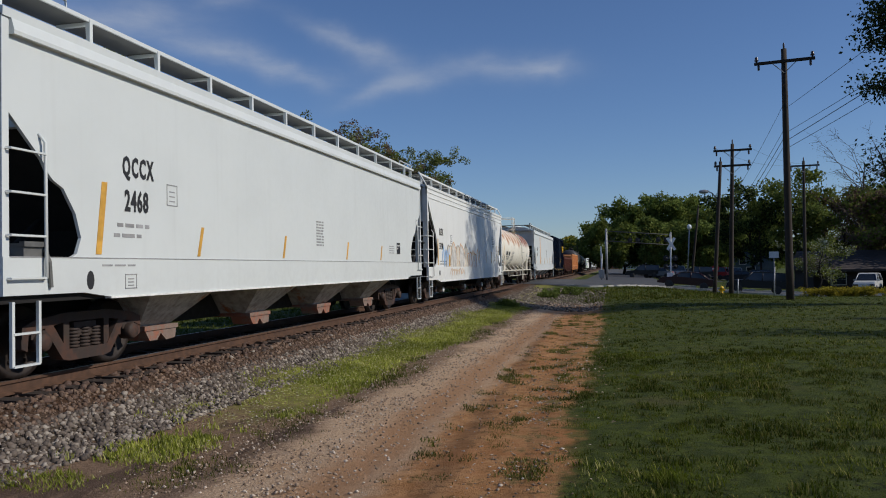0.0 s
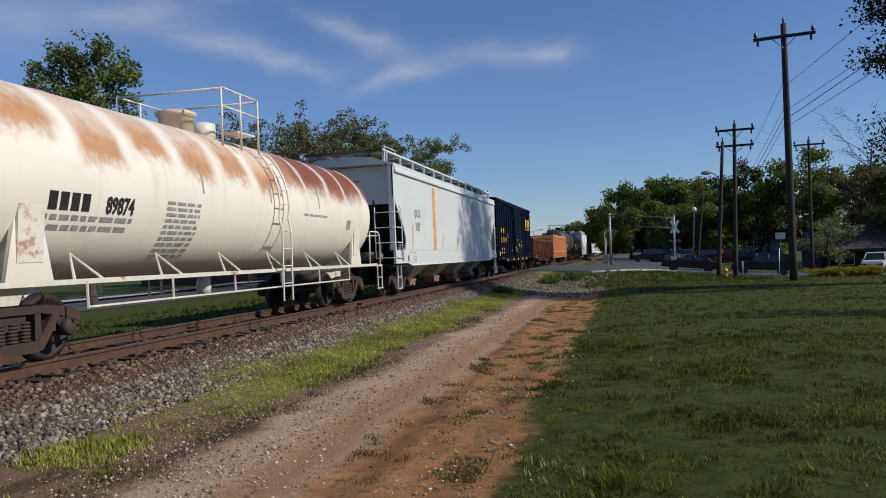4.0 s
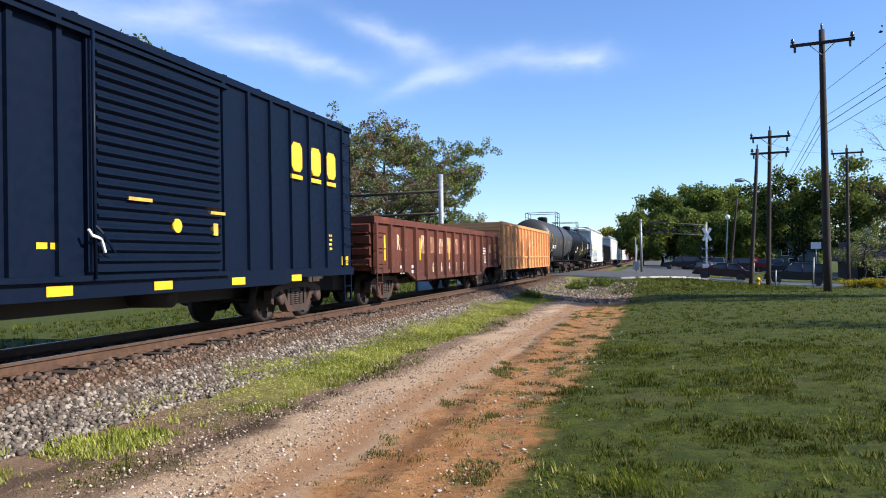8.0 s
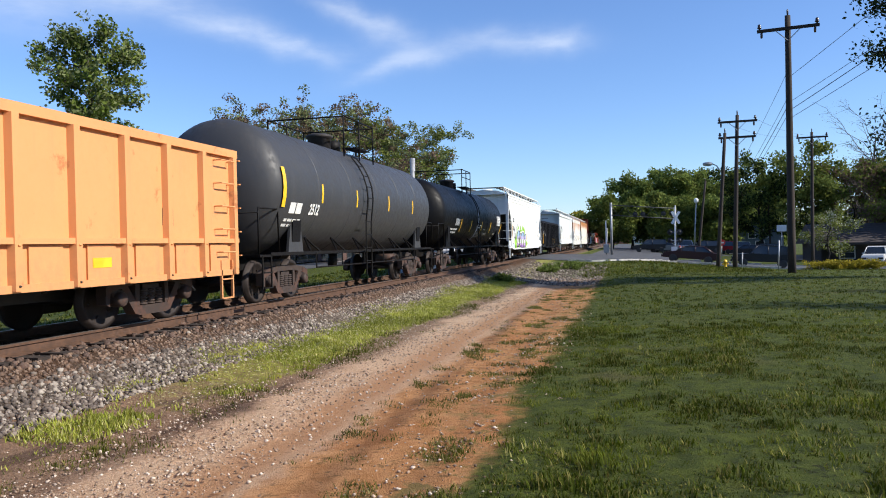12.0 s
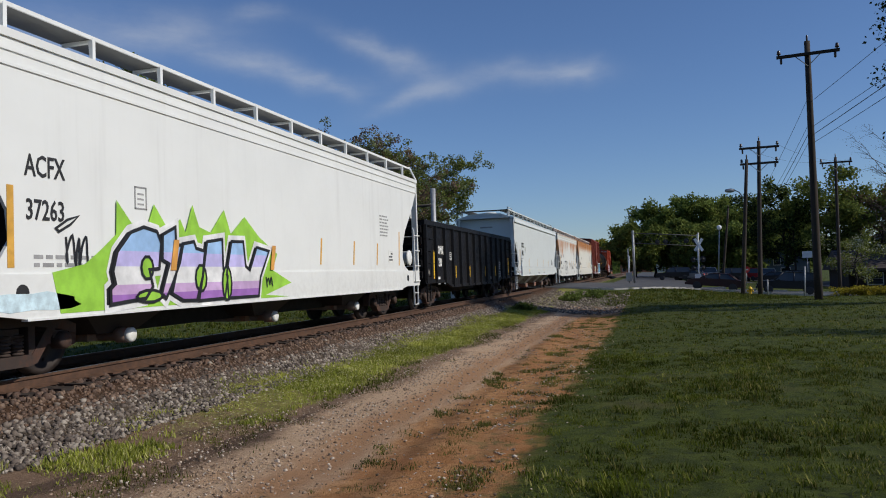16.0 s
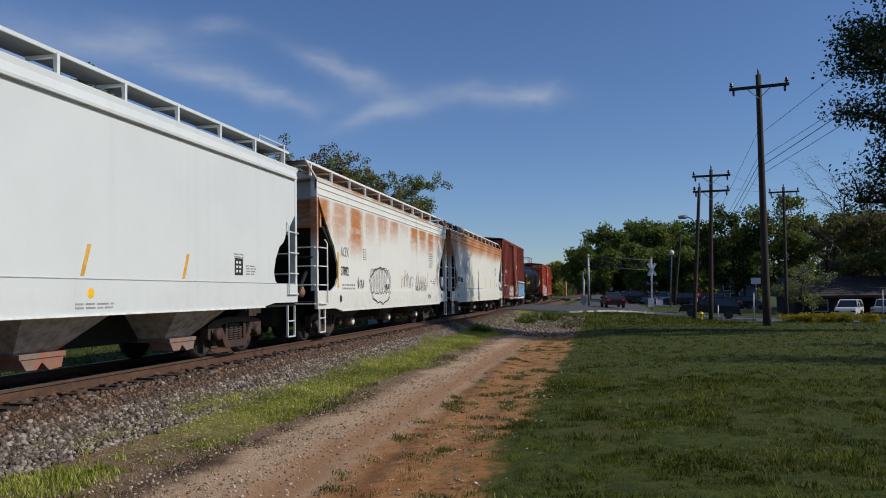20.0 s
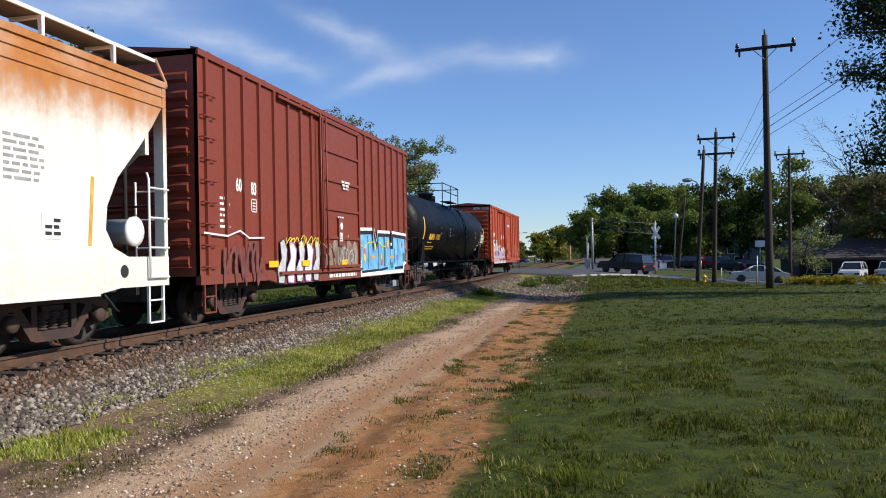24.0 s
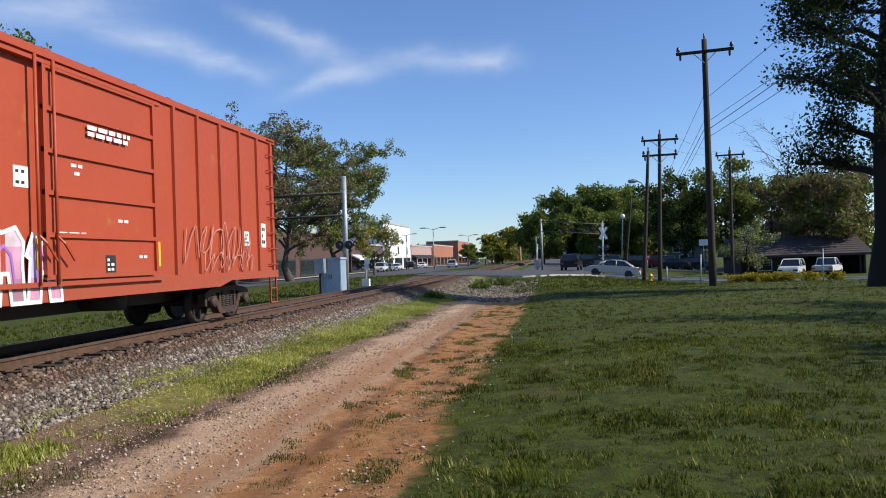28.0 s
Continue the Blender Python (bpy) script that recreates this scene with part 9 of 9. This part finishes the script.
maroon = vehicle("sedan", "dark maroon sedan waiting on the side road", C_MAROON, at_road(5.1, 68.7, 82))
navy = vehicle("suv", "dark navy sport utility car waiting behind the sedan", C_NAVY, at_road(10.7, 67.9, 84))
silver = vehicle("sedan", "silver-beige sedan driving along the side road", C_SILVER, at_road(60, 66.2, 90))
DRIVES = [
    (maroon, [(0, at_road(5.1, 68.7, 82)), (16.6, at_road(5.1, 68.7, 82)), (17.2, at_road(3.9, 68.8, 80)), (18.4, at_road(2.2, 69.6, 55)), (19.2, at_road(1.1, 71.5, 30)), (20, at_road(0.6, 76, 8)),
              (20.8, at_road(0.6, 83, -3)), (21.5, at_road(1.0, 92, -4)), (22.3, at_road(1.6, 104, -3)), (25, at_road(2.2, 150, 0)), (28, at_road(2.2, 210, 0))]),
    (navy, [(0, at_road(10.7, 67.9, 84)), (18.6, at_road(10.7, 67.9, 84)), (19.2, at_road(10.2, 68, 84)), (20, at_road(8.5, 68.2, 84)), (20.8, at_road(7.4, 68.3, 84)), (21.5, at_road(5.9, 68.5, 83)), (22.3, at_road(4.7, 68.7, 82)),
            (24.5, at_road(0.7, 71.2, 42)), (25, at_road(0.4, 72.6, 30)), (25.9, at_road(0.2, 75, 14)), (26.8, at_road(0.2, 78, 0)), (27.5, at_road(0.9, 82, -10)), (28, at_road(1.4, 86, -8))]),
    (silver, [(0, at_road(60, 66.2, 90)), (17, at_road(60, 66.2, 90)), (19.5, at_road(42, 66.2, 90)), (22.3, at_road(18.2, 66.9, 86)), (24.5, at_road(10.7, 67.9, 84)), (25, at_road(9.3, 68.1, 84)), (25.9, at_road(7.4, 68.4, 84)), (26.8, at_road(5.6, 68.6, 82)), (27.5, at_road(5.1, 68.7, 82)), (28, at_road(4.6, 68.8, 81))]),
]
# parked cars: the carport, the car park, the main street
vehicle("pickup", "white pickup truck parked before the low house", C_WHITE, pose((26.69, 82.00, -0.78)[0], 82, h_at(27, 82) + 0.03, 0, 0, -28))
vehicle("suv", "white sport utility car parked before the low house", C_WHITE, pose((23.30, 82.00, -0.73)[0], 82, h_at(23, 82) + 0.03, 0, 0, 155))
lot = ((1045, C_GREY, "sedan"), (1063, C_WHITE, "suv"), (1086, C_GREY, "sedan"), (1108, C_BLACK, "suv"), (1132, C_RED, "suv"), (1155, C_WHITE, "suv"), (1178, C_NAVY, "sedan"), (1200, C_BLACK, "suv"), (1222, C_GREY, "sedan"), (1020, C_BLACK, "suv"))
for i, (px_, m_, kd) in enumerate(lot):
    x_ = (px_ - 990) / 1362 * (112 + (i % 3) * 3) + 0.4
    vehicle(kd, {C_RED: "bright red", C_WHITE: "white", C_GREY: "grey", C_BLACK: "black", C_NAVY: "navy"}[m_] + " car parked in the car park", m_, pose(x_, 112 + (i % 3) * 3, h_at(x_, 112) + 0.05, 0, 0, 90 if i % 2 else 70), "cars in the car park")
for i, (x_, y_, m_, kd) in enumerate(((-33.5, 142, C_WHITE, "suv"), (-33.5, 149, C_GREY, "sedan"), (-33.5, 156, C_WHITE, "sedan"), (-33.4, 172, C_BLACK, "suv"), (-33.5, 186, C_WHITE, "sedan"), (-24.5, 176, C_WHITE, "suv"), (-26, 235, C_BLACK, "suv"), (-23, 260, C_WHITE, "sedan"), (-30, 280, C_GREY, "suv"), (-28, 320, C_WHITE, "suv"))):
    vehicle(kd, {C_WHITE: "white", C_GREY: "grey", C_BLACK: "black"}[m_] + " car parked along the main street", m_, pose(x_, y_, h_at(x_, y_) + 0.04, 0, 0, 2 if i % 2 else 180), "cars along the street")

# hedge of clipped yellow-green shrubs
g = np.random.default_rng(17)
for i, (px_, w_) in enumerate(((1282, 0.8), (1303, 0.7), (1325, 0.9), (1345, 0.9), (1363, 0.8), (1400, 0.75), (1440, 0.6))):
    x_ = (px_ - 990) / 1362 * 50 + 0.35
    ob = thing("shrub", "low clipped yellow-green shrub at the lawn's edge", "shrub", pose(x_, 50, h_at(x_, 50)), "shrubs along the lawn")
    cs = [(g.normal(0, w_ * 0.35), g.normal(0, 0.3), g.uniform(0.1, 0.5)) for _ in range(22)]
    part("foliage", crown_mesh("foliage", cs, 60, 0.24, 0.09, L_YELLOW, g), None, ob)
    part("stems", branch_mesh("stems", [(np.array([(0, 0, -0.1), (c[0] * 0.5, c[1] * 0.5, c[2] * 0.6), c]), np.array([0.03, 0.02, 0.01])) for c in cs[:8]], M_BARK, 5), None, ob)
# rough dark bushes at the crossing's edge
for i, (px_, py_, d_, w_) in enumerate(((872, 503, 52, 1.3), (895, 502, 54, 1.0), (850, 506, 49, 0.8), (772, 524, 37, 0.5))):
    x_ = (px_ - 990) / 1362 * d_
    ob = thing("bush", "rough dark green bush in the gravel", "bush", pose(x_, d_, h_at(x_, d_)), "bushes by the crossing")
    cs = [(g.normal(0, w_ * 0.5), g.normal(0, w_ * 0.4), abs(g.normal(0.08, 0.10))) for _ in range(26)]
    part("foliage", crown_mesh("foliage", cs, 50, 0.25, 0.11, L_DARK, g), None, ob)
    part("stems", branch_mesh("stems", [(np.array([(0, 0, -0.1), (c[0] * 0.5, c[1] * 0.5, c[2] * 0.6), c]), np.array([0.025, 0.018, 0.01])) for c in cs[:8]], M_BARK, 5), None, ob)

# ---- grass, weeds, stones ----
BLADE_V = [(-0.5, 0, 0), (0.5, 0, 0), (0.34, 0.22, 0.55), (-0.34, 0.22, 0.55), (0.0, 0.75, 1.0)]
BLADE_F3 = [(0, 1, 2), (0, 2, 3), (3, 2, 4)]


def blades(name, x0, x1, y0, y1, n, hgt, wid, mat, label, keep=None, seed=1, power=1.0, rough=False):
    """Grass blades over a stretch of ground, thicker towards y0."""
    g = np.random.default_rng(seed)
    y = y0 + (y1 - y0) * g.random(n) ** power
    x = g.uniform(x0, x1, n)
    if keep is not None:
        k = keep(x, y, g)
        x, y = x[k], y[k]
    # clumps lie together
    clump = g.integers(0, max(len(x) // 9, 1), len(x))
    cx, cy = x[clump], y[clump]
    x, y = cx + g.normal(0, 0.05, len(x)), cy + g.normal(0, 0.05, len(x))
    x, y = draw_in(x, y)
    z = height(x, y) - 0.02
    hh = hgt * (0.82 + 0.18 * smooth_step(y, 18, 40)) * g.uniform(0.5, 1.4, len(x)) * (0.6 + 0.8 * g.random(len(clump))[clump])
    if rough:
        hh = hh * np.array([0.8 + 1.0 * max(noise.noise(Vector((a * 1.9, b * 1.9, 7.0))) + 0.6 * noise.noise(Vector((a * 5.5, b * 5.5, 2.0))), -0.5) for a, b in zip(x, y)])
    size = np.stack([np.full(len(x), wid) * g.uniform(0.7, 1.4, len(x)), hh * 0.7, hh], -1)
    me = scatter(name, BLADE_V, BLADE_F3, np.stack([x, y, z], -1), g.uniform(0, math.tau, len(x)), size, mat)
    return solid(name, me, None, label, "grass", kind="stuff")


L_LAWN = leafy("lawn_blades", (0.034, 0.052, 0.0045), (0.140, 0.172, 0.016), (0.27, 0.24, 0.07))
L_WEED = leafy("weed_blades", (0.22, 0.26, 0.032), (0.52, 0.53, 0.10), (0.64, 0.60, 0.24))
L_TUFT = leafy("clay_tuft_blades", (0.07, 0.085, 0.014), (0.20, 0.20, 0.04), (0.30, 0.24, 0.10))
L_LITTER = leafy("dead_stalks", (0.15, 0.085, 0.038), (0.34, 0.22, 0.11))
L_TIP = leafy("light_lawn_tips", (0.09, 0.115, 0.012), (0.25, 0.27, 0.045), (0.42, 0.38, 0.14))
patchy = lambda x, y, s_, t_: np.array([noise.noise(Vector((a * s_, b * s_, 4.0))) for a, b in zip(x, y)]) > t_
edge = lambda x, y: -1.45 + 0.28 * np.sin(y * 0.9) + 0.15 * np.sin(y * 2.7 + 1)
blades("lawn", -2.2, 11, 3.5, 20, 190000, 0.064, 0.013, L_LAWN, "mown green lawn with a few dry blades", lambda x, y, g: (x > edge(x, y) + g.normal(0, 0.12, len(x))) & (x < 0.62 * y + 1.5), 1, 1.3, True)
blades("lawn", -2.2, 26, 18, 50, 90000, 0.066, 0.020, L_LAWN, "mown green lawn running to the road", lambda x, y, g: (x > edge(x, y) + g.normal(0, 0.15, len(x))) & (x < 0.55 * y), 2)
blades("lawn_tufts", -1.3, 9, 4, 24, 30000, 0.070, 0.012, L_TIP, "longer light-tipped tufts in the lawn", lambda x, y, g: (x < 0.62 * y + 3) & (x > edge(x, y)) & patchy(x, y, 0.8, 0.12), 21, 1.2)
blades("weeds", -7.0, -4.9, 5, 38, 170000, 0.078, 0.016, L_WEED, "strip of yellow-green weeds beside the ballast", lambda x, y, g: (np.abs(x + 5.92) < 0.70 + 0.2 * np.sin(y * 0.7) + g.normal(0, 0.12, len(x))) & (g.random(len(x)) < 0.03 + 0.97 * np.maximum(smooth_step(y, 10.5, 13), 0.8 * patchy(x, y, 0.8, 0.22))), 3)
blades("dirt_tufts", -3.3, -1.2, 4, 36, 110000, 0.052, 0.011, L_TUFT, "scattered grass tufts and dry stalks on the clay", lambda x, y, g: patchy(x * 1.2, y * 1.3, 1.5, 0.19), 4)
blades("dry_litter", -3.3, -1.2, 4, 30, 8000, 0.018, 0.012, L_LITTER, "dead brown stalks lying on the clay", lambda x, y, g: patchy(x, y, 2.2, 0.05), 14)
blades("track_tufts", -5.4, -4.6, 5, 30, 12000, 0.05, 0.010, L_TUFT, "low grass along the dirt track's edge", lambda x, y, g: patchy(x, y, 1.1, 0.12), 15)
blades("soil_tufts", -5.6, -4.4, 5, 26, 16000, 0.06, 0.010, L_LAWN, "sparse grass between weeds and track", lambda x, y, g: patchy(x, y, 0.9, 0.15), 5)
blades("far_grass", -21, -12, 8, 70, 26000, 0.13, 0.03, L_LAWN, "grass beyond the railway", None, 6)
blades("verge_grass", -3, 8, 46, 64, 16000, 0.13, 0.03, L_LAWN, "grass verge between lawn and road", lambda x, y, g: y < road_mid(x) - 6.5 - 8 * smooth_step(-x, -4, 3), 7)
# small white weed flowers
fl = np.random.default_rng(8)
n_f = 2600
fy, fx = fl.uniform(8, 34, n_f), -5.85 + fl.normal(0, 0.4, n_f)
solid("weed_flowers", scatter("weed_flowers", [(-1, -1, 0), (1, -1, 0.2), (1, 1, 0), (-1, 1, 0.2)], [(0, 1, 2, 3)], np.stack([fx, fy, height(fx, fy) + fl.uniform(0.05, 0.11, n_f)], -1), fl.uniform(0, 6, n_f), fl.uniform(0.008, 0.017, n_f),
                              leafy("white_and_yellow_petals", (0.6, 0.6, 0.5), (0.65, 0.6, 0.12))), None, "tiny white and yellow weed flowers", "flowers", kind="stuff")

ICO_V = np.array([(0, 0, 1), (0.894, 0, 0.447), (0.276, 0.851, 0.447), (-0.724, 0.526, 0.447), (-0.724, -0.526, 0.447), (0.276, -0.851, 0.447), (0.724, 0.526, -0.447), (-0.276, 0.851, -0.447), (-0.894, 0, -0.447), (-0.276, -0.851, -0.447), (0.724, -0.526, -0.447), (0, 0, -1)])
ICO_F = np.array([(0, 1, 2), (0, 2, 3), (0, 3, 4), (0, 4, 5), (0, 5, 1), (1, 6, 2), (2, 7, 3), (3, 8, 4), (4, 9, 5), (5, 10, 1), (6, 7, 2), (7, 8, 3), (8, 9, 4), (9, 10, 5), (10, 6, 1), (11, 7, 6), (11, 8, 7), (11, 9, 8), (11, 10, 9), (11, 6, 10)])


def stone_mat(name, cols, rust=0.0):
    n = Nodes(name)
    r = n.geo.outputs["Random Per Island"]
    o = n.rnd()
    v = n.math("FRACT", n.math("ADD", r, o))
    c = n.mix(n.ramp(v, 0.0, 0.45), cols[0], cols[1])
    c = n.mix(n.ramp(v, 0.5, 1.0), c, cols[2])
    f = n.noise(40, 4, 0.6)
    c = n.mix(n.ramp(f, 0.4, 0.7, 0, 0.5), c, (0.16, 0.12, 0.10))
    n.bump(f, 0.3, 0.01)
    return n.done(c, 0.9)


M_STONE = stone_mat("ballast_granite", ((0.036, 0.028, 0.023), (0.125, 0.097, 0.076), (0.36, 0.31, 0.255)))
M_RSTONE = stone_mat("rust_dusted_ballast", ((0.03, 0.017, 0.012), (0.06, 0.032, 0.022), (0.11, 0.062, 0.042)))
M_PEBBLE = stone_mat("road_pebbles", ((0.14, 0.09, 0.055), (0.34, 0.24, 0.16), (0.62, 0.52, 0.42)))
M_MSTONE = stone_mat("brown_dusted_ballast", ((0.055, 0.030, 0.018), (0.115, 0.064, 0.038), (0.22, 0.145, 0.098)))


OCT_V = np.array([(1, 0, 0), (0, 1, 0), (-1, 0, 0), (0, -1, 0), (0, 0, 1), (0, 0, -1.0)])
OCT_F = np.array([(0, 1, 4), (1, 2, 4), (2, 3, 4), (3, 0, 4), (1, 0, 5), (2, 1, 5), (3, 2, 5), (0, 3, 5)])
# a split stone: eight corners, the upper ones drawn in
ROCK_V = np.array([(-0.9, -0.8, -0.8), (0.9, -0.7, -0.8), (0.8, 0.8, -0.8), (-0.8, 0.9, -0.8), (-0.55, -0.5, 0.8), (0.6, -0.35, 0.65), (0.4, 0.55, 0.85), (-0.45, 0.4, 0.7)])
ROCK_F = np.array([(0, 2, 1), (0, 3, 2), (4, 5, 6), (4, 6, 7), (0, 1, 5), (0, 5, 4), (1, 2, 6), (1, 6, 5), (2, 3, 7), (2, 7, 6), (3, 0, 4), (3, 4, 7)])


def stones(name, n, xf, yf, size, mat, label, seed, sink=0.3):
    g = np.random.default_rng(seed)
    x, y = draw_in(xf(g, n), yf(g, n))
    s_ = size * (0.45 + 1.6 * g.random(n) ** 2.2)
    base_v, base_f = (OCT_V, OCT_F) if size < 0.015 else (ROCK_V, ROCK_F)
    v = base_v * (1 + g.uniform(-0.28, 0.28, base_v.shape))
    sz = np.stack([s_ * g.uniform(0.7, 1.3, n), s_ * g.uniform(0.7, 1.3, n), s_ * g.uniform(0.5, 0.95, n)], -1)
    z = height(x, y) + sz[:, 2] * (1 - 2 * sink)
    me = scatter(name, v, base_f, np.stack([x, y, z], -1), g.uniform(0, 6.3, n), sz, mat, g.uniform(-0.6, 0.6, n))
    return solid(name, me, None, label, "stones", kind="stuff")


stones("dusted_ballast", 11000, lambda g, n: -7.6 + 0.62 * g.random(n) ** 1.2, lambda g, n: 4 + 34 * g.random(n) ** 1.15, 0.020, M_MSTONE, "brown-dusted ballast stones beside the rail", 11)
stones("ballast_stones", 22000, lambda g, n: -7.12 + 0.92 * g.random(n) ** 0.95, lambda g, n: 4 + 34 * g.random(n) ** 1.15, 0.023, M_STONE, "loose grey ballast stones on the shoulder", 1)
stones("track_stones", 6000, lambda g, n: g.uniform(-10.4, -7.35, n), lambda g, n: 4 + 36 * g.random(n) ** 1.1, 0.036, M_RSTONE, "rust-brown ballast between the ties", 2)
stones("shoulder_stones", 5000, lambda g, n: -11.5 + 1.1 * g.random(n), lambda g, n: 4 + 46 * g.random(n), 0.05, M_STONE, "grey ballast on the far shoulder", 3)
stones("road_pebbles", 15000, lambda g, n: -4.5 + g.normal(0, 0.6, n), lambda g, n: 4 + 32 * g.random(n) ** 1.3, 0.011, M_PEBBLE, "small pale stones on the dirt track", 4, 0.2)
stones("clay_pebbles", 2500, lambda g, n: -2.2 + g.normal(0, 0.5, n), lambda g, n: 4 + 26 * g.random(n) ** 1.3, 0.012, M_PEBBLE, "small stones in the red clay", 5, 0.2)
stones("crossing_gravel", 6000, lambda g, n: g.uniform(-7, -1.5, n), lambda g, n: g.uniform(38, 56, n), 0.034, M_STONE, "pale gravel at the crossing's edge", 6)
ballast = thing("ballast_shoulder", "single larger stones lying on the ballast shoulder", "ballast", kind="structure")
g = np.random.default_rng(19)
rock_meshes = [array_mesh("stone", ICO_V * (1 + g.uniform(-0.28, 0.28, ICO_V.shape)) * np.array([1, 0.85, 0.65]), ICO_F, M_STONE) for _ in range(6)]
for i in range(280):
    x_, y_ = -7.4 + 1.3 * random.random(), 6.5 + 12 * random.random() ** 1.3
    s_ = random.uniform(0.025, 0.055)
    st = part("stone", rock_meshes[i % 6], None, ballast, m=pose(x_, y_, h_at(x_, y_) + 0.25 * s_, random.uniform(-25, 25), random.uniform(-25, 25), random.uniform(0, 360)) @ Matrix.Scale(s_, 4))


# ---- what moves ----
def motions():
    for car_, y_ in CARS:
        walk(car_, [(t, pose(TRACK_X, y_ + s_, RAIL_Z)) for t, s_ in TRAIN_WAY])
    way_t, way_s = [t for t, _ in TRAIN_WAY], [s_ for _, s_ in TRAIN_WAY]
    fine = np.arange(0, 28.0001, 1 / 30)
    turn = np.degrees(-np.interp(fine, way_t, way_s) / 0.457)
    rows, last = [(0.0, 0.0)], 0.0
    for t, a in zip(fine, turn):
        if a - last > 42:
            rows.append((t, a))
            last = a
    rows.append((28.0, turn[-1]))
    for w, yy in WHEELS:
        walk(w, [(t, pose(0, yy, 0.458, a)) for t, a in rows])
    for vehicle, rows_ in DRIVES:
        walk(vehicle, rows_)


motions()
